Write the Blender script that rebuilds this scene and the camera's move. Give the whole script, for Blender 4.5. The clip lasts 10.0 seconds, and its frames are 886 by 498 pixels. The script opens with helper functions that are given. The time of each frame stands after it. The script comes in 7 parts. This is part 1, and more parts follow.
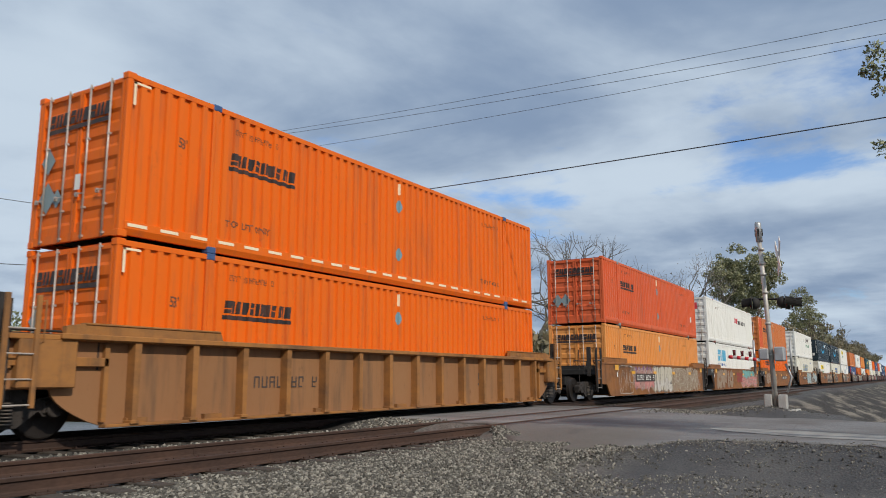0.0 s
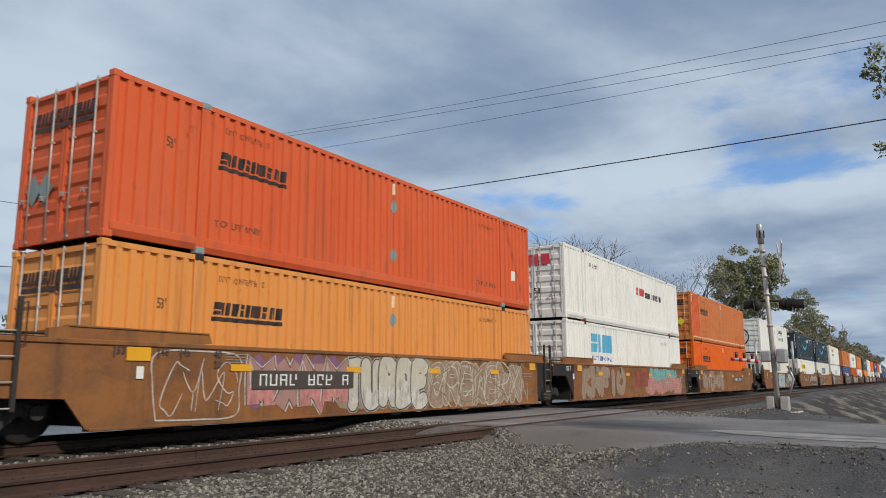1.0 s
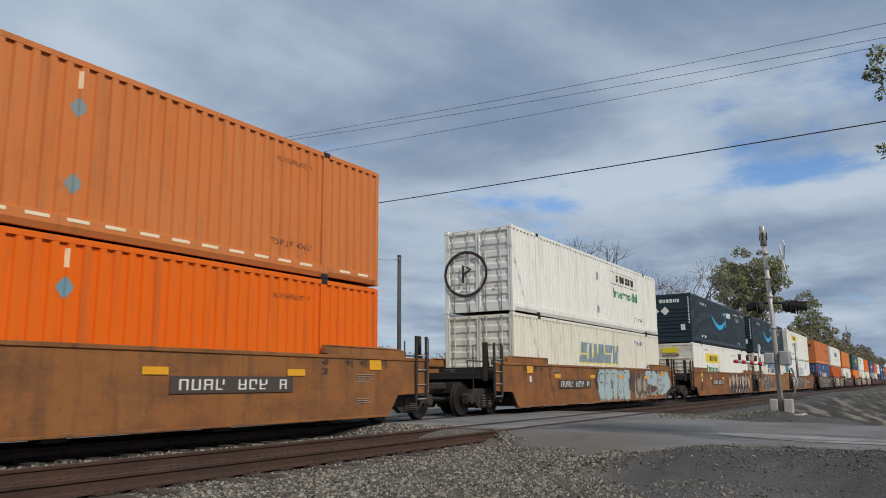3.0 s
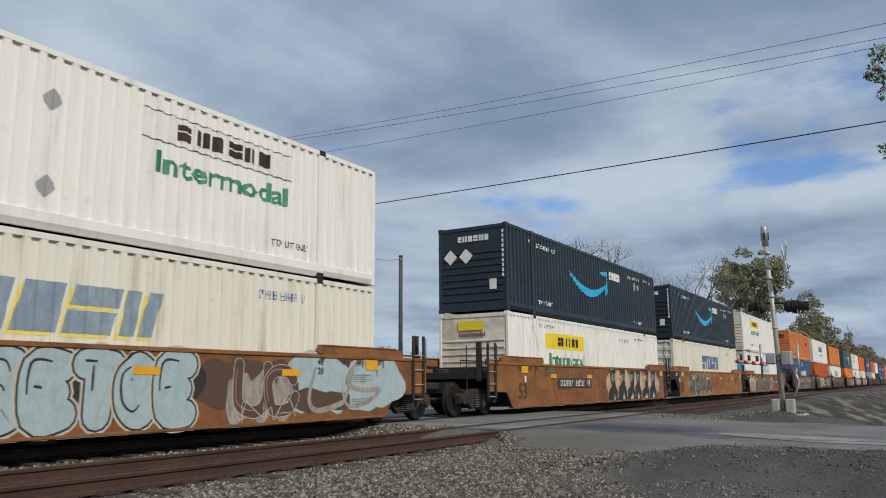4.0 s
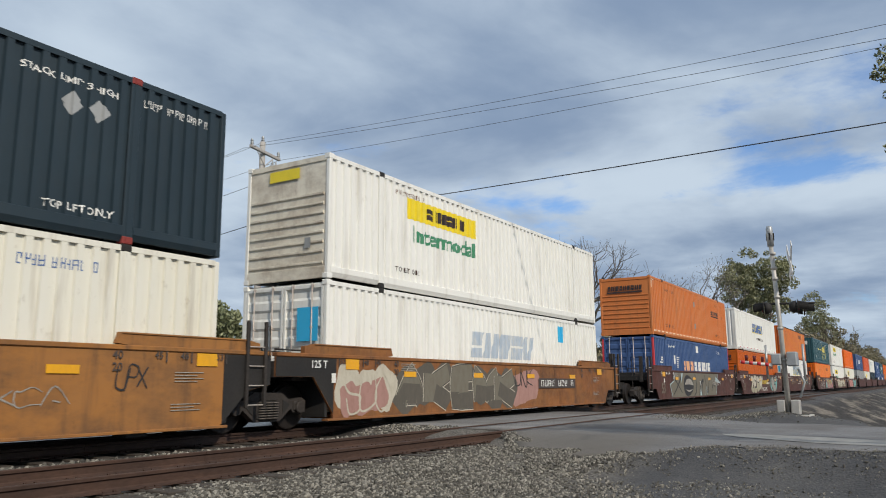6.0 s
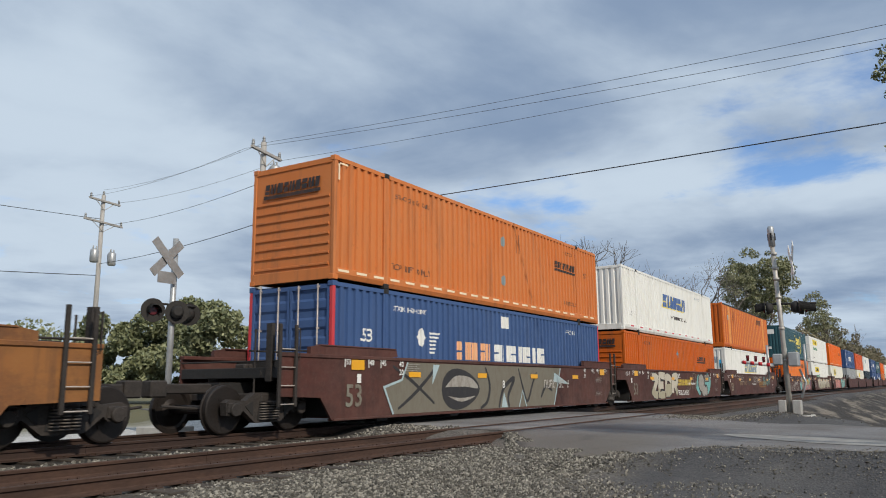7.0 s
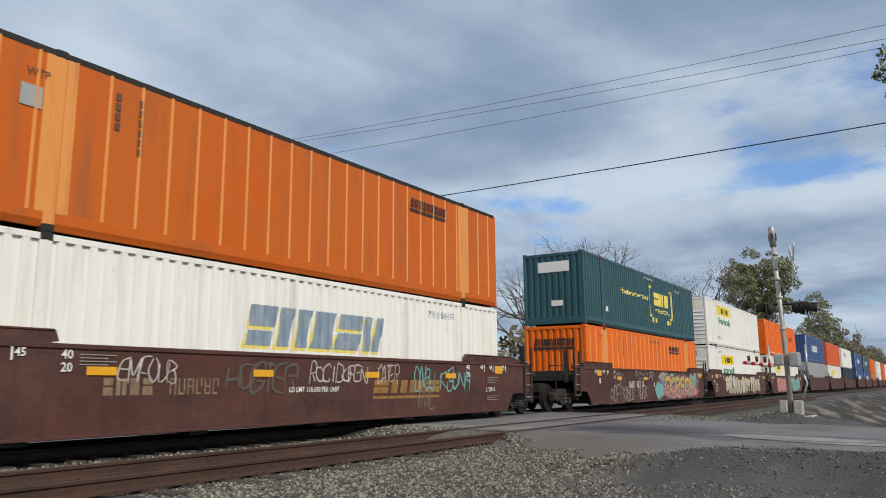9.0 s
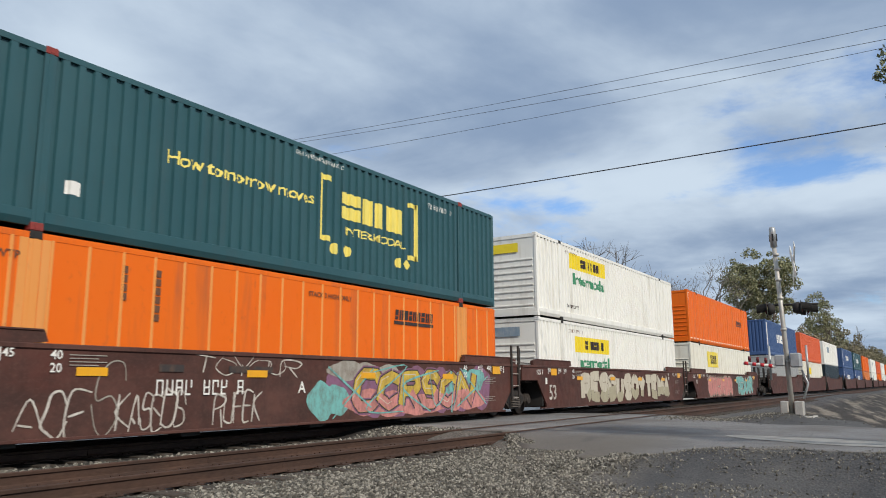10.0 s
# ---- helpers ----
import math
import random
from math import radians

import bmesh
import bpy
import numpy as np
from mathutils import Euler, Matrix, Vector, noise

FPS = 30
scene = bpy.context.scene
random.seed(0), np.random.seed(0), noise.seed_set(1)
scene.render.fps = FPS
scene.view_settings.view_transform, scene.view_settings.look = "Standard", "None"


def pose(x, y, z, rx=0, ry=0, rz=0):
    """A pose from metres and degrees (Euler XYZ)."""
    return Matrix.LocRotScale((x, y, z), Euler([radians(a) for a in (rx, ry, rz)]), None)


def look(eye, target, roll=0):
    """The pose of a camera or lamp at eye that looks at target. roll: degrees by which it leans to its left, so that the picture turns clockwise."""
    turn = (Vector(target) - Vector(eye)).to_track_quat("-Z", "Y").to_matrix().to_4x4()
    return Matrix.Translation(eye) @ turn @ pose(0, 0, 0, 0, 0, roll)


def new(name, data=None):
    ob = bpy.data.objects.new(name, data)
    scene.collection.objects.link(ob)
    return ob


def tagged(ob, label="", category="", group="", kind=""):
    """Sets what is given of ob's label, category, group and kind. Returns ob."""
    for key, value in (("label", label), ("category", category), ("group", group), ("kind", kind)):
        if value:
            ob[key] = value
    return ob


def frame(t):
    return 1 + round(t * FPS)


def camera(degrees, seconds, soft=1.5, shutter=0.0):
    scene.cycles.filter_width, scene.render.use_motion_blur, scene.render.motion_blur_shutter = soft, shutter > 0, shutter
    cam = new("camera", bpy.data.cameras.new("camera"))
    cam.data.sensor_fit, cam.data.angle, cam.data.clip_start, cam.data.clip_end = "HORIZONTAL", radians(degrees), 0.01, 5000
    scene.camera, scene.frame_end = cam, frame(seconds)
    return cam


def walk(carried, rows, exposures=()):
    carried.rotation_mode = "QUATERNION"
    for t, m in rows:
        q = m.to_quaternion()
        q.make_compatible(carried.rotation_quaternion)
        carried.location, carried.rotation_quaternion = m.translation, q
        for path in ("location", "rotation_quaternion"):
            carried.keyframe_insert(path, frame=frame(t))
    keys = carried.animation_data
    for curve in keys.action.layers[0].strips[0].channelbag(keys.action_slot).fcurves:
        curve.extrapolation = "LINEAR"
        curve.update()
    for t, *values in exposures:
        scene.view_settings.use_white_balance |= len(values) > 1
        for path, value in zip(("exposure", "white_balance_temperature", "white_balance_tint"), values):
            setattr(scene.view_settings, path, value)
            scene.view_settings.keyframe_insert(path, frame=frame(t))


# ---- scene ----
cam = camera(60.3, 10.0, soft=1.0, shutter=0.04)
EYE_Z = 0.895
# seconds, yaw, pitch, roll, rise of the hand-held camera
PATH = [(0.0, -58.64, 9.68, 0.18, 0.0), (0.5, -58.59, 9.76, 0.22, 0.002), (1.0, -58.52, 9.84, 0.24, 0.004), (1.5, -58.46, 9.97, 0.32, 0.004),
        (2.0, -58.39, 10.04, 0.37, 0.005), (2.5, -58.35, 10.08, 0.40, 0.005), (4.0, -58.20, 10.09, 0.42, 0.007), (4.5, -58.14, 10.14, 0.42, 0.006),
        (5.0, -58.05, 10.13, 0.37, 0.005), (5.5, -57.94, 10.12, 0.34, 0.005), (6.0, -57.87, 10.11, 0.32, 0.006), (7.5, -57.76, 10.13, 0.34, 0.008),
        (8.0, -57.76, 10.14, 0.36, 0.008), (8.5, -57.75, 10.16, 0.37, 0.007), (9.0, -57.71, 10.18, 0.39, 0.007), (9.5, -57.68, 10.19, 0.39, 0.010),
        (10.0, -57.66, 10.21, 0.39, 0.013)]
walk(cam, [(t, pose(0, 0, EYE_Z + dz, 90 + p, r, y)) for t, y, p, r, dz in PATH], [(0.0, 0.0), (1.0, -0.06), (1.5, -0.13), (2.5, -0.18), (4.0, -0.18), (4.5, -0.03), (5.5, 0.06), (6.2, 0.0), (7.5, 0.03), (8.5, -0.02), (9.5, 0.07), (10.0, 0.13)])

# ---------------------------------------------------------------- light
SUN_EL, SUN_AZ = 36.0, 246.0            # azimuth counted from +x towards +y: where the sun stands


def make_world():
    world = bpy.data.worlds.new("sky")
    scene.world = world
    world.use_nodes = True
    nt = world.node_tree
    nt.nodes.clear()
    N, Lk = nt.nodes.new, nt.links.new
    out, bg = N("ShaderNodeOutputWorld"), N("ShaderNodeBackground")
    sky = N("ShaderNodeTexSky")
    sky.sky_type, sky.sun_disc = "NISHITA", False
    sky.sun_elevation, sky.sun_rotation = radians(SUN_EL), radians(90 - SUN_AZ)
    tc, sep = N("ShaderNodeTexCoord"), N("ShaderNodeSeparateXYZ")
    Lk(tc.outputs["Generated"], sep.inputs[0])

    def mth(op, a, b=None, clamp=False):
        n = N("ShaderNodeMath")
        n.operation, n.use_clamp = op, clamp
        for i, v in enumerate((a, b)):
            if v is None:
                continue
            if isinstance(v, (int, float)):
                n.inputs[i].default_value = v
            else:
                Lk(v, n.inputs[i])
        return n.outputs[0]
    # the cloud layer: the direction laid onto a flat deck overhead
    up = mth("ADD", mth("MAXIMUM", sep.outputs[2], 0.0), 0.12)
    comb = N("ShaderNodeCombineXYZ")
    Lk(mth("DIVIDE", sep.outputs[0], up), comb.inputs[0])
    Lk(mth("DIVIDE", sep.outputs[1], up), comb.inputs[1])

    def nz(scale, detail, rough, off):
        mp = N("ShaderNodeMapping")
        mp.inputs["Location"].default_value = off
        Lk(comb.outputs[0], mp.inputs[0])
        n = N("ShaderNodeTexNoise")
        n.inputs["Scale"].default_value, n.inputs["Detail"].default_value, n.inputs["Roughness"].default_value = scale, detail, rough
        n.inputs["Distortion"].default_value = 0.25
        Lk(mp.outputs[0], n.inputs["Vector"])
        return n.outputs["Fac"]

    def ramp(v, a, b, lo, hi):
        n = N("ShaderNodeMapRange")
        n.interpolation_type = "SMOOTHSTEP"
        for i, x in enumerate((a, b, lo, hi)):
            n.inputs[i + 1].default_value = x
        Lk(v, n.inputs[0])
        return n.outputs[0]
    azim = mth("MULTIPLY", mth("ARCTAN2", sep.outputs[1], sep.outputs[0]), 57.2958)
    elev = mth("MULTIPLY", mth("ARCSINE", sep.outputs[2]), 57.2958)

    def bank(az, el, wa, we):
        """How near a direction lies to the middle of a cloud bank, 0 to 1."""
        a, e = mth("DIVIDE", mth("SUBTRACT", azim, az), wa), mth("DIVIDE", mth("SUBTRACT", elev, el), we)
        return mth("EXPONENT", mth("MULTIPLY", mth("ADD", mth("MULTIPLY", a, a), mth("MULTIPLY", e, e)), -1.0))
    big, mid = nz(0.50, 4, 0.5, (3.1, 1.7, 0)), nz(1.25, 8, 0.55, (7.3, 2.2, 4))
    gap = mth("ADD", mth("MULTIPLY", bank(3.0, 19.0, 9.0, 2.6), 0.165), mth("MULTIPLY", bank(5.0, 14.2, 6.0, 1.2), 0.15))
    gap = mth("ADD", gap, mth("MULTIPLY", bank(22.0, 13.2, 6.0, 0.7), 0.10))
    cover = ramp(mth("SUBTRACT", mth("ADD", mth("MULTIPLY", big, 0.32), mth("MULTIPLY", nz(2.1, 9, 0.6, (2.3, 5.2, 1)), 0.68)), gap), 0.28, 0.45, 0.12, 1.0)
    body = mth("ADD", mth("MULTIPLY", mid, 0.55), mth("MULTIPLY", nz(0.8, 5, 0.5, (1.0, 9.0, 2)), 0.45))
    # a slate bank low over the line and another overhead; brighter cloud off to one side
    body = mth("ADD", body, mth("MULTIPLY", bank(12.0, 8.8, 30.0, 2.6), 0.10))
    body = mth("ADD", body, mth("MULTIPLY", bank(10.0, 25.5, 22.0, 5.0), 0.15))
    body = mth("SUBTRACT", body, mth("MULTIPLY", bank(62.0, 18.0, 16.0, 14.0), 0.12))
    body = mth("SUBTRACT", body, mth("MULTIPLY", bank(12.0, 14.0, 22.0, 2.2), 0.09))
    thick = ramp(body, 0.36, 0.66, 0.0, 1.0)
    shade = N("ShaderNodeMix")
    shade.data_type = "RGBA"
    Lk(thick, shade.inputs["Factor"])
    shade.inputs["A"].default_value = (5.9, 6.95, 8.1, 1)
    shade.inputs["B"].default_value = (2.45, 3.35, 4.85, 1)
    mix = N("ShaderNodeMix")
    mix.data_type = "RGBA"
    Lk(cover, mix.inputs["Factor"])
    clear = N("ShaderNodeMix")
    clear.data_type, clear.blend_type = "RGBA", "MULTIPLY"
    clear.inputs["Factor"].default_value = 1.0
    Lk(sky.outputs[0], clear.inputs["A"])
    clear.inputs["B"].default_value = (0.80, 1.18, 1.65, 1)
    Lk(clear.outputs["Result"], mix.inputs["A"])
    Lk(shade.outputs["Result"], mix.inputs["B"])
    Lk(mix.outputs["Result"], bg.inputs["Color"])
    bg.inputs["Strength"].default_value = 0.095
    Lk(bg.outputs[0], out.inputs[0])


make_world()
sun = new("sun", bpy.data.lights.new("sun", "SUN"))
sun.data.energy, sun.data.angle, sun.data.color = 3.2, radians(0.7), (1.0, 0.92, 0.80)
_az, _el = radians(SUN_AZ), radians(SUN_EL)
SUN_DIR = Vector((math.cos(_az) * math.cos(_el), math.sin(_az) * math.cos(_el), math.sin(_el)))
sun.matrix_world = look(SUN_DIR * 60, (0, 0, 0))


# ---------------------------------------------------------------- materials
def shader(name):
    m = bpy.data.materials.new(name)
    m.use_nodes = True
    nt = m.node_tree
    b = nt.nodes["Principled BSDF"]
    return m, nt, b


def noise_node(nt, coord, scale, detail=5, rough=0.6, stretch=(1, 1, 1)):
    mp = nt.nodes.new("ShaderNodeMapping")
    mp.inputs["Scale"].default_value = stretch
    nt.links.new(coord, mp.inputs[0])
    n = nt.nodes.new("ShaderNodeTexNoise")
    n.inputs["Scale"].default_value, n.inputs["Detail"].default_value, n.inputs["Roughness"].default_value = scale, detail, rough
    nt.links.new(mp.outputs[0], n.inputs["Vector"])
    return n.outputs["Fac"]


def map_range(nt, v, a, b, lo, hi):
    n = nt.nodes.new("ShaderNodeMapRange")
    for i, x in enumerate((a, b, lo, hi)):
        n.inputs[i + 1].default_value = x
    nt.links.new(v, n.inputs[0])
    return n.outputs[0]


def mix_color(nt, fac, a, b, mode="MIX"):
    n = nt.nodes.new("ShaderNodeMix")
    n.data_type, n.blend_type = "RGBA", mode
    for key, v in (("Factor", fac), ("A", a), ("B", b)):
        if isinstance(v, (int, float)):
            n.inputs[key].default_value = v
        elif isinstance(v, tuple):
            n.inputs[key].default_value = (*v, 1)
        else:
            nt.links.new(v, n.inputs[key])
    return n.outputs["Result"]


def bump(nt, b, height, strength, dist):
    n = nt.nodes.new("ShaderNodeBump")
    n.inputs["Strength"].default_value, n.inputs["Distance"].default_value = strength, dist
    nt.links.new(height, n.inputs["Height"])
    nt.links.new(n.outputs[0], b.inputs["Normal"])


def surface(name, col, dark, rough=0.6, metal=0.0, fine=30.0, coarse=1.2, amount=0.5, bumpy=0.3, depth=0.01, stretch=(1, 1, 1), per_piece=0.0):
    """Colour that wanders between two tones at two scales, with fine relief."""
    m, nt, b = shader(name)
    tc = nt.nodes.new("ShaderNodeTexCoord").outputs["Object"]
    a, f = noise_node(nt, tc, coarse, 5, 0.6, stretch), noise_node(nt, tc, fine, 6, 0.65, stretch)
    c = mix_color(nt, map_range(nt, a, 0.35, 0.7, 0, amount), col, dark)
    c = mix_color(nt, map_range(nt, f, 0.4, 0.75, 0, amount * 0.7), c, dark)
    if per_piece:
        info = nt.nodes.new("ShaderNodeObjectInfo").outputs["Random"]
        c = mix_color(nt, map_range(nt, info, 0, 1, 0, per_piece), c, dark)
    nt.links.new(c, b.inputs["Base Color"])
    nt.links.new(map_range(nt, f, 0.3, 0.7, max(rough - 0.12, 0.05), min(rough + 0.12, 1)), b.inputs["Roughness"])
    b.inputs["Metallic"].default_value = metal
    bump(nt, b, f, bumpy, depth)
    return m


def paint(name, col, fade=None, grime=(0.10, 0.075, 0.055), rough=0.5, dirt=0.45, rust=0.12, streak=1.0, spec=0.25, heavy=False):
    """Weathered paint on steel: sun-faded patches, dark streaks that run down, specks of rust."""
    m, nt, b = shader(name)
    tcn = nt.nodes.new("ShaderNodeTexCoord")
    info = nt.nodes.new("ShaderNodeObjectInfo")
    add = nt.nodes.new("ShaderNodeVectorMath")
    add.operation = "ADD"
    sc = nt.nodes.new("ShaderNodeVectorMath")
    sc.operation = "SCALE"
    comb = nt.nodes.new("ShaderNodeCombineXYZ")
    for i in range(3):
        nt.links.new(info.outputs["Random"], comb.inputs[i])
    nt.links.new(comb.outputs[0], sc.inputs[0])
    sc.inputs["Scale"].default_value = 60.0
    nt.links.new(tcn.outputs["Object"], add.inputs[0])
    nt.links.new(sc.outputs[0], add.inputs[1])
    tc = add.outputs[0]
    fade = fade or tuple(min(1, c * 0.8 + 0.06) for c in col)
    c = mix_color(nt, map_range(nt, noise_node(nt, tc, 0.45, 4, 0.55), 0.35, 0.7, 0, 0.6), col, fade)
    st = noise_node(nt, tc, 3.2, 5, 0.62, (1, 1, 0.10))
    c = mix_color(nt, map_range(nt, st, 0.52, 0.78, 0, dirt * streak), c, grime)
    sp = noise_node(nt, tc, 5.5, 8, 0.7, (1, 1, 0.6))
    c = mix_color(nt, map_range(nt, sp, 0.60, 0.72, 0, dirt * 0.6), c, grime)
    if heavy:
        hv = noise_node(nt, tc, 0.9, 8, 0.68, (0.8, 1, 1.6))
        c = mix_color(nt, map_range(nt, hv, 0.42, 0.68, 0, 0.75), c, grime)
        c = mix_color(nt, map_range(nt, noise_node(nt, tc, 14.0, 6, 0.75), 0.5, 0.75, 0, 0.5), c, fade)
    rs = noise_node(nt, tc, 2.3, 9, 0.72, (1, 1, 0.5))
    c = mix_color(nt, map_range(nt, rs, 0.66, 0.74, 0, min(1, rust * 3)), c, (0.16, 0.06, 0.025))
    nt.links.new(c, b.inputs["Base Color"])
    nt.links.new(map_range(nt, sp, 0.3, 0.7, rough - 0.1, rough + 0.2), b.inputs["Roughness"])
    b.inputs["Specular IOR Level"].default_value = spec
    bump(nt, b, sp, 0.12, 0.004)
    return m


def flat_paint(name, col, rough=0.6, worn=0.35, under=None):
    m, nt, b = shader(name)
    tc = nt.nodes.new("ShaderNodeTexCoord").outputs["Object"]
    n = noise_node(nt, tc, 6.0, 9, 0.75, (1, 1, 0.45))
    c = mix_color(nt, map_range(nt, n, 0.44, 0.70, 0, worn), col, under or tuple(x * 0.45 + 0.04 for x in col))
    nt.links.new(c, b.inputs["Base Color"])
    b.inputs["Roughness"].default_value = rough
    return m


M = {}
M["orange"] = paint("orange_paint", (0.74, 0.130, 0.005), (0.70, 0.15, 0.012))
M["orange_deep"] = paint("orange_deep_paint", (0.53, 0.105, 0.008), (0.50, 0.125, 0.018))
M["orange_red"] = paint("orange_red_paint", (0.64, 0.110, 0.034), (0.62, 0.14, 0.055), rust=0.3)
M["orange_pale"] = paint("orange_pale_paint", (0.70, 0.275, 0.065), (0.68, 0.30, 0.10))
M["orange_faded"] = paint("orange_faded_paint", (0.58, 0.175, 0.045), (0.58, 0.215, 0.075), rust=0.2)
M["white"] = paint("white_paint", (0.76, 0.75, 0.70), (0.79, 0.785, 0.75), (0.30, 0.26, 0.20), 0.5, 0.42, 0.10)
M["cream"] = paint("cream_paint", (0.70, 0.675, 0.575), (0.73, 0.715, 0.645), (0.26, 0.20, 0.13), 0.5, 0.55, 0.14)
M["navy"] = paint("navy_paint", (0.017, 0.030, 0.040), (0.027, 0.043, 0.054), (0.045, 0.05, 0.05), 0.42, 0.2, 0.02, spec=0.35)
M["green"] = paint("dark_green_paint", (0.020, 0.075, 0.090), (0.035, 0.10, 0.115), (0.05, 0.06, 0.06), 0.4, 0.3, 0.05, spec=0.45)
M["blue"] = paint("blue_paint", (0.045, 0.090, 0.215), (0.07, 0.12, 0.25), (0.05, 0.06, 0.09), 0.45, 0.35, 0.05)
M["red"] = paint("red_paint", (0.55, 0.03, 0.04))
M["grey"] = paint("grey_paint", (0.33, 0.34, 0.34), None, (0.12, 0.11, 0.1))
M["car_yellow"] = paint("car_ochre_paint", (0.36, 0.150, 0.036), (0.27, 0.135, 0.055), (0.10, 0.058, 0.035), 0.65, 0.9, 0.25, heavy=True)
M["car_brown"] = paint("car_brown_paint", (0.245, 0.094, 0.032), (0.31, 0.145, 0.045), (0.085, 0.046, 0.030), 0.65, 0.9, 0.25, heavy=True)
M["car_maroon"] = paint("car_maroon_paint", (0.085, 0.030, 0.023), (0.125, 0.068, 0.055), (0.038, 0.022, 0.019), 0.65, 0.7, 0.15, heavy=True)
M["grimy_white"] = paint("grimy_white_paint", (0.76, 0.72, 0.61), (0.72, 0.62, 0.47), (0.30, 0.22, 0.155), 0.55, 0.6, 0.2, heavy=True)
M["car_dust"] = paint("dusty_brown_paint", (0.27, 0.130, 0.058), (0.30, 0.155, 0.07), (0.10, 0.065, 0.042), 0.7, 0.9, 0.3)
M["truck_steel"] = surface("bogie_steel", (0.050, 0.040, 0.034), (0.020, 0.017, 0.015), 0.75, 0.2, 25, 3, 0.8, 0.4, 0.01)
M["wheel_steel"] = surface("wheel_steel", (0.034, 0.026, 0.022), (0.020, 0.017, 0.015), 0.55, 0.5, 25, 3, 0.7, 0.2, 0.005)
M["spring"] = surface("worn_spring_steel", (0.16, 0.135, 0.115), (0.06, 0.05, 0.045), 0.6, 0.3, 25, 3, 0.6)
M["black"] = surface("black_steel", (0.014, 0.013, 0.0125), (0.032, 0.027, 0.023), 0.75, 0.1, 20, 2, 0.6)
M["galv"] = surface("galvanised_steel", (0.48, 0.49, 0.49), (0.26, 0.26, 0.26), 0.45, 0.5, 40, 4, 0.6, 0.1, 0.003)
M["rod"] = surface("locking_bar_steel", (0.55, 0.50, 0.45), (0.30, 0.22, 0.17), 0.45, 0.3, 30, 4, 0.6, 0.1, 0.003)
M["rail_rust"] = surface("rusty_rail", (0.080, 0.040, 0.025), (0.028, 0.016, 0.012), 0.85, 0.1, 30, 2.5, 0.8, 0.4, 0.006, (0.3, 1, 1))
M["rail_shine"] = surface("worn_rail", (0.075, 0.042, 0.029), (0.028, 0.02, 0.018), 0.6, 0.4, 30, 2.5, 0.7, 0.3, 0.005, (0.3, 1, 1))
M["tie"] = surface("creosoted_wood", (0.085, 0.065, 0.05), (0.03, 0.025, 0.02), 0.9, 0, 14, 2, 0.8, 0.6, 0.02, (0.6, 4, 4), 0.5)
M["pole_wood"] = surface("weathered_pole_wood", (0.44, 0.42, 0.39), (0.24, 0.22, 0.20), 0.85, 0, 20, 2, 0.7, 0.4, 0.01, (5, 5, 0.5))
M["wire"] = surface("black_cable", (0.03, 0.03, 0.032), (0.06, 0.06, 0.06), 0.6)
M["bark"] = surface("bark", (0.16, 0.13, 0.10), (0.06, 0.05, 0.04), 0.9, 0, 18, 3, 0.7, 0.7, 0.02, (3, 3, 0.6))
M["pole_dark"] = surface("dark_post_timber", (0.085, 0.088, 0.095), (0.05, 0.05, 0.055), 0.8, 0.1, 14, 2.0, 0.6)
M["casting_red"] = surface("rusty_red_casting", (0.28, 0.03, 0.025), (0.10, 0.03, 0.02), 0.7, 0.0, 20, 4.0, 0.6)
M["twig"] = surface("bare_twig_bark", (0.20, 0.175, 0.15), (0.09, 0.08, 0.07), 0.9, 0, 18, 3, 0.7)
M["concrete"] = surface("concrete", (0.45, 0.43, 0.39), (0.25, 0.23, 0.2), 0.85, 0, 30, 3, 0.6, 0.3, 0.006)
M["mast_paint"] = surface("aluminium_mast", (0.52, 0.50, 0.46), (0.33, 0.30, 0.27), 0.5, 0.4, 30, 4, 0.6, 0.1, 0.003)
M["ink"] = flat_paint("black_lettering", (0.020, 0.018, 0.018), 0.6, 0.5, (0.16, 0.06, 0.03))
M["ink_soft"] = flat_paint("faded_brown_lettering", (0.13, 0.05, 0.02), 0.6, 0.5)
M["w_ink"] = flat_paint("white_lettering", (0.75, 0.74, 0.70), 0.6, 0.3)
M["y_ink"] = flat_paint("yellow_lettering", (0.80, 0.66, 0.14), 0.6, 0.3)
M["tape"] = flat_paint("pale_reflective_tape", (0.85, 0.70, 0.48), 0.4, 0.2)
M["y_tape"] = flat_paint("yellow_reflective_tape", (0.75, 0.36, 0.01), 0.4, 0.3)
M["y_sign"] = flat_paint("yellow_panel", (0.80, 0.62, 0.02), 0.45, 0.2)
M["b_ink"] = flat_paint("blue_lettering", (0.06, 0.13, 0.33), 0.5, 0.35, (0.35, 0.4, 0.45))
M["steel_ink"] = flat_paint("steel_blue_lettering", (0.20, 0.27, 0.34), 0.5, 0.5, (0.5, 0.5, 0.48))
M["cyan_ink"] = flat_paint("cyan_paint", (0.03, 0.42, 0.72), 0.45, 0.15)
M["sky_ink"] = flat_paint("sky_blue_lettering", (0.08, 0.38, 0.58), 0.5, 0.4, (0.4, 0.55, 0.6))
M["g_ink"] = flat_paint("green_lettering", (0.02, 0.20, 0.09), 0.5, 0.3, (0.3, 0.4, 0.33))
M["r_ink"] = flat_paint("red_lettering", (0.55, 0.03, 0.05), 0.5, 0.35, (0.5, 0.3, 0.28))
M["o_ink"] = flat_paint("peach_lettering", (0.80, 0.42, 0.22), 0.5, 0.25)
M["grey_patch"] = flat_paint("grey_repair_paint", (0.22, 0.28, 0.29), 0.6, 0.3)
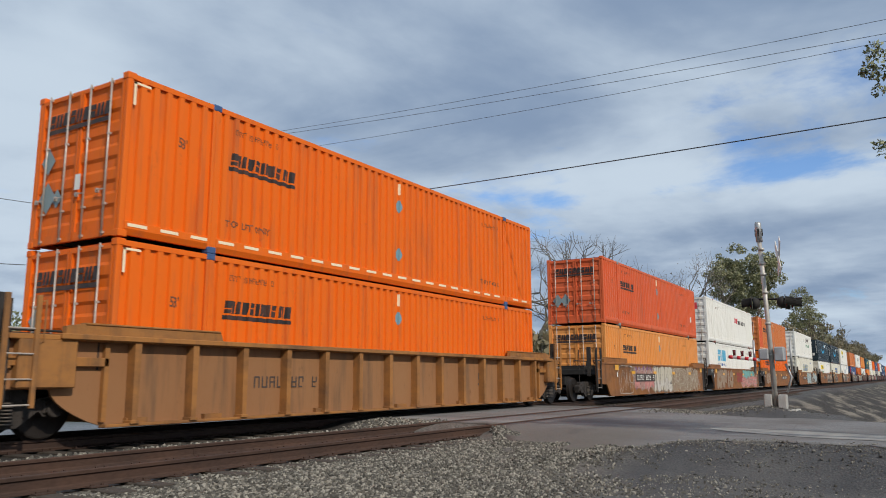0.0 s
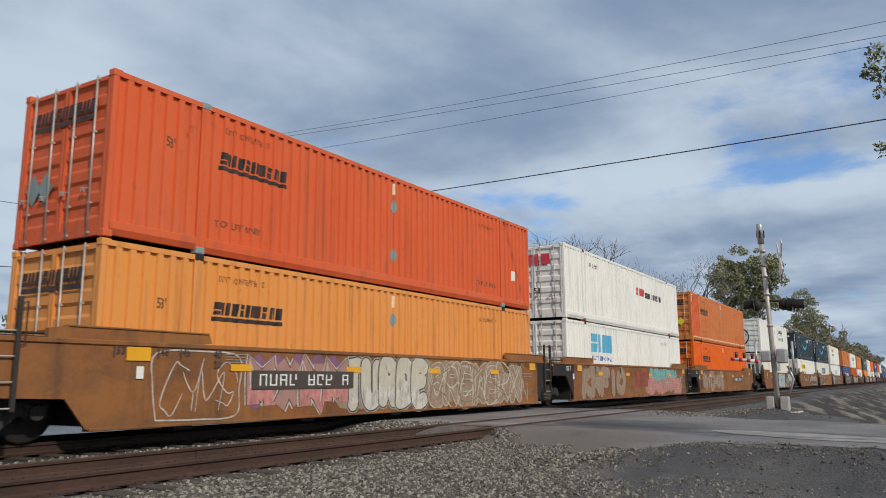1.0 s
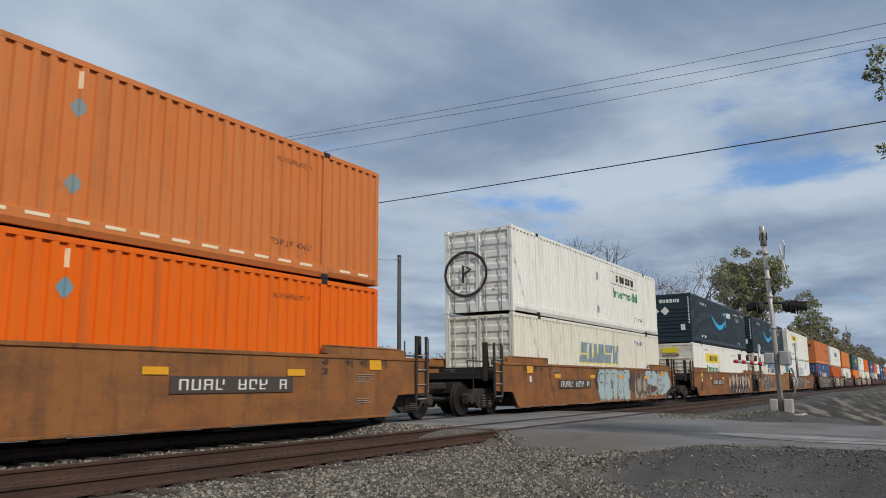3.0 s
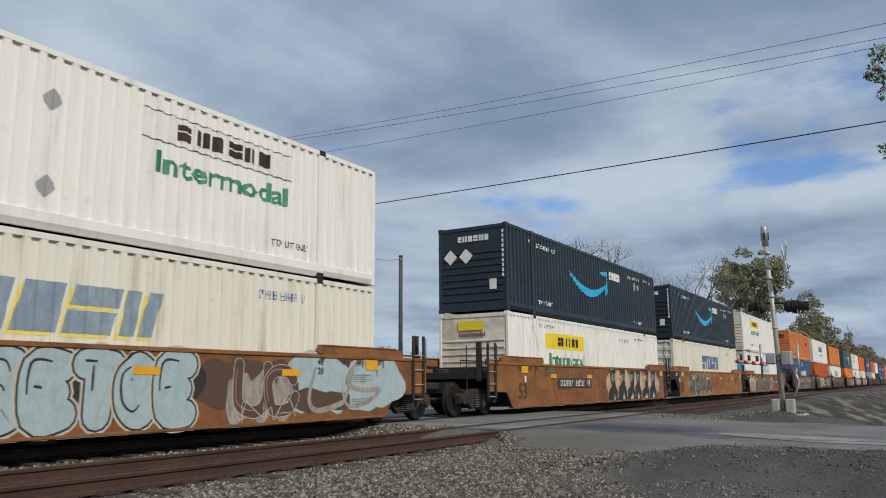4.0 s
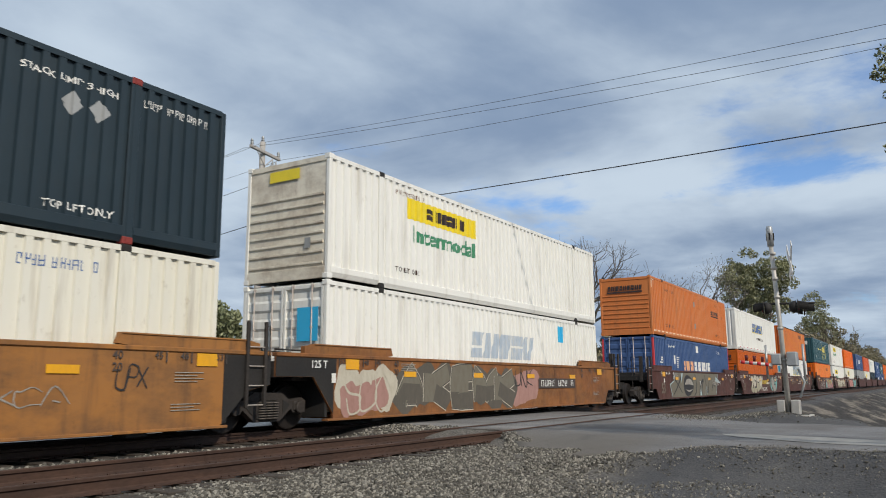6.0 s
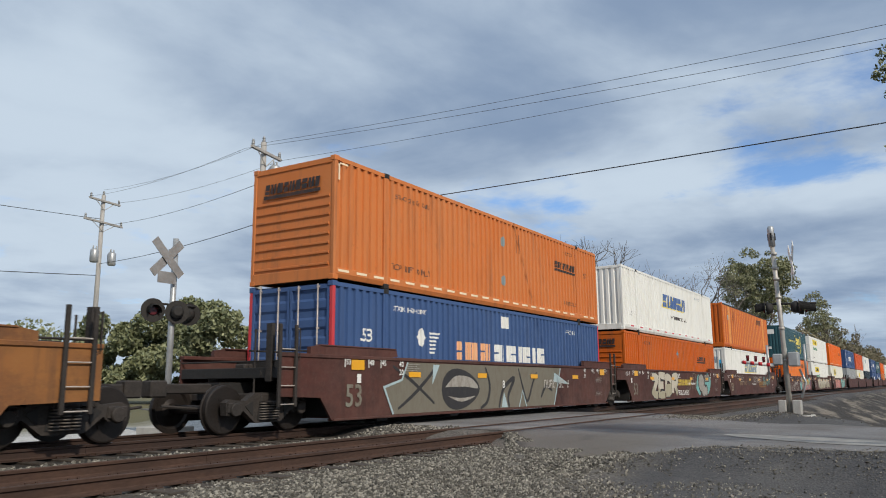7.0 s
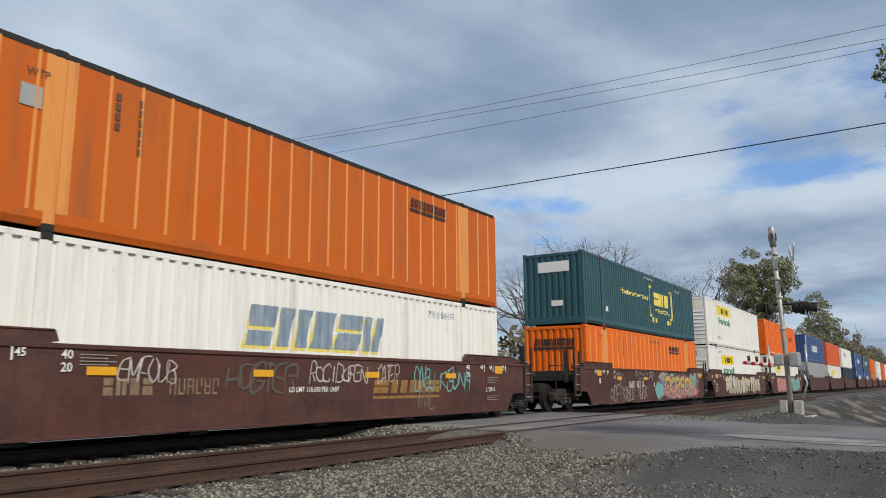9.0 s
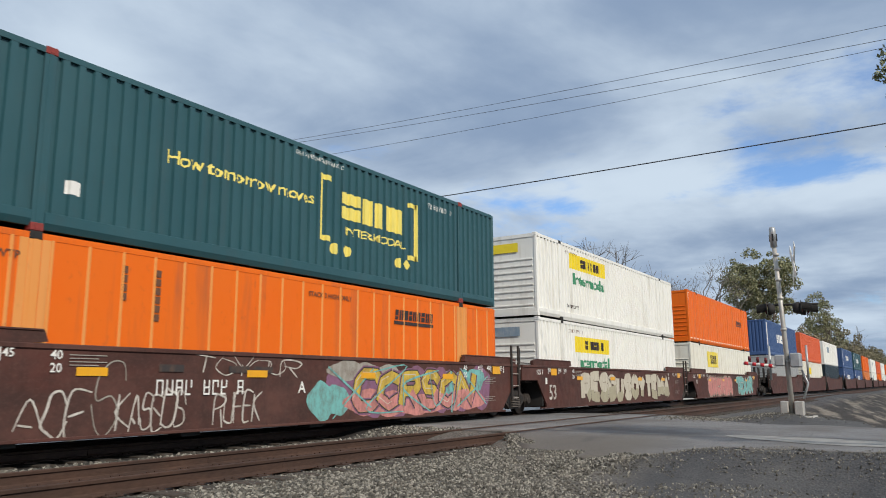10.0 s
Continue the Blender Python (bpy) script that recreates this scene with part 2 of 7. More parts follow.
M["blue_patch"] = flat_paint("blue_grey_repair_paint", (0.16, 0.29, 0.36), 0.6, 0.3)
M["sticker"] = flat_paint("white_sticker", (0.75, 0.73, 0.68), 0.5, 0.3)
M["dark_patch"] = flat_paint("brown_overpaint", (0.06, 0.045, 0.038), 0.7, 0.3)
M["gaff_white"] = flat_paint("chalky_white_spray", (0.55, 0.52, 0.47), 0.8, 0.85, (0.11, 0.062, 0.042))
M["gaff_silver"] = flat_paint("silver_spray", (0.33, 0.31, 0.27), 0.6, 0.8, (0.12, 0.075, 0.05))
M["gaff_black"] = flat_paint("black_spray", (0.035, 0.03, 0.03), 0.8, 0.85, (0.11, 0.062, 0.042))
M["gaff_pink"] = flat_paint("pink_spray", (0.55, 0.22, 0.20), 0.8, 0.85, (0.11, 0.062, 0.042))
M["gaff_teal"] = flat_paint("teal_spray", (0.16, 0.42, 0.40), 0.8, 0.85, (0.11, 0.062, 0.042))
M["gaff_purple"] = flat_paint("purple_spray", (0.22, 0.10, 0.18), 0.8, 0.85, (0.11, 0.062, 0.042))
M["gaff_yellow"] = flat_paint("yellow_spray", (0.55, 0.38, 0.05), 0.8, 0.85, (0.11, 0.062, 0.042))
M["gaff_red"] = flat_paint("dark_red_spray", (0.33, 0.05, 0.05), 0.8, 0.85, (0.11, 0.062, 0.042))
M["gaff_grey"] = flat_paint("grey_green_spray", (0.20, 0.19, 0.15), 0.8, 0.85, (0.11, 0.062, 0.042))
M["gaff_ice"] = flat_paint("pale_blue_spray", (0.36, 0.46, 0.48), 0.8, 0.5, (0.2, 0.2, 0.19))
M["ochre_ink"] = flat_paint("worn_ochre_stencil", (0.30, 0.15, 0.03), 0.8, 0.9, (0.11, 0.055, 0.035))
M["tan_ink"] = flat_paint("worn_tan_stencil", (0.24, 0.175, 0.105), 0.8, 0.8, (0.10, 0.05, 0.035))
M["gaff_cream"] = flat_paint("cream_spray", (0.36, 0.33, 0.23), 0.8, 0.5, (0.2, 0.17, 0.13))
M["gaff_tan"] = flat_paint("tan_spray", (0.22, 0.155, 0.085), 0.8, 0.6, (0.16, 0.09, 0.05))
M["gaff_haze"] = flat_paint("thin_pale_spray", (0.30, 0.225, 0.16), 0.8, 0.95, (0.21, 0.10, 0.05))
M["gaff_bone"] = flat_paint("bone_white_spray", (0.50, 0.46, 0.37), 0.8, 0.5, (0.28, 0.22, 0.16))
M["gaff_peach"] = flat_paint("peach_spray", (0.50, 0.33, 0.22), 0.8, 0.5, (0.33, 0.19, 0.12))
M["gaff_coal"] = flat_paint("coal_black_spray", (0.022, 0.021, 0.022), 0.7, 0.4, (0.055, 0.045, 0.04))
M["gaff_moss"] = flat_paint("moss_grey_spray", (0.155, 0.142, 0.108), 0.8, 0.6, (0.12, 0.085, 0.06))
M["gaff_smoke"] = flat_paint("smoky_dark_spray", (0.085, 0.076, 0.060), 0.8, 0.6, (0.13, 0.105, 0.085))
M["gaff_rose"] = flat_paint("dusty_rose_spray", (0.36, 0.20, 0.17), 0.8, 0.6, (0.22, 0.11, 0.075))
M["gaff_brown"] = flat_paint("brown_spray", (0.09, 0.05, 0.035), 0.8, 0.4)
M["ghost_ink"] = flat_paint("ghosted_lettering", (0.40, 0.47, 0.55), 0.6, 0.9, (0.62, 0.61, 0.57))
M["red_white"] = flat_paint("red_gate_stripe", (0.55, 0.02, 0.03), 0.5, 0.2)
M["lens"] = flat_paint("dark_red_lens", (0.10, 0.01, 0.012), 0.2, 0.1)


def leaf_material(name, a, b_):
    m, nt, b = shader(name)
    geo = nt.nodes.new("ShaderNodeNewGeometry").outputs["Random Per Island"]
    nt.links.new(mix_color(nt, geo, a, b_), b.inputs["Base Color"])
    b.inputs["Roughness"].default_value = 0.6
    b.inputs["Subsurface Weight"].default_value = 0.0
    return m


M["leaf"] = leaf_material("olive_leaf", (0.11, 0.125, 0.05), (0.33, 0.32, 0.18))
M["leaf_mid"] = leaf_material("mid_green_leaf", (0.10, 0.12, 0.055), (0.27, 0.28, 0.15))
M["leaf_far"] = leaf_material("hazy_green_leaf", (0.105, 0.098, 0.05), (0.25, 0.21, 0.125))
M["brush"] = leaf_material("dry_brush", (0.13, 0.115, 0.085), (0.24, 0.21, 0.16))


def stone_material():
    m, nt, b = shader("ballast_stone")
    geo = nt.nodes.new("ShaderNodeNewGeometry").outputs["Random Per Island"]
    ramp = nt.nodes.new("ShaderNodeValToRGB")
    el = ramp.color_ramp.elements
    el[0].color, el[1].color = (0.030, 0.028, 0.023, 1), (0.33, 0.305, 0.255, 1)
    e = el.new(0.55)
    e.color = (0.110, 0.101, 0.084, 1)
    nt.links.new(geo, ramp.inputs[0])
    tc = nt.nodes.new("ShaderNodeTexCoord").outputs["Object"]
    f = noise_node(nt, tc, 45, 5, 0.7)
    c = mix_color(nt, map_range(nt, f, 0.45, 0.7, 0, 0.45), ramp.outputs[0], (0.10, 0.085, 0.07))
    nt.links.new(c, b.inputs["Base Color"])
    b.inputs["Roughness"].default_value = 0.9
    bump(nt, b, f, 0.4, 0.01)
    return m


M["stone"] = stone_material()


def ground_material():
    """Gravel by the tracks, dark tarred grit on the pull-off, dry grass far away."""
    m, nt, b = shader("trackside_ground")
    tc = nt.nodes.new("ShaderNodeTexCoord").outputs["Object"]
    vor = nt.nodes.new("ShaderNodeTexVoronoi")
    vor.inputs["Scale"].default_value = 26.0
    nt.links.new(tc, vor.inputs["Vector"])
    sepc = nt.nodes.new("ShaderNodeSeparateColor")
    nt.links.new(vor.outputs["Color"], sepc.inputs[0])
    gravel = mix_color(nt, sepc.outputs[0], (0.04, 0.036, 0.032), (0.17, 0.155, 0.135))
    gravel = mix_color(nt, map_range(nt, noise_node(nt, tc, 1.1, 5, 0.6), 0.35, 0.7, 0, 0.6), gravel, (0.11, 0.095, 0.08))
    grit = mix_color(nt, map_range(nt, noise_node(nt, tc, 60, 4, 0.7), 0.45, 0.75, 0, 1), (0.034, 0.034, 0.037), (0.17, 0.163, 0.155))
    grit = mix_color(nt, map_range(nt, noise_node(nt, tc, 0.8, 6, 0.65), 0.45, 0.68, 0, 0.6), grit, (0.11, 0.105, 0.098))
    grit = mix_color(nt, map_range(nt, noise_node(nt, tc, 0.55, 5, 0.6, (0.5, 1.3, 1)), 0.50, 0.62, 0, 0.55), grit, (0.040, 0.040, 0.043))
    grass = mix_color(nt, noise_node(nt, tc, 0.6, 8, 0.7), (0.07, 0.075, 0.03), (0.19, 0.16, 0.085))
    sep = nt.nodes.new("ShaderNodeSeparateXYZ")
    nt.links.new(tc, sep.inputs[0])
    wob = noise_node(nt, tc, 0.9, 5, 0.6)

    def over(sock, edge, soft, wobble):
        a = nt.nodes.new("ShaderNodeMath")
        a.operation = "MULTIPLY_ADD"
        nt.links.new(wob, a.inputs[0])
        a.inputs[1].default_value = wobble
        nt.links.new(sock, a.inputs[2])
        return map_range(nt, a.outputs[0], edge - soft + wobble / 2, edge + soft + wobble / 2, 0, 1)
    # the pull-off: nearer the viewer than the ballast slope
    near = nt.nodes.new("ShaderNodeMath")
    near.operation = "MULTIPLY_ADD"
    nt.links.new(sep.outputs[0], near.inputs[0])
    near.inputs[1].default_value = -0.16
    nt.links.new(sep.outputs[1], near.inputs[2])
    c = mix_color(nt, over(near.outputs[0], 2.0, 0.5, 1.6), grit, gravel)
    # shade under the train, put into the ground colour as a near-black strip
    train_shade = nt.nodes.new("ShaderNodeMath")
    train_shade.operation = "MULTIPLY"
    nt.links.new(map_range(nt, sep.outputs[1], 10.3, 11.0, 0, 1), train_shade.inputs[0])
    nt.links.new(map_range(nt, sep.outputs[1], 14.4, 13.8, 0, 1), train_shade.inputs[1])
    c = mix_color(nt, train_shade.outputs[0], c, (0.026, 0.022, 0.019))
    pale = mix_color(nt, sepc.outputs[1], (0.34, 0.33, 0.31), (0.58, 0.57, 0.54))
    c = mix_color(nt, over(sep.outputs[1], 14.6, 0.25, 0.5), c, pale)
    c = mix_color(nt, over(sep.outputs[1], 21.0, 2.0, 4.0), c, grass)
    # the bank past the road
    bank = mix_color(nt, map_range(nt, noise_node(nt, tc, 0.7, 8, 0.68, (0.35, 1, 1)), 0.5, 0.62, 0, 1), (0.026, 0.022, 0.018), (0.19, 0.165, 0.13))
    far = nt.nodes.new("ShaderNodeMath")
    far.operation = "MULTIPLY"
    nt.links.new(map_range(nt, sep.outputs[0], 22.6, 24.6, 0, 1), far.inputs[0])
    nt.links.new(map_range(nt, sep.outputs[1], 6.2, 5.2, 0, 1), far.inputs[1])
    c = mix_color(nt, far.outputs[0], c, bank)
    nt.links.new(c, b.inputs["Base Color"])
    b.inputs["Roughness"].default_value = 0.95
    bump(nt, b, vor.outputs["Distance"], 0.5, 0.03)
    return m


def asphalt_material():
    m, nt, b = shader("worn_asphalt")
    tc = nt.nodes.new("ShaderNodeTexCoord").outputs["Object"]
    f = noise_node(nt, tc, 90, 4, 0.75)
    c = mix_color(nt, map_range(nt, f, 0.4, 0.7, 0, 1), (0.125, 0.122, 0.122), (0.25, 0.243, 0.235))
    c = mix_color(nt, map_range(nt, noise_node(nt, tc, 0.8, 7, 0.65, (1.0, 0.35, 1)), 0.45, 0.7, 0, 0.65), c, (0.085, 0.080, 0.078))
    c = mix_color(nt, map_range(nt, noise_node(nt, tc, 0.5, 5, 0.6, (1.6, 0.25, 1)), 0.54, 0.66, 0, 0.6), c, (0.27, 0.26, 0.245))
    c = mix_color(nt, map_range(nt, noise_node(nt, tc, 0.35, 6, 0.6), 0.48, 0.62, 0, 0.6), c, (0.085, 0.070, 0.056))
    # trodden dirt on the apron beside the ballast
    sep = nt.nodes.new("ShaderNodeSeparateXYZ")
    nt.links.new(tc, sep.inputs[0])
    dirt = nt.nodes.new("ShaderNodeMath")
    dirt.operation = "MULTIPLY"
    nt.links.new(map_range(nt, sep.outputs[0], 15.2, 13.6, 0, 0.8), dirt.inputs[0])
    nt.links.new(map_range(nt, sep.outputs[1], 3.4, 4.4, 0, 1), dirt.inputs[1])
    c = mix_color(nt, dirt.outputs[0], c, mix_color(nt, f, (0.060, 0.052, 0.043), (0.17, 0.15, 0.125)))
    crack = nt.nodes.new("ShaderNodeTexVoronoi")
    crack.feature = "DISTANCE_TO_EDGE"
    crack.inputs["Scale"].default_value = 0.8
    mp = nt.nodes.new("ShaderNodeMapping")
    nt.links.new(tc, mp.inputs[0])
    nt.links.new(mp.outputs[0], crack.inputs["Vector"])
    c = mix_color(nt, map_range(nt, crack.outputs["Distance"], 0.002, 0.012, 0.28, 0), c, (0.03, 0.03, 0.03))
    nt.links.new(c, b.inputs["Base Color"])
    b.inputs["Roughness"].default_value = 0.85
    bump(nt, b, f, 0.35, 0.006)
    return m


M["ground"], M["asphalt"] = ground_material(), asphalt_material()
M["pale_patch"] = surface("pale_concrete_patch", (0.33, 0.32, 0.295), (0.16, 0.155, 0.145), 0.9, 0, 40, 2.2, 0.8, 0.4, 0.008)


# ---------------------------------------------------------------- mesh helpers
def part(name, bm, material, parent=None, label="", at=None):
    me = bpy.data.meshes.new(name)
    bm.to_mesh(me)
    bm.free()
    return place(name, me, material, parent, label, at)


def pieces(name, bm, material, parent, label=""):
    """Each separate patch of a painted mark as a part of its own."""
    todo, last = set(bm.faces), None
    while todo:
        patch, heap = [], [todo.pop()]
        while heap:
            f = heap.pop()
            patch.append(f)
            for e in f.edges:
                for g in e.link_faces:
                    if g in todo:
                        todo.remove(g)
                        heap.append(g)
        ids = {}
        for f in patch:
            for v in f.verts:
                ids.setdefault(v, len(ids))
        me = bpy.data.meshes.new(name)
        me.from_pydata([tuple(v.co) for v in ids], [], [[ids[v] for v in f.verts] for f in patch])
        last = place(name, me, material, parent, label)
    bm.free()
    return last


def place(name, me, material, parent=None, label="", at=None):
    ob = new(name, me)
    if not me.materials:
        me.materials.append(material)
    ob.material_slots[0].link = "OBJECT"
    ob.material_slots[0].material = material
    if parent is not None:
        ob.parent = parent
    if at is not None:
        ob.matrix_basis = at
    if label:
        ob["label"] = label
    return ob


def mesh_of(bm, name):
    me = bpy.data.meshes.new(name)
    bm.to_mesh(me)
    bm.free()
    return me


def box(bm, x0, x1, y0, y1, z0, z1, bevel=0.0):
    vs = [bm.verts.new((x, y, z)) for z in (z0, z1) for y in (y0, y1) for x in (x0, x1)]
    fs = [bm.faces.new([vs[i] for i in f]) for f in ((0, 2, 3, 1), (4, 5, 7, 6), (0, 1, 5, 4), (2, 6, 7, 3), (0, 4, 6, 2), (1, 3, 7, 5))]
    if bevel:
        es = list({e for f in fs for e in f.edges})
        bmesh.ops.bevel(bm, geom=es, offset=bevel, segments=1, affect="EDGES", profile=0.5)


def prism(bm, pts, y0, y1):
    """An outline in x and z, given thickness along y."""
    a = [bm.verts.new((x, y0, z)) for x, z in pts]
    b = [bm.verts.new((x, y1, z)) for x, z in pts]
    n = len(pts)
    bm.faces.new(a)
    bm.faces.new(b[::-1])
    for i in range(n):
        bm.faces.new((a[i], b[i], b[(i + 1) % n], a[(i + 1) % n]))


def xprism(bm, pts, x0, x1):
    """An outline in y and z, drawn out along x."""
    a = [bm.verts.new((x0, y, z)) for y, z in pts]
    b = [bm.verts.new((x1, y, z)) for y, z in pts]
    n = len(pts)
    bm.faces.new(a[::-1])
    bm.faces.new(b)
    for i in range(n):
        bm.faces.new((a[i], a[(i + 1) % n], b[(i + 1) % n], b[i]))


def tube(bm, pts, radii, n=8, caps=True):
    """A round bar through points, with a radius at each."""
    rings = []
    pts = [Vector(p) for p in pts]
    for i, p in enumerate(pts):
        d = (pts[min(i + 1, len(pts) - 1)] - pts[max(i - 1, 0)]).normalized()
        u = d.cross(Vector((0, 0, 1)) if abs(d.z) < 0.9 else Vector((1, 0, 0))).normalized()
        v = d.cross(u)
        r = radii[i] if isinstance(radii, (list, tuple)) else radii
        rings.append([bm.verts.new(p + (u * math.cos(k * math.tau / n) + v * math.sin(k * math.tau / n)) * r) for k in range(n)])
    for a, b in zip(rings, rings[1:]):
        for k in range(n):
            f = bm.faces.new((a[k], a[(k + 1) % n], b[(k + 1) % n], b[k]))
            f.smooth = n > 6
    if caps:
        bm.faces.new(rings[0][::-1])
        bm.faces.new(rings[-1])


def lathe_y(bm, prof, n=28, cx=0.0, cz=0.0):
    """A turned shape round a line along y: (y, radius) pairs."""
    rings = [[bm.verts.new((cx + r * math.cos(k * math.tau / n), y, cz + r * math.sin(k * math.tau / n))) for k in range(n)] for y, r in prof]
    for a, b in zip(rings, rings[1:]):
        for k in range(n):
            bm.faces.new((a[k], a[(k + 1) % n], b[(k + 1) % n], b[k]))
    bm.faces.new(rings[0][::-1])
    bm.faces.new(rings[-1])


# ---------------------------------------------------------------- ground, road, tracks
RAIL_Y = [7.31, 8.745, 11.57, 13.005]
# the skewed road: its two edges, as y and x
LEFT_Y, LEFT_X = (-40, -10, -3, 1, 3, 3.6, 4.75, 6, 7.6, 9, 12.2, 20, 60), (-9, 4, 11.0, 12.9, 12.9, 12.0, 11.2, 12.0, 14.4, 14.5, 15.2, 17, 38)
RIGHT_Y, RIGHT_X = (-40, -10, 0.7, 2.1, 5.3, 7.4, 13.2, 20, 60), (2, 13, 19.4, 20.6, 22.2, 24.6, 25.2, 27, 48)


def road_edges(y):
    return float(np.interp(y, LEFT_Y, LEFT_X)), float(np.interp(y, RIGHT_Y, RIGHT_X))


def sstep(a, b, v):
    t = min(1, max(0, (v - a) / (b - a)))
    return t * t * (3 - 2 * t)


def road_z(y):
    return -0.02 - 0.05 * sstep(6.5, 2.0, y) - 0.16 * sstep(1.0, -10, y) - 0.05 * sstep(14.5, 20, y)


def road_top(x, y):
    """The road's surface, with its ragged apron falling away towards the ballast."""
    return road_z(y) - 0.15 * sstep(2.6, 0.0, x - road_edges(y)[0]) * sstep(7.2, 6.0, y) * sstep(2.8, 4.6, y)


def ground_z(x, y):
    z = -0.21
    z -= 0.16 * sstep(6.3, 4.6, y)                      # ballast shoulder
    z -= 0.16 * sstep(4.2, 0.5, y) * sstep(15, 8, x)    # pull-off
    z -= 0.10 * sstep(15.0, 17.0, y)
    a, b = road_edges(y)
    fringe = 1.9 - 1.4 * sstep(4.9, 5.8, y) * sstep(8.8, 7.6, y)
    near_road = sstep(a - fringe, a - 0.25 * fringe, x) * sstep(b + 2.2, b + 0.5, x)
    z += (road_top(x, y) - 0.016 - z) * near_road
    if y < 6.5:
        z -= 1.5 * sstep(26.0, 34.0, x) * sstep(6.3, 0.0, y)
    mound = math.exp(-((x - 22.4) / 1.6) ** 2 - ((y - 3.5) / 1.3) ** 2)
    z = max(z, -0.12 + 0.27 * mound) if mound > 0.08 else z
    z += 0.02 * (1 - near_road) * noise.noise(Vector((x * 0.9, y * 0.9, 0)))
    if x > 60 or y > 30:
        z += 0.25 * noise.noise(Vector((x * 0.02, y * 0.02, 4)))
    return z


def spread(a, b, step, far):
    vals = list(np.arange(a, b, step))
    d, v = step, b
    while v < far:
        vals.append(v)
        d *= 1.25
        v += d
    vals.append(far)
    d, v, low = step, a - step, []
    while v > -far:
        low.append(v)
        d *= 1.25
        v -= d
    low.append(-far)
    return low[::-1] + vals


def make_ground():
    xs, ys = spread(-6, 42, 0.5, 3500), spread(-6, 20, 0.4, 3500)
    verts = [(x, y, ground_z(x, y)) for y in ys for x in xs]
    n = len(xs)
    faces = [(j * n + i, j * n + i + 1, (j + 1) * n + i + 1, (j + 1) * n + i) for j in range(len(ys) - 1) for i in range(n - 1)]
    me = bpy.data.meshes.new("ground")
    me.from_pydata(verts, [], faces)
    for p in me.polygons:
        p.use_smooth = True
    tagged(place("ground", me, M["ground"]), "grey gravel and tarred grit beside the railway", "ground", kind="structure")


def road_strip(bm, y0, y1, step, thick=0.14, ragged=0.0):
    """One slab of the road between two lines beside the rails."""
    k = max(1, round((y1 - y0) / step))
    ys = [y0 + (y1 - y0) * i / k for i in range(k + 1)]
    cols = 22
    top, low = [], []
    for j, y in enumerate(ys):
        a, b = road_edges(y)
        if y < 7:
            a += 0.45 * noise.noise(Vector((y * 2.3, 2.0, 0))) + 0.2 * noise.noise(Vector((y * 7.0, 5.0, 0)))
            b += 0.3 * noise.noise(Vector((y * 1.9, 9.0, 0)))
        top.append([bm.verts.new((a + (b - a) * i / cols, y, road_top(a + (b - a) * i / cols, y) + 0.006 * noise.noise(Vector((i * 0.5, y * 0.6, 3))))) for i in range(cols + 1)])
        low.append([bm.verts.new((v.co.x, v.co.y, v.co.z - thick)) for v in top[-1]])
    for j in range(k):
        for i in range(cols):
            f = bm.faces.new((top[j][i], top[j][i + 1], top[j + 1][i + 1], top[j + 1][i]))
            f.smooth = True
        for i, o in ((0, 1), (cols, -1)):
            q = (top[j][i], top[j + 1][i], low[j + 1][i], low[j][i])
            bm.faces.new(q if o > 0 else q[::-1])
    for i in range(cols):
        bm.faces.new((top[0][i + 1], top[0][i], low[0][i], low[0][i + 1]))
        bm.faces.new((top[k][i], top[k][i + 1], low[k][i + 1], low[k][i]))


def make_road():
    road = tagged(new("road"), "worn grey asphalt road crossing two railway tracks", "road", kind="structure")
    edges = [-40.0]
    for y in RAIL_Y:
        edges += [y - 0.05, y + 0.05 + 0.065]
    edges.append(60.0)
    for a, b in zip(edges[::2], edges[1::2]):
        bm = bmesh.new()
        road_strip(bm, a, b, 0.35 if b - a < 6 else 0.3)
        part("asphalt_slab", bm, M["asphalt"], road)
    bm = bmesh.new()
    rng = random.Random(3)
    k = 26
    out = []
    for i in range(k):
        a = i * math.tau / k
        r = 1 + 0.22 * noise.noise(Vector((math.cos(a) * 1.5, math.sin(a) * 1.5, 6)))
        out.append(bm.verts.new((14.75 + 0.75 * r * math.cos(a) + 0.75 * math.sin(a), 1.35 + 2.0 * r * math.sin(a), 0)))
    f = bm.faces.new(out)
    bmesh.ops.triangulate(bm, faces=[f])
    bmesh.ops.subdivide_edges(bm, edges=bm.edges[:], cuts=2, use_grid_fill=True)
    for v in bm.verts:
        v.co.z = road_top(v.co.x, v.co.y) + 0.008
    part("repair_patch", bm, M["pale_patch"], road, "pale worn concrete repair patch")
    return road


RAIL_PROFILE = [(-0.070, -0.172), (0.070, -0.172), (0.070, -0.160), (0.018, -0.145), (0.010, -0.130), (0.010, -0.050), (0.034, -0.038),
                (0.036, -0.008), (0.028, 0.0), (-0.028, 0.0), (-0.036, -0.008), (-0.034, -0.038), (-0.010, -0.050), (-0.010, -0.130), (-0.018, -0.145), (-0.070, -0.160)]


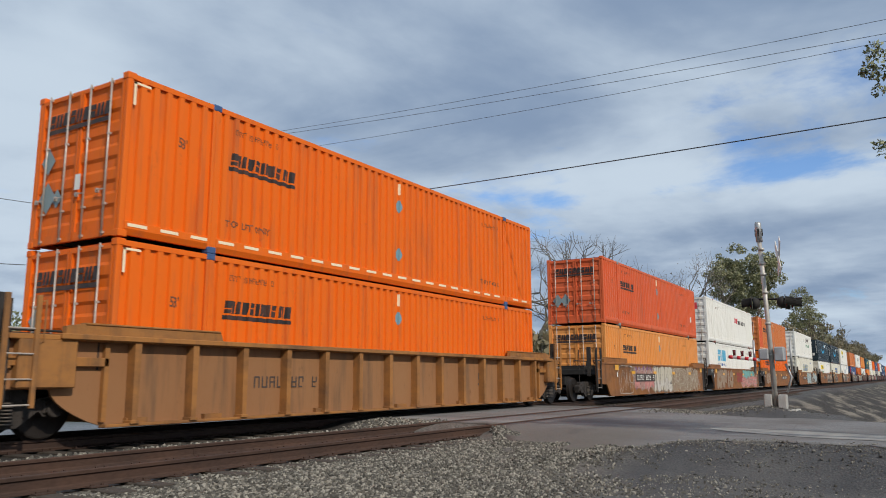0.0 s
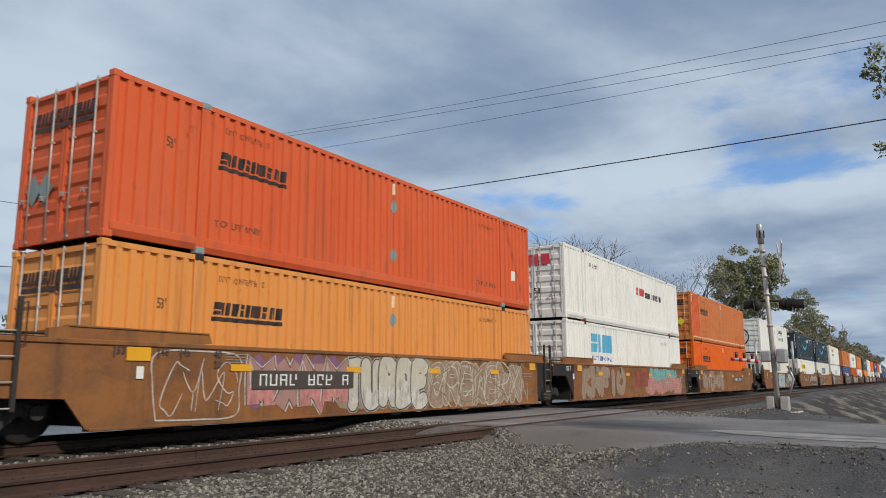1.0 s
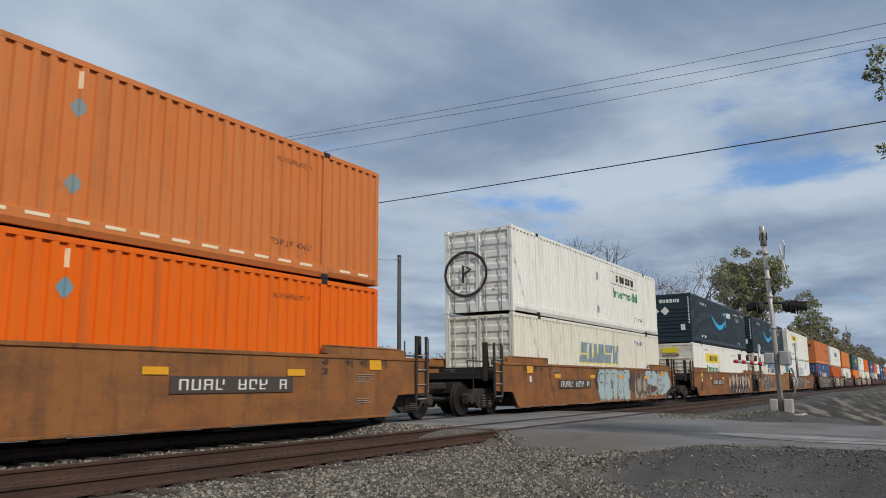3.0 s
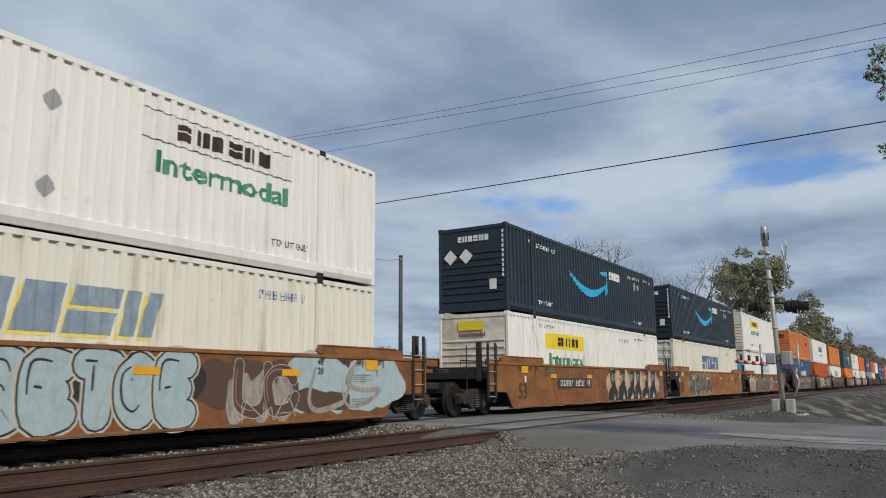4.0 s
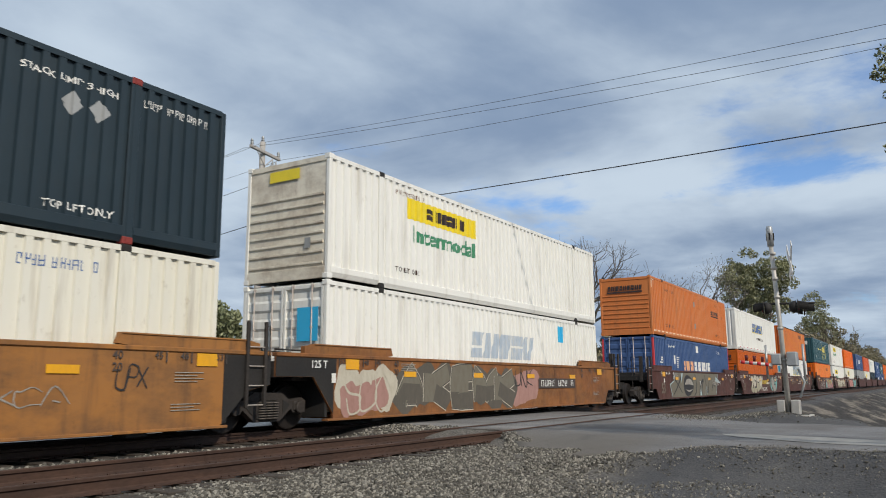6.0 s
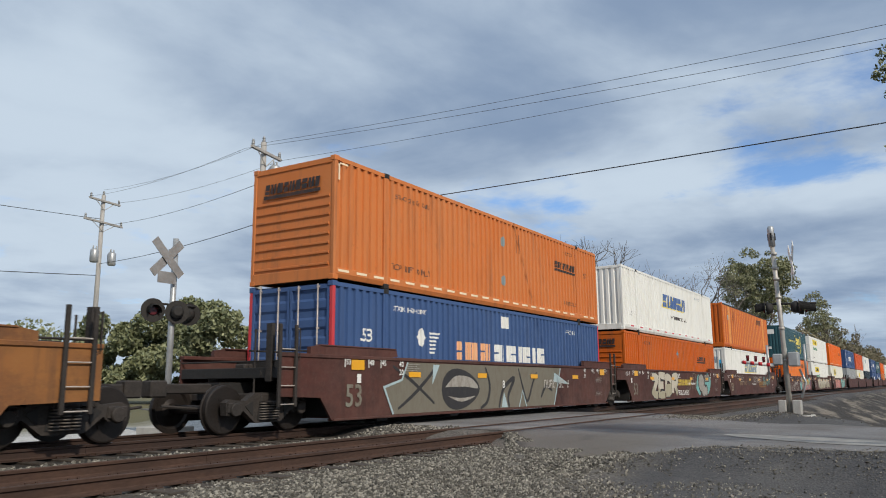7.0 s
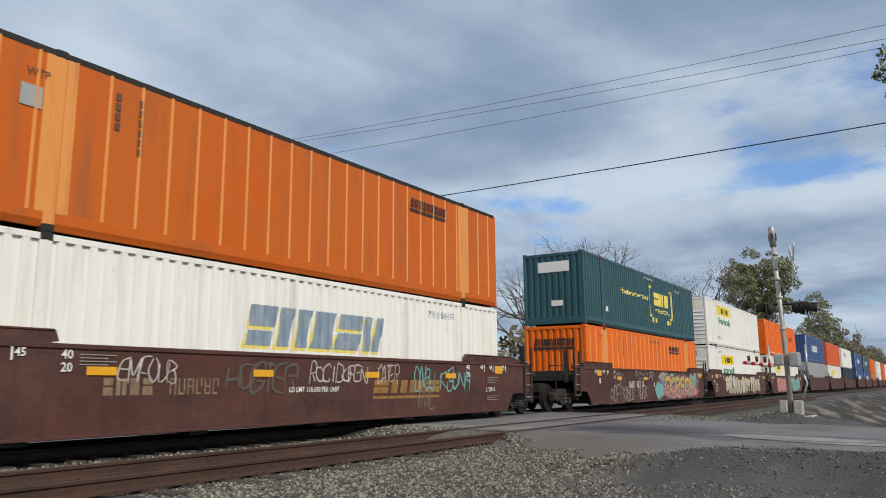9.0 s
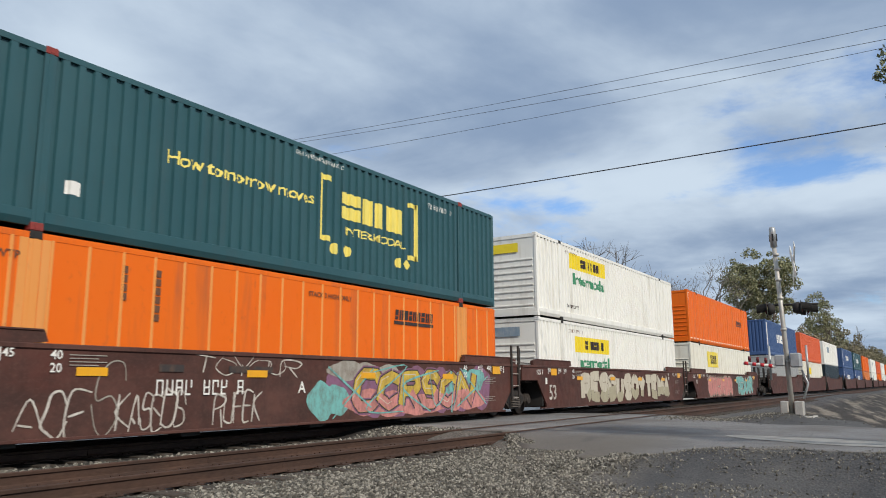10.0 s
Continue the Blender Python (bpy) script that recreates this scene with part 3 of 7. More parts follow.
def make_track(name, ya, yb, mat, label):
    track = tagged(new(name), label, "railway track", kind="structure")
    for y in (ya, yb):
        x = -40.0
        while x < 620:
            step = 11.9 if x < 60 else 140.0
            bm = bmesh.new()
            xprism(bm, [(y + a, b) for a, b in RAIL_PROFILE], x + 0.003, min(x + step, 620) - 0.003)
            part("rail", bm, mat, track)
            x += step
    bm = bmesh.new()
    box(bm, -0.115, 0.115, -1.30, 1.30, -0.34, -0.176, 0.01)
    tie = mesh_of(bm, "sleeper")
    bm = bmesh.new()
    box(bm, -0.10, 0.10, -0.16, 0.16, -0.176, -0.164)
    for sx in (-0.06, 0.06):
        for sy in (-0.105, 0.105):
            box(bm, sx - 0.012, sx + 0.012, sy - 0.012, sy + 0.012, -0.165, -0.145)
    plate = mesh_of(bm, "tie_plate")
    rng = random.Random(7)
    mid = (ya + yb) / 2
    for i in range(160):
        x = -22.0 + i * 0.53 + rng.uniform(-0.03, 0.03)
        s = place("sleeper", tie, M["tie"], track, at=pose(x, mid + rng.uniform(-0.05, 0.05), rng.uniform(-0.012, 0.0), 0, 0, rng.uniform(-1, 1)))
        if x < 16:
            for y in (ya, yb):
                place("tie_plate", plate, mat, track, at=pose(x, y, 0))
    return track


def near_road_only(x, y):
    a, b = road_edges(y)
    return a - 0.2 < x < b + 0.2


def stones(name, count, area, size, seed, label, dense=None):
    """Many small broken stones in one sheet."""
    rng = np.random.default_rng(seed)
    t = (1 + 5 ** 0.5) / 2
    ico = np.array([(-1, t, 0), (1, t, 0), (-1, -t, 0), (1, -t, 0), (0, -1, t), (0, 1, t), (0, -1, -t), (0, 1, -t), (t, 0, -1), (t, 0, 1), (-t, 0, -1), (-t, 0, 1)], float) / 1.9
    tri = np.array([(0, 11, 5), (0, 5, 1), (0, 1, 7), (0, 7, 10), (0, 10, 11), (1, 5, 9), (5, 11, 4), (11, 10, 2), (10, 7, 6), (7, 1, 8), (3, 9, 4), (3, 4, 2), (3, 2, 6), (3, 6, 8), (3, 8, 9),
                    (4, 9, 5), (2, 4, 11), (6, 2, 10), (8, 6, 7), (9, 8, 1)])
    V, F, got = [], [], 0
    while got < count:
        x, y = rng.uniform(area[0], area[1]), rng.uniform(area[2], area[3])
        if dense and rng.random() > dense(x, y):
            continue
        s = size * rng.uniform(0.55, 1.35)
        p = ico * rng.uniform(0.62, 1.1, (12, 3)) * s * np.array([1.4, 1.0, 0.6])
        a, b, c = rng.uniform(0, 6.28, 3)
        ca, sa, cb, sb = math.cos(a), math.sin(a), math.cos(b), math.sin(b)
        p = p @ np.array([(ca, -sa, 0), (sa, ca, 0), (0, 0, 1)]) @ np.array([(1, 0, 0), (0, cb, -sb), (0, sb, cb)])
        z = ground_z(x, y)
        if near_road_only(x, y):
            z = max(z, road_top(x, y) - 0.004)
        p += (x, y, z + s * rng.uniform(0.0, 0.45))
        V.append(p)
        F.append(tri + 12 * got)
        got += 1
    me = bpy.data.meshes.new(name)
    me.from_pydata(np.concatenate(V).tolist(), [], np.concatenate(F).tolist())
    tagged(place(name, me, M["stone"]), label, "gravel", kind="stuff")


def off_road(x, y):
    a, b = road_edges(y)
    fringe = 0.7 * noise.noise(Vector((x * 1.7, y * 1.7, 3))) + 0.25
    return 0.0 if a + fringe < x < b - 0.1 else 1.0


def make_gravel():
    def shoulder(x, y):
        edge = y - 0.16 * x + 1.1 * noise.noise(Vector((x * 0.7, y * 0.7, 1)))
        clear = min(abs(y - r) for r in RAIL_Y)
        return off_road(x, y) * (0.02 + 0.98 * sstep(-3.0, 4.5, x)) * (1.0 if edge > 2.3 else (0.25 if edge > 1.6 else 0.02)) * (1 if clear > 0.16 else 0.0) * (1.0 - 0.55 * sstep(6.2, 6.9, y))
    stones("loose_grit", 26000, (1.0, 14.5, -4.0, 5.0), 0.009, 14, "fine loose grit scattered over tarred ground", lambda x, y: off_road(x, y) * (0.35 + 0.65 * (noise.noise(Vector((x, y, 7))) > 0)))
    stones("loose_gravel", 5000, (3.0, 14.0, -2.5, 4.5), 0.015, 15, "pale loose stones strewn over tarred ground", lambda x, y: off_road(x, y) * sstep(-3.0, 3.5, y - 0.25 * x + 2.2))
    stones("ballast_gravel", 50000, (-6.0, 16.0, 0.4, 7.2), 0.023, 11, "broken grey and tan ballast stones beside rusty rail", shoulder)

    def between(x, y):
        return off_road(x, y) if min(abs(y - r) for r in RAIL_Y) > 0.13 else 0.0
    stones("ballast_gravel", 7500, (-4.0, 18.0, 8.9, 10.8), 0.032, 12, "pale ballast stones between the two tracks", between)

    def heap(x, y):
        return math.exp(-((x - 22.9) / 1.1) ** 2 - ((y - 4.7) / 1.1) ** 2)
    stones("gravel_heap", 6000, (19, 27, 1.5, 7.2), 0.024, 13, "small heap of pale gravel at the foot of a signal mast", heap)


make_ground()
make_road()
make_track("track_near", RAIL_Y[0], RAIL_Y[1], M["rail_rust"], "rusty railway track on wooden sleepers in ballast")
make_track("track_far", RAIL_Y[2], RAIL_Y[3], M["rail_shine"], "worn railway track carrying the freight train")
make_gravel()


# ---------------------------------------------------------------- trees
def leaves(name, clumps, count, size, mat, parent, seed):
    rng = np.random.default_rng(seed)
    c = np.array([k[:3] for k in clumps], float)
    r = np.array([k[3] for k in clumps], float)
    idx = rng.choice(len(clumps), count, p=r ** 2 / (r ** 2).sum())
    d = rng.normal(size=(count, 3))
    d /= np.linalg.norm(d, axis=1)[:, None]
    p = c[idx] + d * (r[idx] * rng.uniform(0.25, 1.0, count) ** 0.5)[:, None] * np.array([1, 1, 0.8])
    u = rng.normal(size=(count, 3))
    u /= np.linalg.norm(u, axis=1)[:, None]
    v = np.cross(u, rng.normal(size=(count, 3)))
    v /= np.linalg.norm(v, axis=1)[:, None]
    s = (size * rng.uniform(0.6, 1.4, count))[:, None]
    q = np.stack([p - u * s, p + v * s * 0.55, p + u * s, p - v * s * 0.55], 1).reshape(-1, 3)
    me = bpy.data.meshes.new(name)
    me.from_pydata(q.tolist(), [], np.arange(count * 4).reshape(-1, 4).tolist())
    return place(name, me, mat, parent)


def limbs(bm, p, d, length, r, depth, rng, tips, spread_=0.55):
    pts, rad = [p], [r]
    for i in range(3):
        d = (d + Vector([rng.uniform(-1, 1) for _ in range(3)]) * 0.16 + Vector((0, 0, 0.05))).normalized()
        p = p + d * length / 3
        pts.append(p)
        rad.append(r * (1 - 0.16 * (i + 1)))
    tube(bm, pts, rad, 7 if depth > 2 else 4, False)
    tips.append(p)
    if depth:
        for k in range(rng.choice((2, 3, 3))):
            e = (d + Vector([rng.uniform(-1, 1) for _ in range(3)]) * spread_ * 1.5).normalized()
            limbs(bm, pts[rng.choice((2, 3))], e, length * rng.uniform(0.62, 0.82), r * 0.52, depth - 1, rng, tips, spread_)


def make_tree(x, y, height, trunk_r, label, clumps=None, leaf=None, count=0, size=0.1, seed=1, depth=4, lean=0.0, base=None, bark="bark"):
    z0 = ground_z(x, y) - 0.1 if base is None else base
    rng = random.Random(seed)
    tree = tagged(new("tree"), label, "tree")
    tree.matrix_basis = pose(x, y, z0)
    bm, tips = bmesh.new(), []
    limbs(bm, Vector((0, 0, 0)), Vector((lean, 0, 1)).normalized(), height * 0.34, trunk_r, depth, rng, tips)
    part("trunk", bm, M[bark], tree)
    if leaf:
        cl = clumps or [(*t, height * rng.uniform(0.05, 0.105)) for t in tips if t.z > height * 0.28]
        leaves("crown", cl, count, size, M[leaf], tree, seed)
    return tree


def airy_crown(seed, n, cz, rx, rz, r0, r1):
    """Uneven clumps filling an egg of foliage round the upper limbs."""
    rng = random.Random(seed)
    out = []
    for _ in range(n):
        a, e, u = rng.uniform(0, math.tau), rng.uniform(-1, 1), rng.uniform(0.12, 1.0) ** 0.5
        w = math.sqrt(1 - e * e)
        out.append((rx * u * w * math.cos(a), rx * u * w * math.sin(a), cz + rz * u * e, rng.uniform(r0, r1)))
    return out


def bush_line(name, rows, leaf, label, seed, size=0.35):
    """Far scrub along the line: x, y, height, radius, leaves."""
    rng = random.Random(seed)
    cl, tot = [], 0
    for x, y, h, r, n in rows:
        z = ground_z(x, y)
        for k in range(14):
            a, b = rng.uniform(0, 6.28), rng.uniform(0, 1)
            cl.append((x + math.cos(a) * r * b, y + math.sin(a) * r * b, z + h * rng.uniform(0.15, 0.88), r * rng.uniform(0.2, 0.42)))
        tot += n
    ob = leaves(name, cl, tot, size, M[leaf], None, seed)
    tagged(ob, label, "woods", kind="stuff")


make_tree(105.0, 18.0, 18.0, 0.42, "tall cottonwood with an airy olive crown", airy_crown(21, 170, 13.6, 5.0, 4.8, 0.45, 1.15), "leaf", 24000, 0.14, 21, 5)
make_tree(180.0, 19.4, 19.5, 0.40, "smaller cottonwood beyond with grey-green leaves", airy_crown(8, 80, 15.6, 3.0, 5.0, 0.4, 1.0), "leaf", 6500, 0.16, 8, 4)
make_tree(206.0, 19.4, 16.0, 0.36, "slender grey-green roadside tree", airy_crown(31, 70, 12.8, 3.2, 4.8, 0.4, 1.0), "leaf", 6000, 0.17, 31, 4)
for x, y, h, sd in ((74.0, 19.5, 12.0, 41), (80.0, 20.0, 12.5, 47), (86.0, 21.0, 13.5, 42), (91.0, 21.5, 14.0, 49)):
    make_tree(x, y, h * 1.12, 0.34, "leafless grey scrub tree", None, "brush", 350, 0.07, sd, 5, bark="twig")
for x, y, h, sd in ((69.5, 26.0, 15.5, 43), (66.5, 27.0, 13.5, 45), (57.0, 26.0, 13.0, 46), (60.0, 27.0, 12.5, 44)):
    make_tree(x, y, h * 1.2, 0.46, "bare pale tree behind the tracks", None, None, 0, 0, sd, 5, bark="twig")
make_tree(31.0, 28.0, 7.6, 0.14, "green broadleaf tree across the tracks", None, "leaf_mid", 15000, 0.10, 51, 5)
make_tree(35.5, 30.5, 8.2, 0.15, "green broadleaf tree across the tracks", None, "leaf_mid", 15000, 0.10, 52, 5)
rng0 = random.Random(5)
bush_line("scrub_woods", [(x, rng0.uniform(18, 27), (5 if x < 110 else 9 if x < 190 else 14.5) * rng0.uniform(0.8, 1.25), 5.0, 1400) for x in range(50, 520, 8)], "leaf_far",
          "hazy green and brown scrub along the railway", 61, 0.30)
bush_line("scrub_woods", [(x, rng0.uniform(18, 22), 7 + 2 * rng0.random(), 3.5, 1500) for x in range(88, 170, 7)], "leaf", "olive green scrub below a tall tree", 62, 0.24)
bush_line("far_woods", [(x + rng0.uniform(-8, 8), rng0.uniform(60, 90), 6 + 3.5 * rng0.random(), 7.0, 1700) for x in range(-20, 330, 12)], "leaf_mid",
          "dark green treeline far behind the tracks", 63, 0.22)
bush_line("hedge", [(25.5 + rng0.uniform(-1.5, 1.5), 31 + 2.2 * i, 4.9 + 0.8 * rng0.random(), 2.4, 9000) for i in range(4)], "leaf_mid", "rounded green trees across the tracks", 64, 0.12)


# ---------------------------------------------------------------- poles, wires, signals
def cable(a, b, sag, r, label, n=24):
    a, b = Vector(a), Vector(b)
    pts = [a.lerp(b, i / n) - Vector((0, 0, sag * 4 * (i / n) * (1 - i / n))) for i in range(n + 1)]
    bm = bmesh.new()
    tube(bm, pts, r, 5)
    tagged(part("power_line", bm, M["wire"]), label, "cable")


def utility_pole(x, y, h, arms, cans, label, arm_dir):
    pole = tagged(new("utility_pole"), label, "utility pole")
    z0 = ground_z(x, y) - 0.3
    pole.matrix_basis = pose(x, y, z0, 0, 0, arm_dir)
    bm = bmesh.new()
    tube(bm, [(0, 0, 0), (0, 0, h * 0.5), (0, 0, h)], [0.16, 0.14, 0.115], 14)
    part("pole", bm, M["pole_wood"], pole)
    for z, w in arms:
        bm = bmesh.new()
        box(bm, -w / 2, w / 2, -0.20, -0.09, z - 0.06, z + 0.06, 0.01)
        for s in (-1, 1):
            tube(bm, [(s * w * 0.3, -0.15, z - 0.04), (0, -0.14, z - 0.55)], 0.02, 5)
        arm = part("crossarm", bm, M["pole_wood"], pole)
        for px in (-w / 2 + 0.1, w / 2 - 0.1):
            bm = bmesh.new()
            for k, rr in enumerate((0.05, 0.07, 0.05, 0.065, 0.04)):
                tube(bm, [(px, -0.145, z + 0.06 + 0.05 * k), (px, -0.145, z + 0.11 + 0.05 * k)], rr, 8)
            part("insulator", bm, M["galv"], arm)
    bm = bmesh.new()
    for k, rr in enumerate((0.05, 0.07, 0.05, 0.065, 0.04)):
        tube(bm, [(0, 0, h + 0.05 * k), (0, 0, h + 0.05 + 0.05 * k)], rr, 8)
    part("insulator", bm, M["galv"], pole)
    for cx, cz in cans:
        bm = bmesh.new()
        tube(bm, [(cx, -0.3, cz - 0.40), (cx, -0.3, cz - 0.36), (cx, -0.3, cz + 0.32), (cx, -0.3, cz + 0.39)], [0.20, 0.23, 0.23, 0.17], 18)
        can = part("transformer", bm, M["galv"], pole, "grey transformer can")
        for b in (-0.12, 0.12):
            bm = bmesh.new()
            tube(bm, [(cx + b, -0.3, cz + 0.36), (cx + b, -0.3, cz + 0.58)], [0.05, 0.03], 8)
            part("bushing", bm, M["grey"], can)
        bm = bmesh.new()
        box(bm, cx - 0.06, cx + 0.06, -0.12, 0.0, cz - 0.3, cz + 0.3)
        part("bracket", bm, M["galv"], can)
    return pole


P1, P2, P0 = (21.35, 22.0), (26.9, 41.0), (20.6, -24.0)
utility_pole(*P1, 11.05, [(10.58, 2.1)], [(0.42, 9.75)], "weathered grey utility pole with a crossarm and one transformer", 12)
utility_pole(*P2, 12.6, [(12.2, 2.4), (10.9, 3.0)], [(-0.68, 8.8), (0.68, 8.8)], "distant utility pole with two transformer cans", 12)
utility_pole(*P0, 10.6, [(10.1, 2.5)], [], "weathered grey utility pole beside the road", 4)
for off, z1, zm, z2 in ((-1.0, 10.15, 8.95, 12.0), (0.0, 10.65, 9.72, 12.6), (1.0, 10.15, 9.54, 12.0)):
    z0 = z1 + (zm + 0.55 - z1) / 0.478
    cable((P1[0] + off, P1[1], z1), (P0[0] + off, P0[1], z0), 0.55, 0.007, "thin overhead power line above the road")
    cable((P1[0] + off, P1[1], z1), (P2[0] + off, P2[1], z2), 0.3, 0.007, "thin overhead power line above the road")
cable((P1[0], P1[1] - 0.2, 7.35), (P0[0], P0[1], 7.56), 0.25, 0.017, "thick black telephone cable above the road")
cable((P1[0], P1[1], 7.35), (P2[0], P2[1], 8.1), 0.2, 0.015, "thick black telephone cable above the road")
cable((P1[0], P1[1], 9.0), (P2[0], P2[1], 10.4), 0.3, 0.010, "service cable between utility poles")
cable((P1[0], P1[1], 9.0), (32.2, 22.5, 7.35), 1.0, 0.011, "slack service cable running down from a utility pole")
bm = bmesh.new()
tube(bm, [(32.2, 22.5, ground_z(32.2, 22.5) - 0.3), (32.2, 22.5, 4.0), (32.2, 22.5, 7.5)], [0.115, 0.105, 0.10], 12)
tube(bm, [(32.2, 22.5, 7.5), (32.2, 22.5, 7.56)], [0.12, 0.10], 12)
post = tagged(part("service_post", bm, M["pole_dark"]), "plain dark grey service post behind the tracks", "post")
bm = bmesh.new()
tube(bm, [(32.05, 22.42, 7.35), (32.2, 22.45, 7.30)], [0.03, 0.04], 8)
part("cable_clamp", bm, M["galv"], post)
cable((P2[0], P2[1], 10.8), (-22.0, 46.0, 11.0), 0.5, 0.018, "distant power line across open fields")
cable((P2[0], P2[1], 7.4), (-22.0, 46.0, 6.0), 0.5, 0.022, "distant telephone cable across open fields")
bm = bmesh.new()
tube(bm, [(21.35, 21.75, 7.33), (21.34, 20.9, 7.30), (21.34, 20.7, 7.29)], [0.09, 0.10, 0.05], 10)
tagged(part("splice_case", bm, M["black"]), "black cable splice case hung beside a pole", "splice case")


def light_unit(parent, x, y, z, turn, r=0.21):
    """A crossing light: round black background, hooded lens, looking along +x before it is turned."""
    bm = bmesh.new()
    tube(bm, [(0, 0, 0), (0.02, 0, 0)], [r, r], 24)
    tube(bm, [(-0.02, 0, 0), (-0.10, 0, 0), (-0.2, 0, 0)], [0.17, 0.16, 0.10], 16)
    unit = part("light_unit", bm, M["black"], parent, "black round crossing light", pose(x, y, z, 0, 0, turn))
    bm = bmesh.new()
    n = 14
    rings = [[bm.verts.new((d, rr * math.cos(a), rr * math.sin(a) - drop)) for a in [radians(-20 + 220 * k / n) for k in range(n + 1)]] for d, rr, drop in ((0.02, 0.165, 0), (0.27, 0.15, 0.04))]
    for k in range(n):
        bm.faces.new((rings[0][k], rings[0][k + 1], rings[1][k + 1], rings[1][k]))
    bmesh.ops.solidify(bm, geom=bm.faces[:], thickness=0.012)
    part("hood", bm, M["black"], unit)
    bm = bmesh.new()
    tube(bm, [(0.02, 0, 0), (0.05, 0, 0)], [0.14, 0.11], 20)
    part("lens", bm, M["lens"], unit)


def crossbuck(parent, z, yaw, dx):
    for s in (1, -1):
        bm = bmesh.new()
        box(bm, -0.61, 0.61, -0.008, 0.008, -0.115, 0.115)
        blade = part("crossbuck_blade", bm, M["sticker"], parent, "white reflective crossbuck blade")
        blade.matrix_basis = pose(0, 0, z, 0, 0, yaw) @ pose(0, -dx - 0.012 * s, 0) @ pose(0, 0, 0, 0, 45 * s, 0)
        for k in (-1, 1):
            bm = bmesh.new()
            box(bm, k * 0.33 - 0.17, k * 0.33 + 0.17, -0.011, -0.009, -0.05, 0.05)
            part("lettering_bar", bm, M["ink"], blade)


def near_signal():
    x, y, z0 = 22.37, 3.22, 0.12
    s = tagged(new("crossing_signal"), "pale metal railway crossing mast with crossbuck and dark hooded lights", "crossing signal")
    s.matrix_basis = pose(x, y, z0)
    bm = bmesh.new()
    tube(bm, [(0, 0, 0), (0, 0.05, 2.4), (0, 0.12, 4.7)], [0.070, 0.062, 0.058], 14)
    for z in (1.35, 2.2, 3.05, 3.55, 3.85, 4.25):
        tube(bm, [(0, 0.02 * z, z), (0, 0.02 * z, z + 0.07)], 0.08, 12)
    mast = part("mast", bm, M["mast_paint"], s)
    bm = bmesh.new()
    tube(bm, [(0, 0.115, 4.5), (0, 0.125, 5.0), (0, 0.125, 5.06)], [0.088, 0.088, 0.07], 14)
    bell = part("mast_cap", bm, M["galv"], s, "slotted galvanised sleeve")
    bm = bmesh.new()
    for a in range(4):
        box(bm, -0.02 + 0.083 * math.cos(a * 1.57), 0.02 + 0.083 * math.cos(a * 1.57), 0.095 + 0.083 * math.sin(a * 1.57), 0.135 + 0.083 * math.sin(a * 1.57), 4.66, 4.86)
    part("slot", bm, M["black"], bell)
    bm = bmesh.new()
    box(bm, -0.16, 0.16, -0.29, -0.075, -0.05, 0.34, 0.02)
    part("base_box", bm, M["mast_paint"], s, "pale steel base box")
    bm = bmesh.new()
    box(bm, -0.16, 0.16, 0.075, 0.27, -0.05, 0.34, 0.02)
    part("base_box", bm, M["mast_paint"], s, "pale steel base box")
    bm = bmesh.new()
    box(bm, -0.5, 0.5, -0.55, 0.55, -0.28, -0.04, 0.02)
    part("foundation", bm, M["concrete"], s)
    bm = bmesh.new()
    box(bm, -0.20, 0.20, -0.32, -0.065, 1.22, 1.60, 0.03)
    box(bm, -0.17, 0.17, 0.075, 0.32, 1.26, 1.56, 0.03)
    gear = part("gate_mechanism", bm, M["galv"], s, "grey gate mechanism box")
    for yy in (-0.46, 0.46):
        bm = bmesh.new()
        tube(bm, [(0, yy, 0.9), (0.02, yy, 1.8)], 0.03, 8)
        part("gate_support", bm, M["galv"], s)
    arm = bmesh.new()
    tube(arm, [(-0.1, 0.3, 1.26), (-0.1, 1.12, 1.36)], [0.045, 0.04], 8)
    gate = part("gate_arm", arm, M["sticker"], s, "red and white striped gate arm")
    for k in range(4):
        t = 0.1 + 0.25 * k
        bm = bmesh.new()
        a, b = Vector((-0.1, 0.3, 1.26)), Vector((-0.1, 1.12, 1.36))
        tube(bm, [a.lerp(b, t), a.lerp(b, t + 0.12)], [0.05, 0.048], 8)
        part("stripe", bm, M["red_white"], gate)
        if k < 3:
            bm = bmesh.new()
            p = a.lerp(b, t + 0.2)
            tube(bm, [p + Vector((0, 0, 0.05)), p + Vector((0, 0, 0.20))], [0.035, 0.045], 8)
            part("gate_lamp", bm, M["lens"], gate)
    bm = bmesh.new()
    tube(bm, [(0, -0.85, 2.88), (0, 0.65, 2.92)], 0.03, 8)
    part("light_bar", bm, M["black"], s)
    light_unit(s, 0.0, -0.42, 2.80, -82)
    light_unit(s, 0.0, 0.42, 2.80, 98)
    light_unit(s, 0.55, -0.50, 2.80, -82)
    crossbuck(s, 4.05, 14, 0.34)
    bm = bmesh.new()
    tube(bm, [(0.05, -0.30, 0.4), (0.12, -0.42, 0.8), (0.08, -0.30, 1.15)], 0.03, 8)
    part("conduit", bm, M["galv"], s)


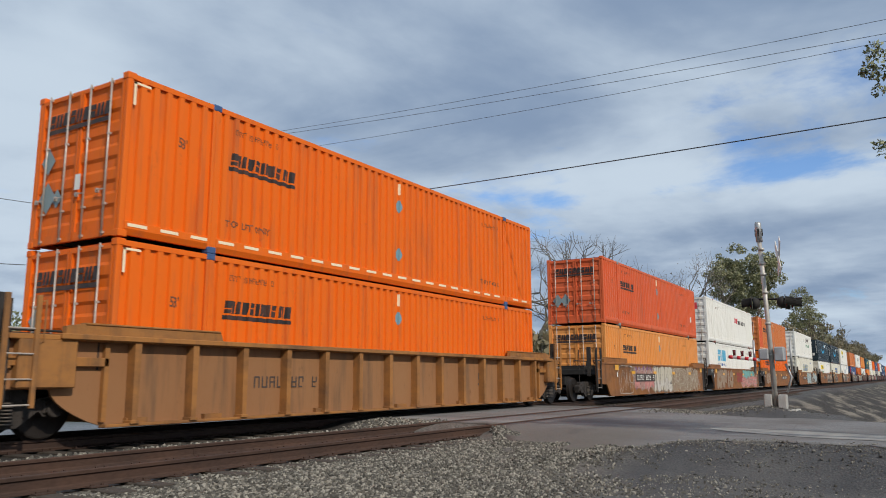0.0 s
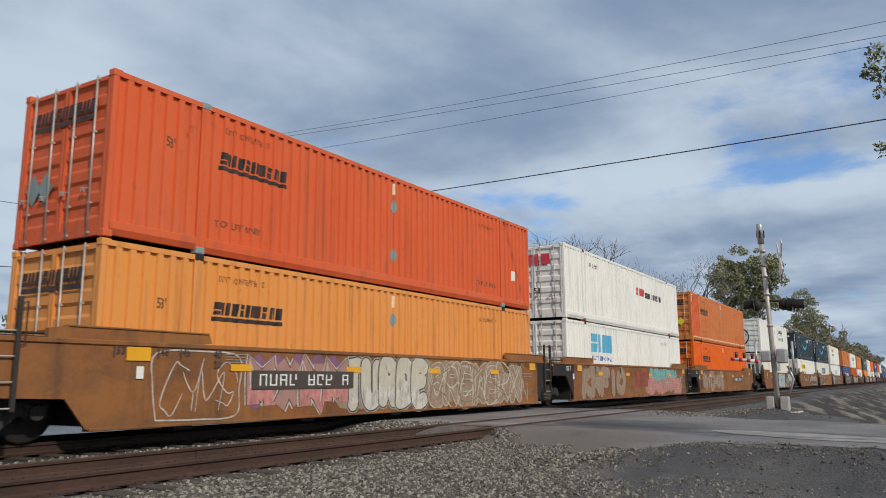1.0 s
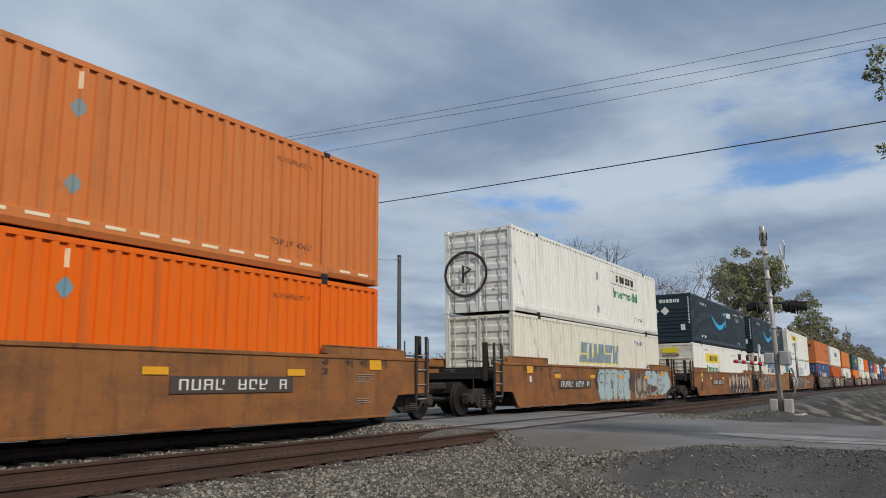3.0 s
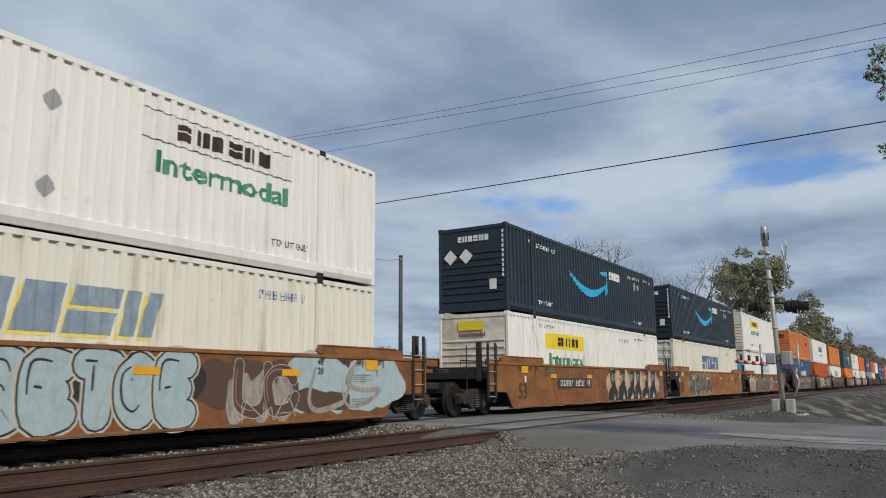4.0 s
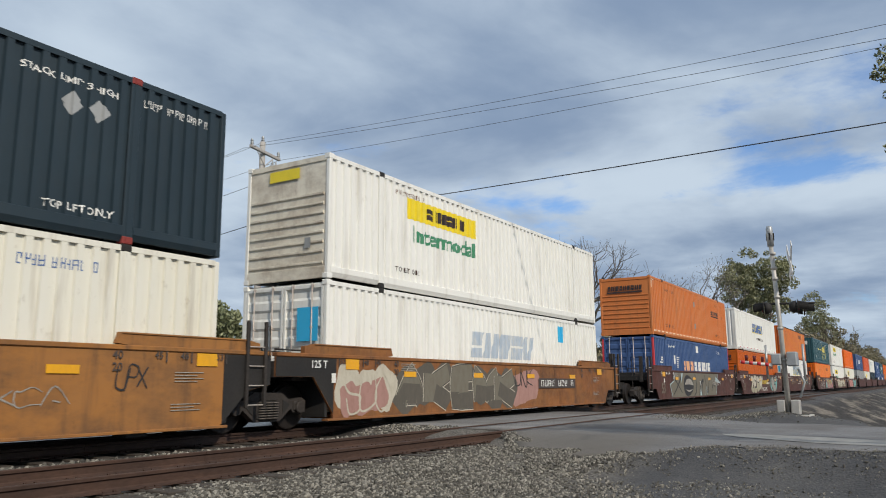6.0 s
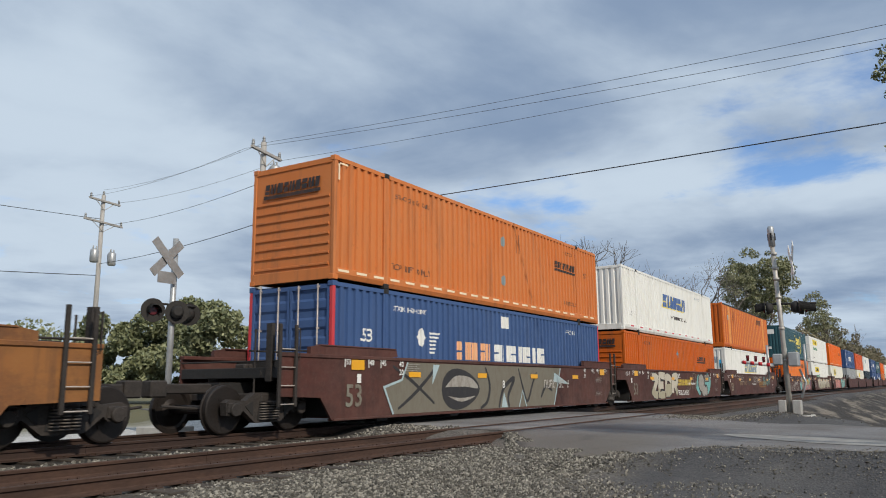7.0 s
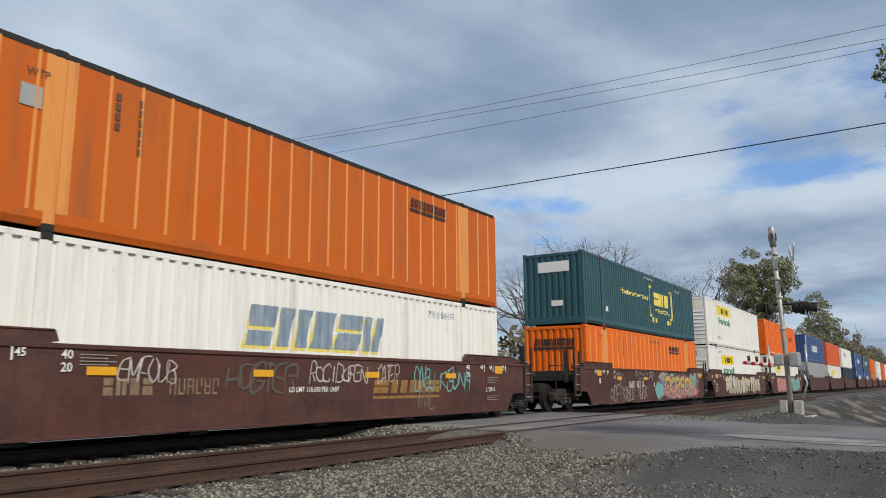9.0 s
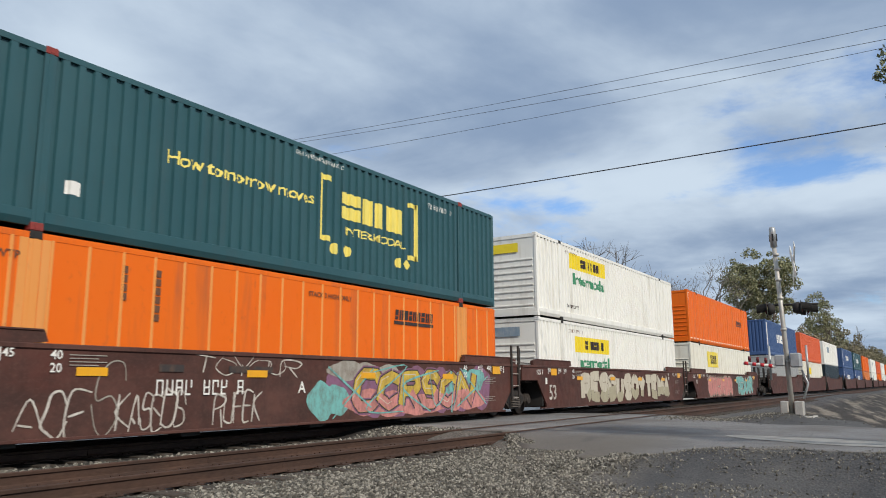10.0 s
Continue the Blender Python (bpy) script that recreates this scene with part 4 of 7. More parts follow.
def far_signal():
    s = tagged(new("crossing_signal"), "aluminium crossing mast with crossbuck and round lights across the tracks", "crossing signal")
    s.matrix_basis = pose(13.0, 16.5, -0.2)
    bm = bmesh.new()
    tube(bm, [(0, 0, 0), (0, 0, 4.95)], [0.085, 0.075], 14)
    part("mast", bm, M["galv"], s)
    bm = bmesh.new()
    tube(bm, [(-0.75, -0.0, 3.2), (0.8, 0.0, 3.2)], 0.03, 8)
    part("light_bar", bm, M["black"], s)
    for k, (dx, dy, f) in enumerate(((-0.70, -0.15, -110), (0.0, -0.2, 60), (0.62, 0.1, 40))):
        light_unit(s, dx, dy, 3.0, f, 0.30)
    bm = bmesh.new()
    box(bm, -0.60, -0.05, -0.14, -0.12, 3.72, 4.02)
    part("track_count_sign", bm, M["galv"], s, "small grey sign seen from behind")
    for sgn in (1, -1):
        bm = bmesh.new()
        box(bm, -0.61, 0.61, -0.01, 0.01, -0.115, 0.115)
        blade = part("crossbuck_blade", bm, M["galv"], s, "grey back of crossbuck blade")
        blade.matrix_basis = pose(-0.34, -0.14 - 0.02 * sgn, 4.38, 0, 45 * sgn, 0)
    bm = bmesh.new()
    box(bm, -0.5, 0.5, -0.5, 0.5, -0.2, 0.12, 0.02)
    part("foundation", bm, M["concrete"], s)


near_signal()
far_signal()
# tree whose leafy twigs hang into view beside the viewer
make_tree(12.6, -3.9, 8.5, 0.2, "leafy tree overhanging the pull-off", [(-0.40, 4.06, 5.80, 0.14), (-0.40, 4.14, 5.76, 0.07), (-0.38, 3.98, 6.10, 0.16), (-0.36, 3.97, 5.50, 0.12), (-0.34, 3.90, 5.85, 0.26), (-0.38, 4.03, 4.68, 0.10), (-0.32, 3.96, 4.60, 0.13),
          (-0.2, 3.20, 5.6, 0.5), (-0.1, 2.50, 6.2, 0.8), (0, 1.70, 6.4, 1.2), (0.3, 0.70, 7.2, 1.4), (0, 2.50, 4.2, 0.6)], "leaf_mid", 15000, 0.033, 71, 4, base=-0.5)

# ---------------------------------------------------------------- the train
CL, CW, CH = 16.15, 2.59, 2.896
HX, HY = CL / 2, CW / 2
POST = 1.98                                # the lifting posts stand this far in from each end
TRAIN_Y, WELL_Z = 12.285, 0.32
PITCH, DEPTH = 0.272, 0.050
FOLD_A, FOLD_B = 0.475, 0.925             # where the steep webs of a fold end and begin
MOVING = []                                # (thing, place at the clip's start)


def ripple(x, style):
    """How far the side sheet lies in from its outer face, x from the container's end."""
    if style == "panel":
        return 0.010
    u = (x / PITCH) % 1.0
    if u < 0.40:
        return 0.006
    if u < FOLD_A:
        return 0.006 + DEPTH * (u - 0.40) / (FOLD_A - 0.40)
    if u < FOLD_B:
        return 0.006 + DEPTH
    return 0.006 + DEPTH * (1 - (u - FOLD_B) / (1 - FOLD_B))


def breaks(x0, x1, style):
    if style == "panel":
        return [x0, x1]
    out = [x0]
    k = math.floor(x0 / PITCH)
    while k * PITCH < x1:
        for u in (0.0, 0.40, FOLD_A, FOLD_B):
            x = (k + u) * PITCH
            if x0 + 1e-4 < x < x1 - 1e-4:
                out.append(x)
        k += 1
    return out + [x1]


MESHES = {}


def shared(key, build):
    if key not in MESHES:
        build = build or (lambda b: box(b, -0.19, 0.19, -0.009, 0.0, 0.0, 0.055))
        bm = bmesh.new()
        build(bm)
        MESHES[key] = mesh_of(bm, key if isinstance(key, str) else key[0])
    return MESHES[key]


JOINED = ("graffiti", "code_bar", "number_bar")      # strokes and bars too small to pick apart
BAYS = ((0.10, POST - 0.10), (POST + 0.10, CL - POST - 0.10), (CL - POST + 0.10, CL - 0.10))


def b_bay(style, a, b):
    def go(bm):
        xs = breaks(a, b, style)
        cols = [[bm.verts.new((x - HX, -HY + ripple(x, style), z)) for x in xs] for z in (0.30, 2.79)]
        back = [[bm.verts.new((x - HX, -HY + 0.075, z)) for x in (a, b)] for z in (0.30, 2.79)]
        for i in range(len(xs) - 1):
            bm.faces.new((cols[0][i], cols[0][i + 1], cols[1][i + 1], cols[1][i]))
        bm.faces.new((back[0][1], back[0][0], back[1][0], back[1][1]))
        for k in (0, -1):
            bm.faces.new((cols[0][k], cols[1][k], back[1][k], back[0][k]))
    return go


def b_siderib(bm):
    prof = [(-0.03, 0.0), (-0.014, -0.02), (0.014, -0.02), (0.03, 0.0)]
    a = [bm.verts.new((x, y, 0.30)) for x, y in prof]
    b = [bm.verts.new((x, y, 2.79)) for x, y in prof]
    for i in range(3):
        bm.faces.new((a[i], a[i + 1], b[i + 1], b[i]))


def b_toprail(bm):
    xprism(bm, [(-HY + 0.002, 2.78), (-HY + 0.07, 2.78), (-HY + 0.07, 2.875), (-HY + 0.002, 2.875)], -HX + 0.1, HX - 0.1)


def b_bottomrail(bm):
    for a, b, z in ((0.1, POST - 0.1, 0.075), (POST + 0.1, CL - POST - 0.1, 0.04), (CL - POST + 0.1, CL - 0.1, 0.075)):
        xprism(bm, [(-HY + 0.045, z), (-HY + 0.12, z), (-HY + 0.12, 0.31), (-HY + 0.02, 0.31), (-HY - 0.004, 0.296), (-HY - 0.004, z + 0.10)], a - HX, b - HX)


def b_roof(bm):
    xs = [i * 0.30 for i in range(54)]
    rows = [[bm.verts.new((x - HX + 0.1, y, 2.865 - (0.018 if i % 2 else 0.0))) for i, x in enumerate(xs)] for y in (-HY + 0.06, HY - 0.06)]
    for i in range(len(xs) - 1):
        bm.faces.new((rows[0][i], rows[0][i + 1], rows[1][i + 1], rows[1][i]))
    box(bm, -HX + 0.05, HX - 0.05, -HY + 0.08, HY - 0.08, 2.80, 2.84)


def b_floor(bm):
    box(bm, -HX + 0.06, HX - 0.06, -HY + 0.08, HY - 0.08, 0.16, 0.26)
    x = -HX + 0.4
    while x < HX - 0.3:
        box(bm, x, x + 0.08, -HY + 0.13, HY - 0.13, 0.06 if abs(x) < HX - POST else 0.14, 0.17)
        x += 0.6


def b_cornerpost(bm):
    box(bm, -0.10, 0.0, -0.10, 0.0, 0.05, 2.86, 0.012)


def b_stackpost(bm):
    box(bm, -0.10, 0.10, 0.0, 0.09, 0.10, 2.80, 0.008)
    box(bm, -0.035, 0.035, -0.006, 0.01, 0.15, 2.78)


def b_casting(bm):
    box(bm, -0.10, 0.10, -0.012, 0.16, -0.0, 0.125, 0.012)
    box(bm, -0.045, 0.045, -0.016, -0.010, 0.03, 0.09)


def b_endcast(bm):
    box(bm, -0.012, 0.16, -0.006, 0.15, 0.0, 0.12, 0.01)


def b_ribs(bm):
    """Front wall: a flat sheet between a header and a sill, which carries pressed ribs."""
    prof = [(-0.004, 0.05), (-0.004, 0.30), (0.02, 0.31), (0.02, 2.73), (-0.004, 2.74), (-0.004, 2.86), (0.09, 2.86), (0.09, 0.05)]
    a = [bm.verts.new((x, -HY + 0.1, z)) for x, z in prof]
    b = [bm.verts.new((x, HY - 0.1, z)) for x, z in prof]
    n = len(prof)
    for i in range(n):
        bm.faces.new((a[i], b[i], b[(i + 1) % n], a[(i + 1) % n]))
    bm.faces.new(a[::-1])
    bm.faces.new(b)


def b_rib(bm):
    prof = [(0.022, -0.055), (-0.012, -0.02), (-0.012, 0.02), (0.022, 0.03)]
    a = [bm.verts.new((x, -HY + 0.16, z)) for x, z in prof]
    b = [bm.verts.new((x, HY - 0.16, z)) for x, z in prof]
    for i in range(3):
        bm.faces.new((a[i], b[i], b[i + 1], a[i + 1]))
    bm.faces.new(a[::-1])
    bm.faces.new(b)


def b_vcor(bm):
    """End wall pressed into upright folds."""
    n = 9
    w = (CW - 0.2) / n
    pts = []
    for k in range(n):
        y = -HY + 0.1 + k * w
        pts += [(y, 0.01), (y + w * 0.44, 0.01), (y + w * 0.52, 0.06), (y + w * 0.92, 0.06)]
    pts.append((HY - 0.1, 0.01))
    a = [bm.verts.new((x, y, 0.30)) for y, x in pts]
    b = [bm.verts.new((x, y, 2.74)) for y, x in pts]
    for i in range(len(pts) - 1):
        bm.faces.new((a[i + 1], a[i], b[i], b[i + 1]))


def b_door(bm):
    """One door leaf, 1.17 wide, with pressed horizontal folds."""
    w = 1.17
    zs, xs = [], []
    z = 0.20
    while z < 2.70:
        for dz, dx in ((0, 0.02), (0.16, 0.02), (0.22, 0.05), (0.36, 0.05)):
            if z + dz < 2.72:
                zs.append(z + dz), xs.append(dx)
        z += 0.42
    zs.append(2.74), xs.append(0.02)
    a = [bm.verts.new((x, 0.05, zz)) for x, zz in zip(xs, zs)]
    b = [bm.verts.new((x, w - 0.05, zz)) for x, zz in zip(xs, zs)]
    for i in range(len(zs) - 1):
        bm.faces.new((b[i], a[i], a[i + 1], b[i + 1]))
    for y0, y1 in ((0.0, 0.055), (w - 0.055, w)):
        box(bm, 0.0, 0.06, y0, y1, 0.06, 2.80)
    box(bm, 0.0, 0.06, 0.05, w - 0.05, 0.06, 0.21)
    box(bm, 0.0, 0.06, 0.05, w - 0.05, 2.73, 2.80)
    box(bm, 0.055, 0.07, 0.0, w, 0.06, 2.8)


def b_bar(bm):
    tube(bm, [(-0.03, 0, 0.07), (-0.03, 0, 2.84)], 0.017, 8)
    for z in (0.12, 0.62, 1.85, 2.78):
        box(bm, -0.04, 0.01, -0.03, 0.03, z - 0.018, z + 0.018)


def b_handle(bm):
    box(bm, -0.055, -0.045, -0.02, 0.22, 0.86, 0.88)
    box(bm, -0.05, 0.0, 0.19, 0.23, 0.83, 0.91)


WORDS = {}


def text_bm(words, size):
    """Lettering in the built-in font, as flat faces."""
    if words not in WORDS:
        cu = bpy.data.curves.new("lettering", "FONT")
        cu.body, cu.size, cu.resolution_u, cu.offset = words, 1.0, 2, 0.03 if words == "Intermodal" else 0.014
        ob = bpy.data.objects.new("lettering", cu)
        scene.collection.objects.link(ob)
        bpy.context.view_layer.update()
        WORDS[words] = bpy.data.meshes.new_from_object(ob.evaluated_get(bpy.context.evaluated_depsgraph_get()))
        bpy.data.objects.remove(ob)
        bpy.data.curves.remove(cu)
    bm = bmesh.new()
    bm.from_mesh(WORDS[words])
    for v in bm.verts:
        v.co *= size
    return bm


def poly(bm, pts, lift=0.0):
    try:
        bm.faces.new([bm.verts.new((x, y, lift)) for x, y in pts])
    except ValueError:
        pass


def blocks_bm(n, w, h, slant=0.0, seed=0, gap=0.22, under=0.0):
    """A row of plain blocks in place of a firm's lettering, and a bar under it if wished."""
    rng = random.Random(seed)
    bm = bmesh.new()
    ws = [rng.uniform(0.8, 1.15) for _ in range(n)]
    k = w / sum(ws)
    x = 0.0
    for i in range(n):
        a, b = x + ws[i] * k * gap / 2, x + ws[i] * k * (1 - gap / 2)
        m = rng.uniform(0.36, 0.62)
        t = 0.24 * (b - a)

        def quad(x0, x1, y0, y1):
            poly(bm, [(x0 + slant * y0, y0), (x1 + slant * y0, y0), (x1 + slant * y1, y1), (x0 + slant * y1, y1)])
        if i % 3 == 0:
            quad(a, b, 0, h * m - 0.05 * h), quad(a, b, h * m + 0.05 * h, h)
        elif i % 3 == 1:
            quad(a, a + (b - a) * 0.42, 0, h), quad(a + (b - a) * 0.58, b, 0, h)
        else:
            quad(a, b, 0, h)
        x += ws[i] * k
    if under:
        poly(bm, [(-0.02, -under * 1.6), (w + 0.02, -under * 1.6), (w + 0.02, -under * 0.5), (-0.02, -under * 0.5)])
    return bm


def rect_bm(w, h):
    bm = bmesh.new()
    poly(bm, [(0, 0), (w, 0), (w, h), (0, h)])
    return bm


def slant_end(w, h):
    return blocks_bm(5, w, h, 0.2, 8, 0.15)


def diamond_bm(w, h):
    bm = bmesh.new()
    poly(bm, [(0, h / 2), (w / 2, 0), (w, h / 2), (w / 2, h)])
    return bm


def smile_bm(w):
    """A long upturned sweep ending in an arrow head."""
    bm = bmesh.new()
    n = 26
    lo, hi = [], []
    for i in range(n + 1):
        t = i / n
        x = w * t
        y = -0.185 * w * math.sin(math.pi * (0.06 + 0.80 * t)) + 0.02 * w * t
        th = 0.010 * w + 0.045 * w * math.sin(math.pi * t) ** 0.8
        lo.append((x, y - th)), hi.append((x, y + th * 0.4))
    for i in range(n):
        poly(bm, [lo[i], lo[i + 1], hi[i + 1], hi[i]])
    ex, ey = w * 0.97, lo[-1][1] + 0.02 * w
    poly(bm, [(ex - 0.13 * w, ey + 0.105 * w), (ex + 0.07 * w, ey + 0.125 * w), (ex + 0.055 * w, ey + 0.075 * w), (ex - 0.11 * w, ey + 0.072 * w)])
    poly(bm, [(ex + 0.028 * w, ey + 0.074 * w), (ex + 0.07 * w, ey + 0.125 * w), (ex + 0.052 * w, ey - 0.07 * w), (ex + 0.0 * w, ey - 0.14 * w)])
    return bm


def on_side(cont, style, bm, x, z, mat, name="lettering", label="", sx=1.0, lift=0.0):
    """Lay flat shapes onto the folded side sheet, x from the end, z from the floor."""
    for v in bm.verts:
        v.co = Vector((x + v.co.x * sx, 0, z + v.co.y))
    if not bm.verts:
        bm.free()
        return None
    a, b = min(v.co.x for v in bm.verts), max(v.co.x for v in bm.verts)
    if style != "panel":
        for cut in breaks(a, b, style)[1:-1]:
            bmesh.ops.bisect_plane(bm, geom=bm.verts[:] + bm.edges[:] + bm.faces[:], plane_co=(cut, 0, 0), plane_no=(1, 0, 0))
    for v in bm.verts:
        r = ripple(v.co.x, style)
        if style == "panel":
            r = -0.003
        v.co = Vector((v.co.x - HX, -HY + r - 0.004 - lift, v.co.z))
    if name == "brand_mark":
        return pieces(name, bm, mat, cont, label)
    ob = part(name, bm, mat, cont, label)
    return tagged(ob, kind="stuff") if name in JOINED else ob


def on_end(cont, bm, y, z, mat, name="lettering", label="", d=0.012):
    """Lay shapes on the end wall that faces down the line; y from the outer corner inwards from the far side."""
    for v in bm.verts:
        v.co = Vector((-HX - d, HY - (y + v.co.x), z + v.co.y))
    return (pieces if name == "brand_mark" else part)(name, bm, mat, cont, label)


ENDS = {"ribs": b_ribs, "vcor": b_vcor}


def container(paint_name, style, end, label, detail=True, tape=False, trim=None, bay=None, post=None, cast=None, ends=None, corner=None, rail=None):
    c = tagged(new("shipping_container"), label, "shipping container", "containers on the train")
    m, tr = M[paint_name], M[trim or paint_name]
    flip = Matrix.Rotation(math.pi, 4, "Z")
    for k, (a, b) in enumerate(BAYS):
        me = shared(("side_wall", style, k), b_bay(style, a, b))
        place("side_wall", me, M[bay] if bay and k == 0 else m, c)
        place("side_wall", me, m, c, at=flip)
    if style == "panel":
        x = 0.42
        while x < CL - 0.2:
            if min(abs(x - POST), abs(x - CL + POST)) > 0.2:
                place("side_rib", shared("side_rib", b_siderib), M[post] if post else m, c, at=pose(x - HX, -HY + 0.0105, 0))
            x += 0.61
        if post:
            band = shared("post_band", lambda bm: box(bm, -0.065, 0.065, -0.010, 0.004, 0.30, 2.78, 0.003))
            for x in (POST - 0.17, POST + 0.17, CL - POST - 0.17, CL - POST + 0.17):
                place("post_band", band, M[post], c, at=pose(x - HX, -HY + 0.010, 0))
    place("roof", shared("roof", b_roof), m, c)
    place("floor_frame", shared("floor_frame", b_floor), M["black"], c)
    for k in (Matrix.Identity(4), flip):
        place("top_rail", shared("top_rail", b_toprail), M[rail] if rail else tr, c, at=k)
        place("bottom_rail", shared("bottom_rail", b_bottomrail), m, c, at=k)
    for sx, sy, r in ((-HX, -HY, 180), (HX, -HY, 270), (HX, HY, 0), (-HX, HY, 90)):
        place("corner_post", shared("corner_post", b_cornerpost), M[corner] if corner else tr, c, at=pose(sx, sy, 0, 0, 0, r))
    for x in (-HX + POST, HX - POST):
        for r in (0, 180):
            place("lifting_post", shared("lifting_post", b_stackpost), M[post] if post else m, c, at=pose(x if r == 0 else x, -HY if r == 0 else HY, 0, 0, 0, r))
            for z in (0.0, 2.771):
                place("corner_casting", shared("corner_casting", b_casting), M[cast] if cast else (M["black"] if detail else m), c, at=pose(x, -HY if r == 0 else HY, z, 0, 0, r))
    for z in (0.03, 2.776):
        for sy in (-1, 1):
            place("end_casting", shared("end_casting", b_endcast), tr, c, at=pose(-HX, -HY, z) if sy < 0 else pose(-HX, HY - 0.144, z))
    for k, at in ((0, pose(-HX, 0, 0)), (1, pose(HX, 0, 0, 0, 0, 180))):
        kind = end if k == 0 else "ribs"
        if kind == "door":
            for j in (0, 1):
                y = -HY + 0.11 + j * 1.20
                leaf = place("door_leaf", shared("door_leaf", b_door), m, c, at=at @ pose(0, y, 0))
                if detail:
                    for yy in (0.30, 0.88):
                        place("locking_bar", shared("locking_bar", b_bar), M["rod"], leaf, at=pose(0, yy, 0))
                        place("door_handle", shared("door_handle", b_handle), M["rod"], leaf, at=pose(0, yy, 0))
        else:
            wall = place("end_wall", shared(("end_wall", kind), ENDS[kind]), M[ends] if ends else m, c, at=at)
            if kind == "vcor":
                place("end_header", shared("end_header", lambda bm: box(bm, 0.0, 0.1, -HY + 0.1, HY - 0.1, 2.735, 2.86, 0.01)), M[ends] if ends else m, wall)
                place("end_sill", shared("end_sill", lambda bm: box(bm, 0.0, 0.1, -HY + 0.1, HY - 0.1, 0.05, 0.305, 0.01)), M[ends] if ends else m, wall)
            if kind == "ribs" and k == 0:
                for z in (0.40, 0.66, 0.88, 1.10, 1.32, 1.54, 1.76, 1.98):
                    place("rib", shared("rib", b_rib), M[ends] if ends else m, wall, at=pose(0, 0, z))
    if tape:
        strip = shared("reflective_strip", lambda bm: box(bm, -0.19, 0.19, -0.009, 0.0, 0.0, 0.055))
        x = 0.35
        while x < CL - 0.3:
            if min(abs(x - POST), abs(x - CL + POST)) > 0.3:
                place("reflective_strip", strip, M["tape"], c, at=pose(x - HX, -HY, 0.215))
            x += 0.66
        corner = shared("corner_mark", lambda bm: (box(bm, 0.0, 0.05, -0.006, 0.0, 0.0, 0.42), box(bm, 0.0, 0.34, -0.006, 0.0, 0.38, 0.42)))
        place("corner_mark", corner, M["tape"], c, at=pose(-HX + 0.12, -HY + 0.006, 2.33))
    return c


def load(thing, u, level):
    at = pose(u + HX, TRAIN_Y, WELL_Z + level * CH)
    thing.matrix_basis = at
    MOVING.append((thing, at))
    return thing


# ---- well cars
SIDE_Y = 1.495


def side_outline(la, lb, ca, cb, arch=False):
    """The side girder seen flat: how far it reaches past the load, and whether an end is a coupler end."""
    a, b = -HX - la, HX + lb
    left = [(a, 0.70), (-HX - 0.57, 0.66), (-HX - 0.20, 0.20)] if ca else [(a, 1.08), (-HX - 0.61, 1.08), (-HX + 0.03, 0.32), (-HX + 0.05, 0.20)]
    if arch:
        bow = [(0.15 + 0.85 * math.sin(t), 0.20 + 0.56 * (1 - math.cos(t)) ** 0.6) for t in (radians(a_) for a_ in range(0, 91, 15))]
        left = [(a, 0.76)] + [(-HX - dx, z) for dx, z in bow[::-1]]
        return left + [(HX + dx, z) for dx, z in bow] + [(b, 0.76), (b, 1.55), (a, 1.55)]
    right = [(HX + 0.20, 0.20), (HX + 0.57, 0.66), (b, 0.70)] if cb else [(HX - 0.02, 0.20), (HX + 0.64, 0.82), (b, 0.92)]
    return left + right + [(b, 1.55), (a, 1.55)]


def wheelset(parent, x, name="wheelset"):
    def go(bm):
        for s in (-1, 1):
            y = s * 0.7525
            lathe_y(bm, [(y + s * 0.07, 0.14), (y + s * 0.07, 0.36), (y + s * 0.07, 0.43), (y + s * 0.06, 0.455), (y - s * 0.03, 0.462), (y - s * 0.04, 0.49), (y - s * 0.07, 0.485),
                         (y - s * 0.07, 0.40), (y - s * 0.02, 0.36), (y - s * 0.02, 0.2), (y - s * 0.06, 0.12)])
            for k in range(3):
                a = k * math.tau / 3
                tube(bm, [(0.24 * math.cos(a), y + s * 0.06, 0.24 * math.sin(a)), (0.24 * math.cos(a), y + s * 0.085, 0.24 * math.sin(a))], 0.03, 6)
        lathe_y(bm, [(-1.06, 0.08), (-0.7, 0.085), (0.7, 0.085), (1.06, 0.08)], 12)
    return place(name, shared("wheelset", go), M["wheel_steel"], parent, at=pose(x, 0, 0.462))


WHEELS = []


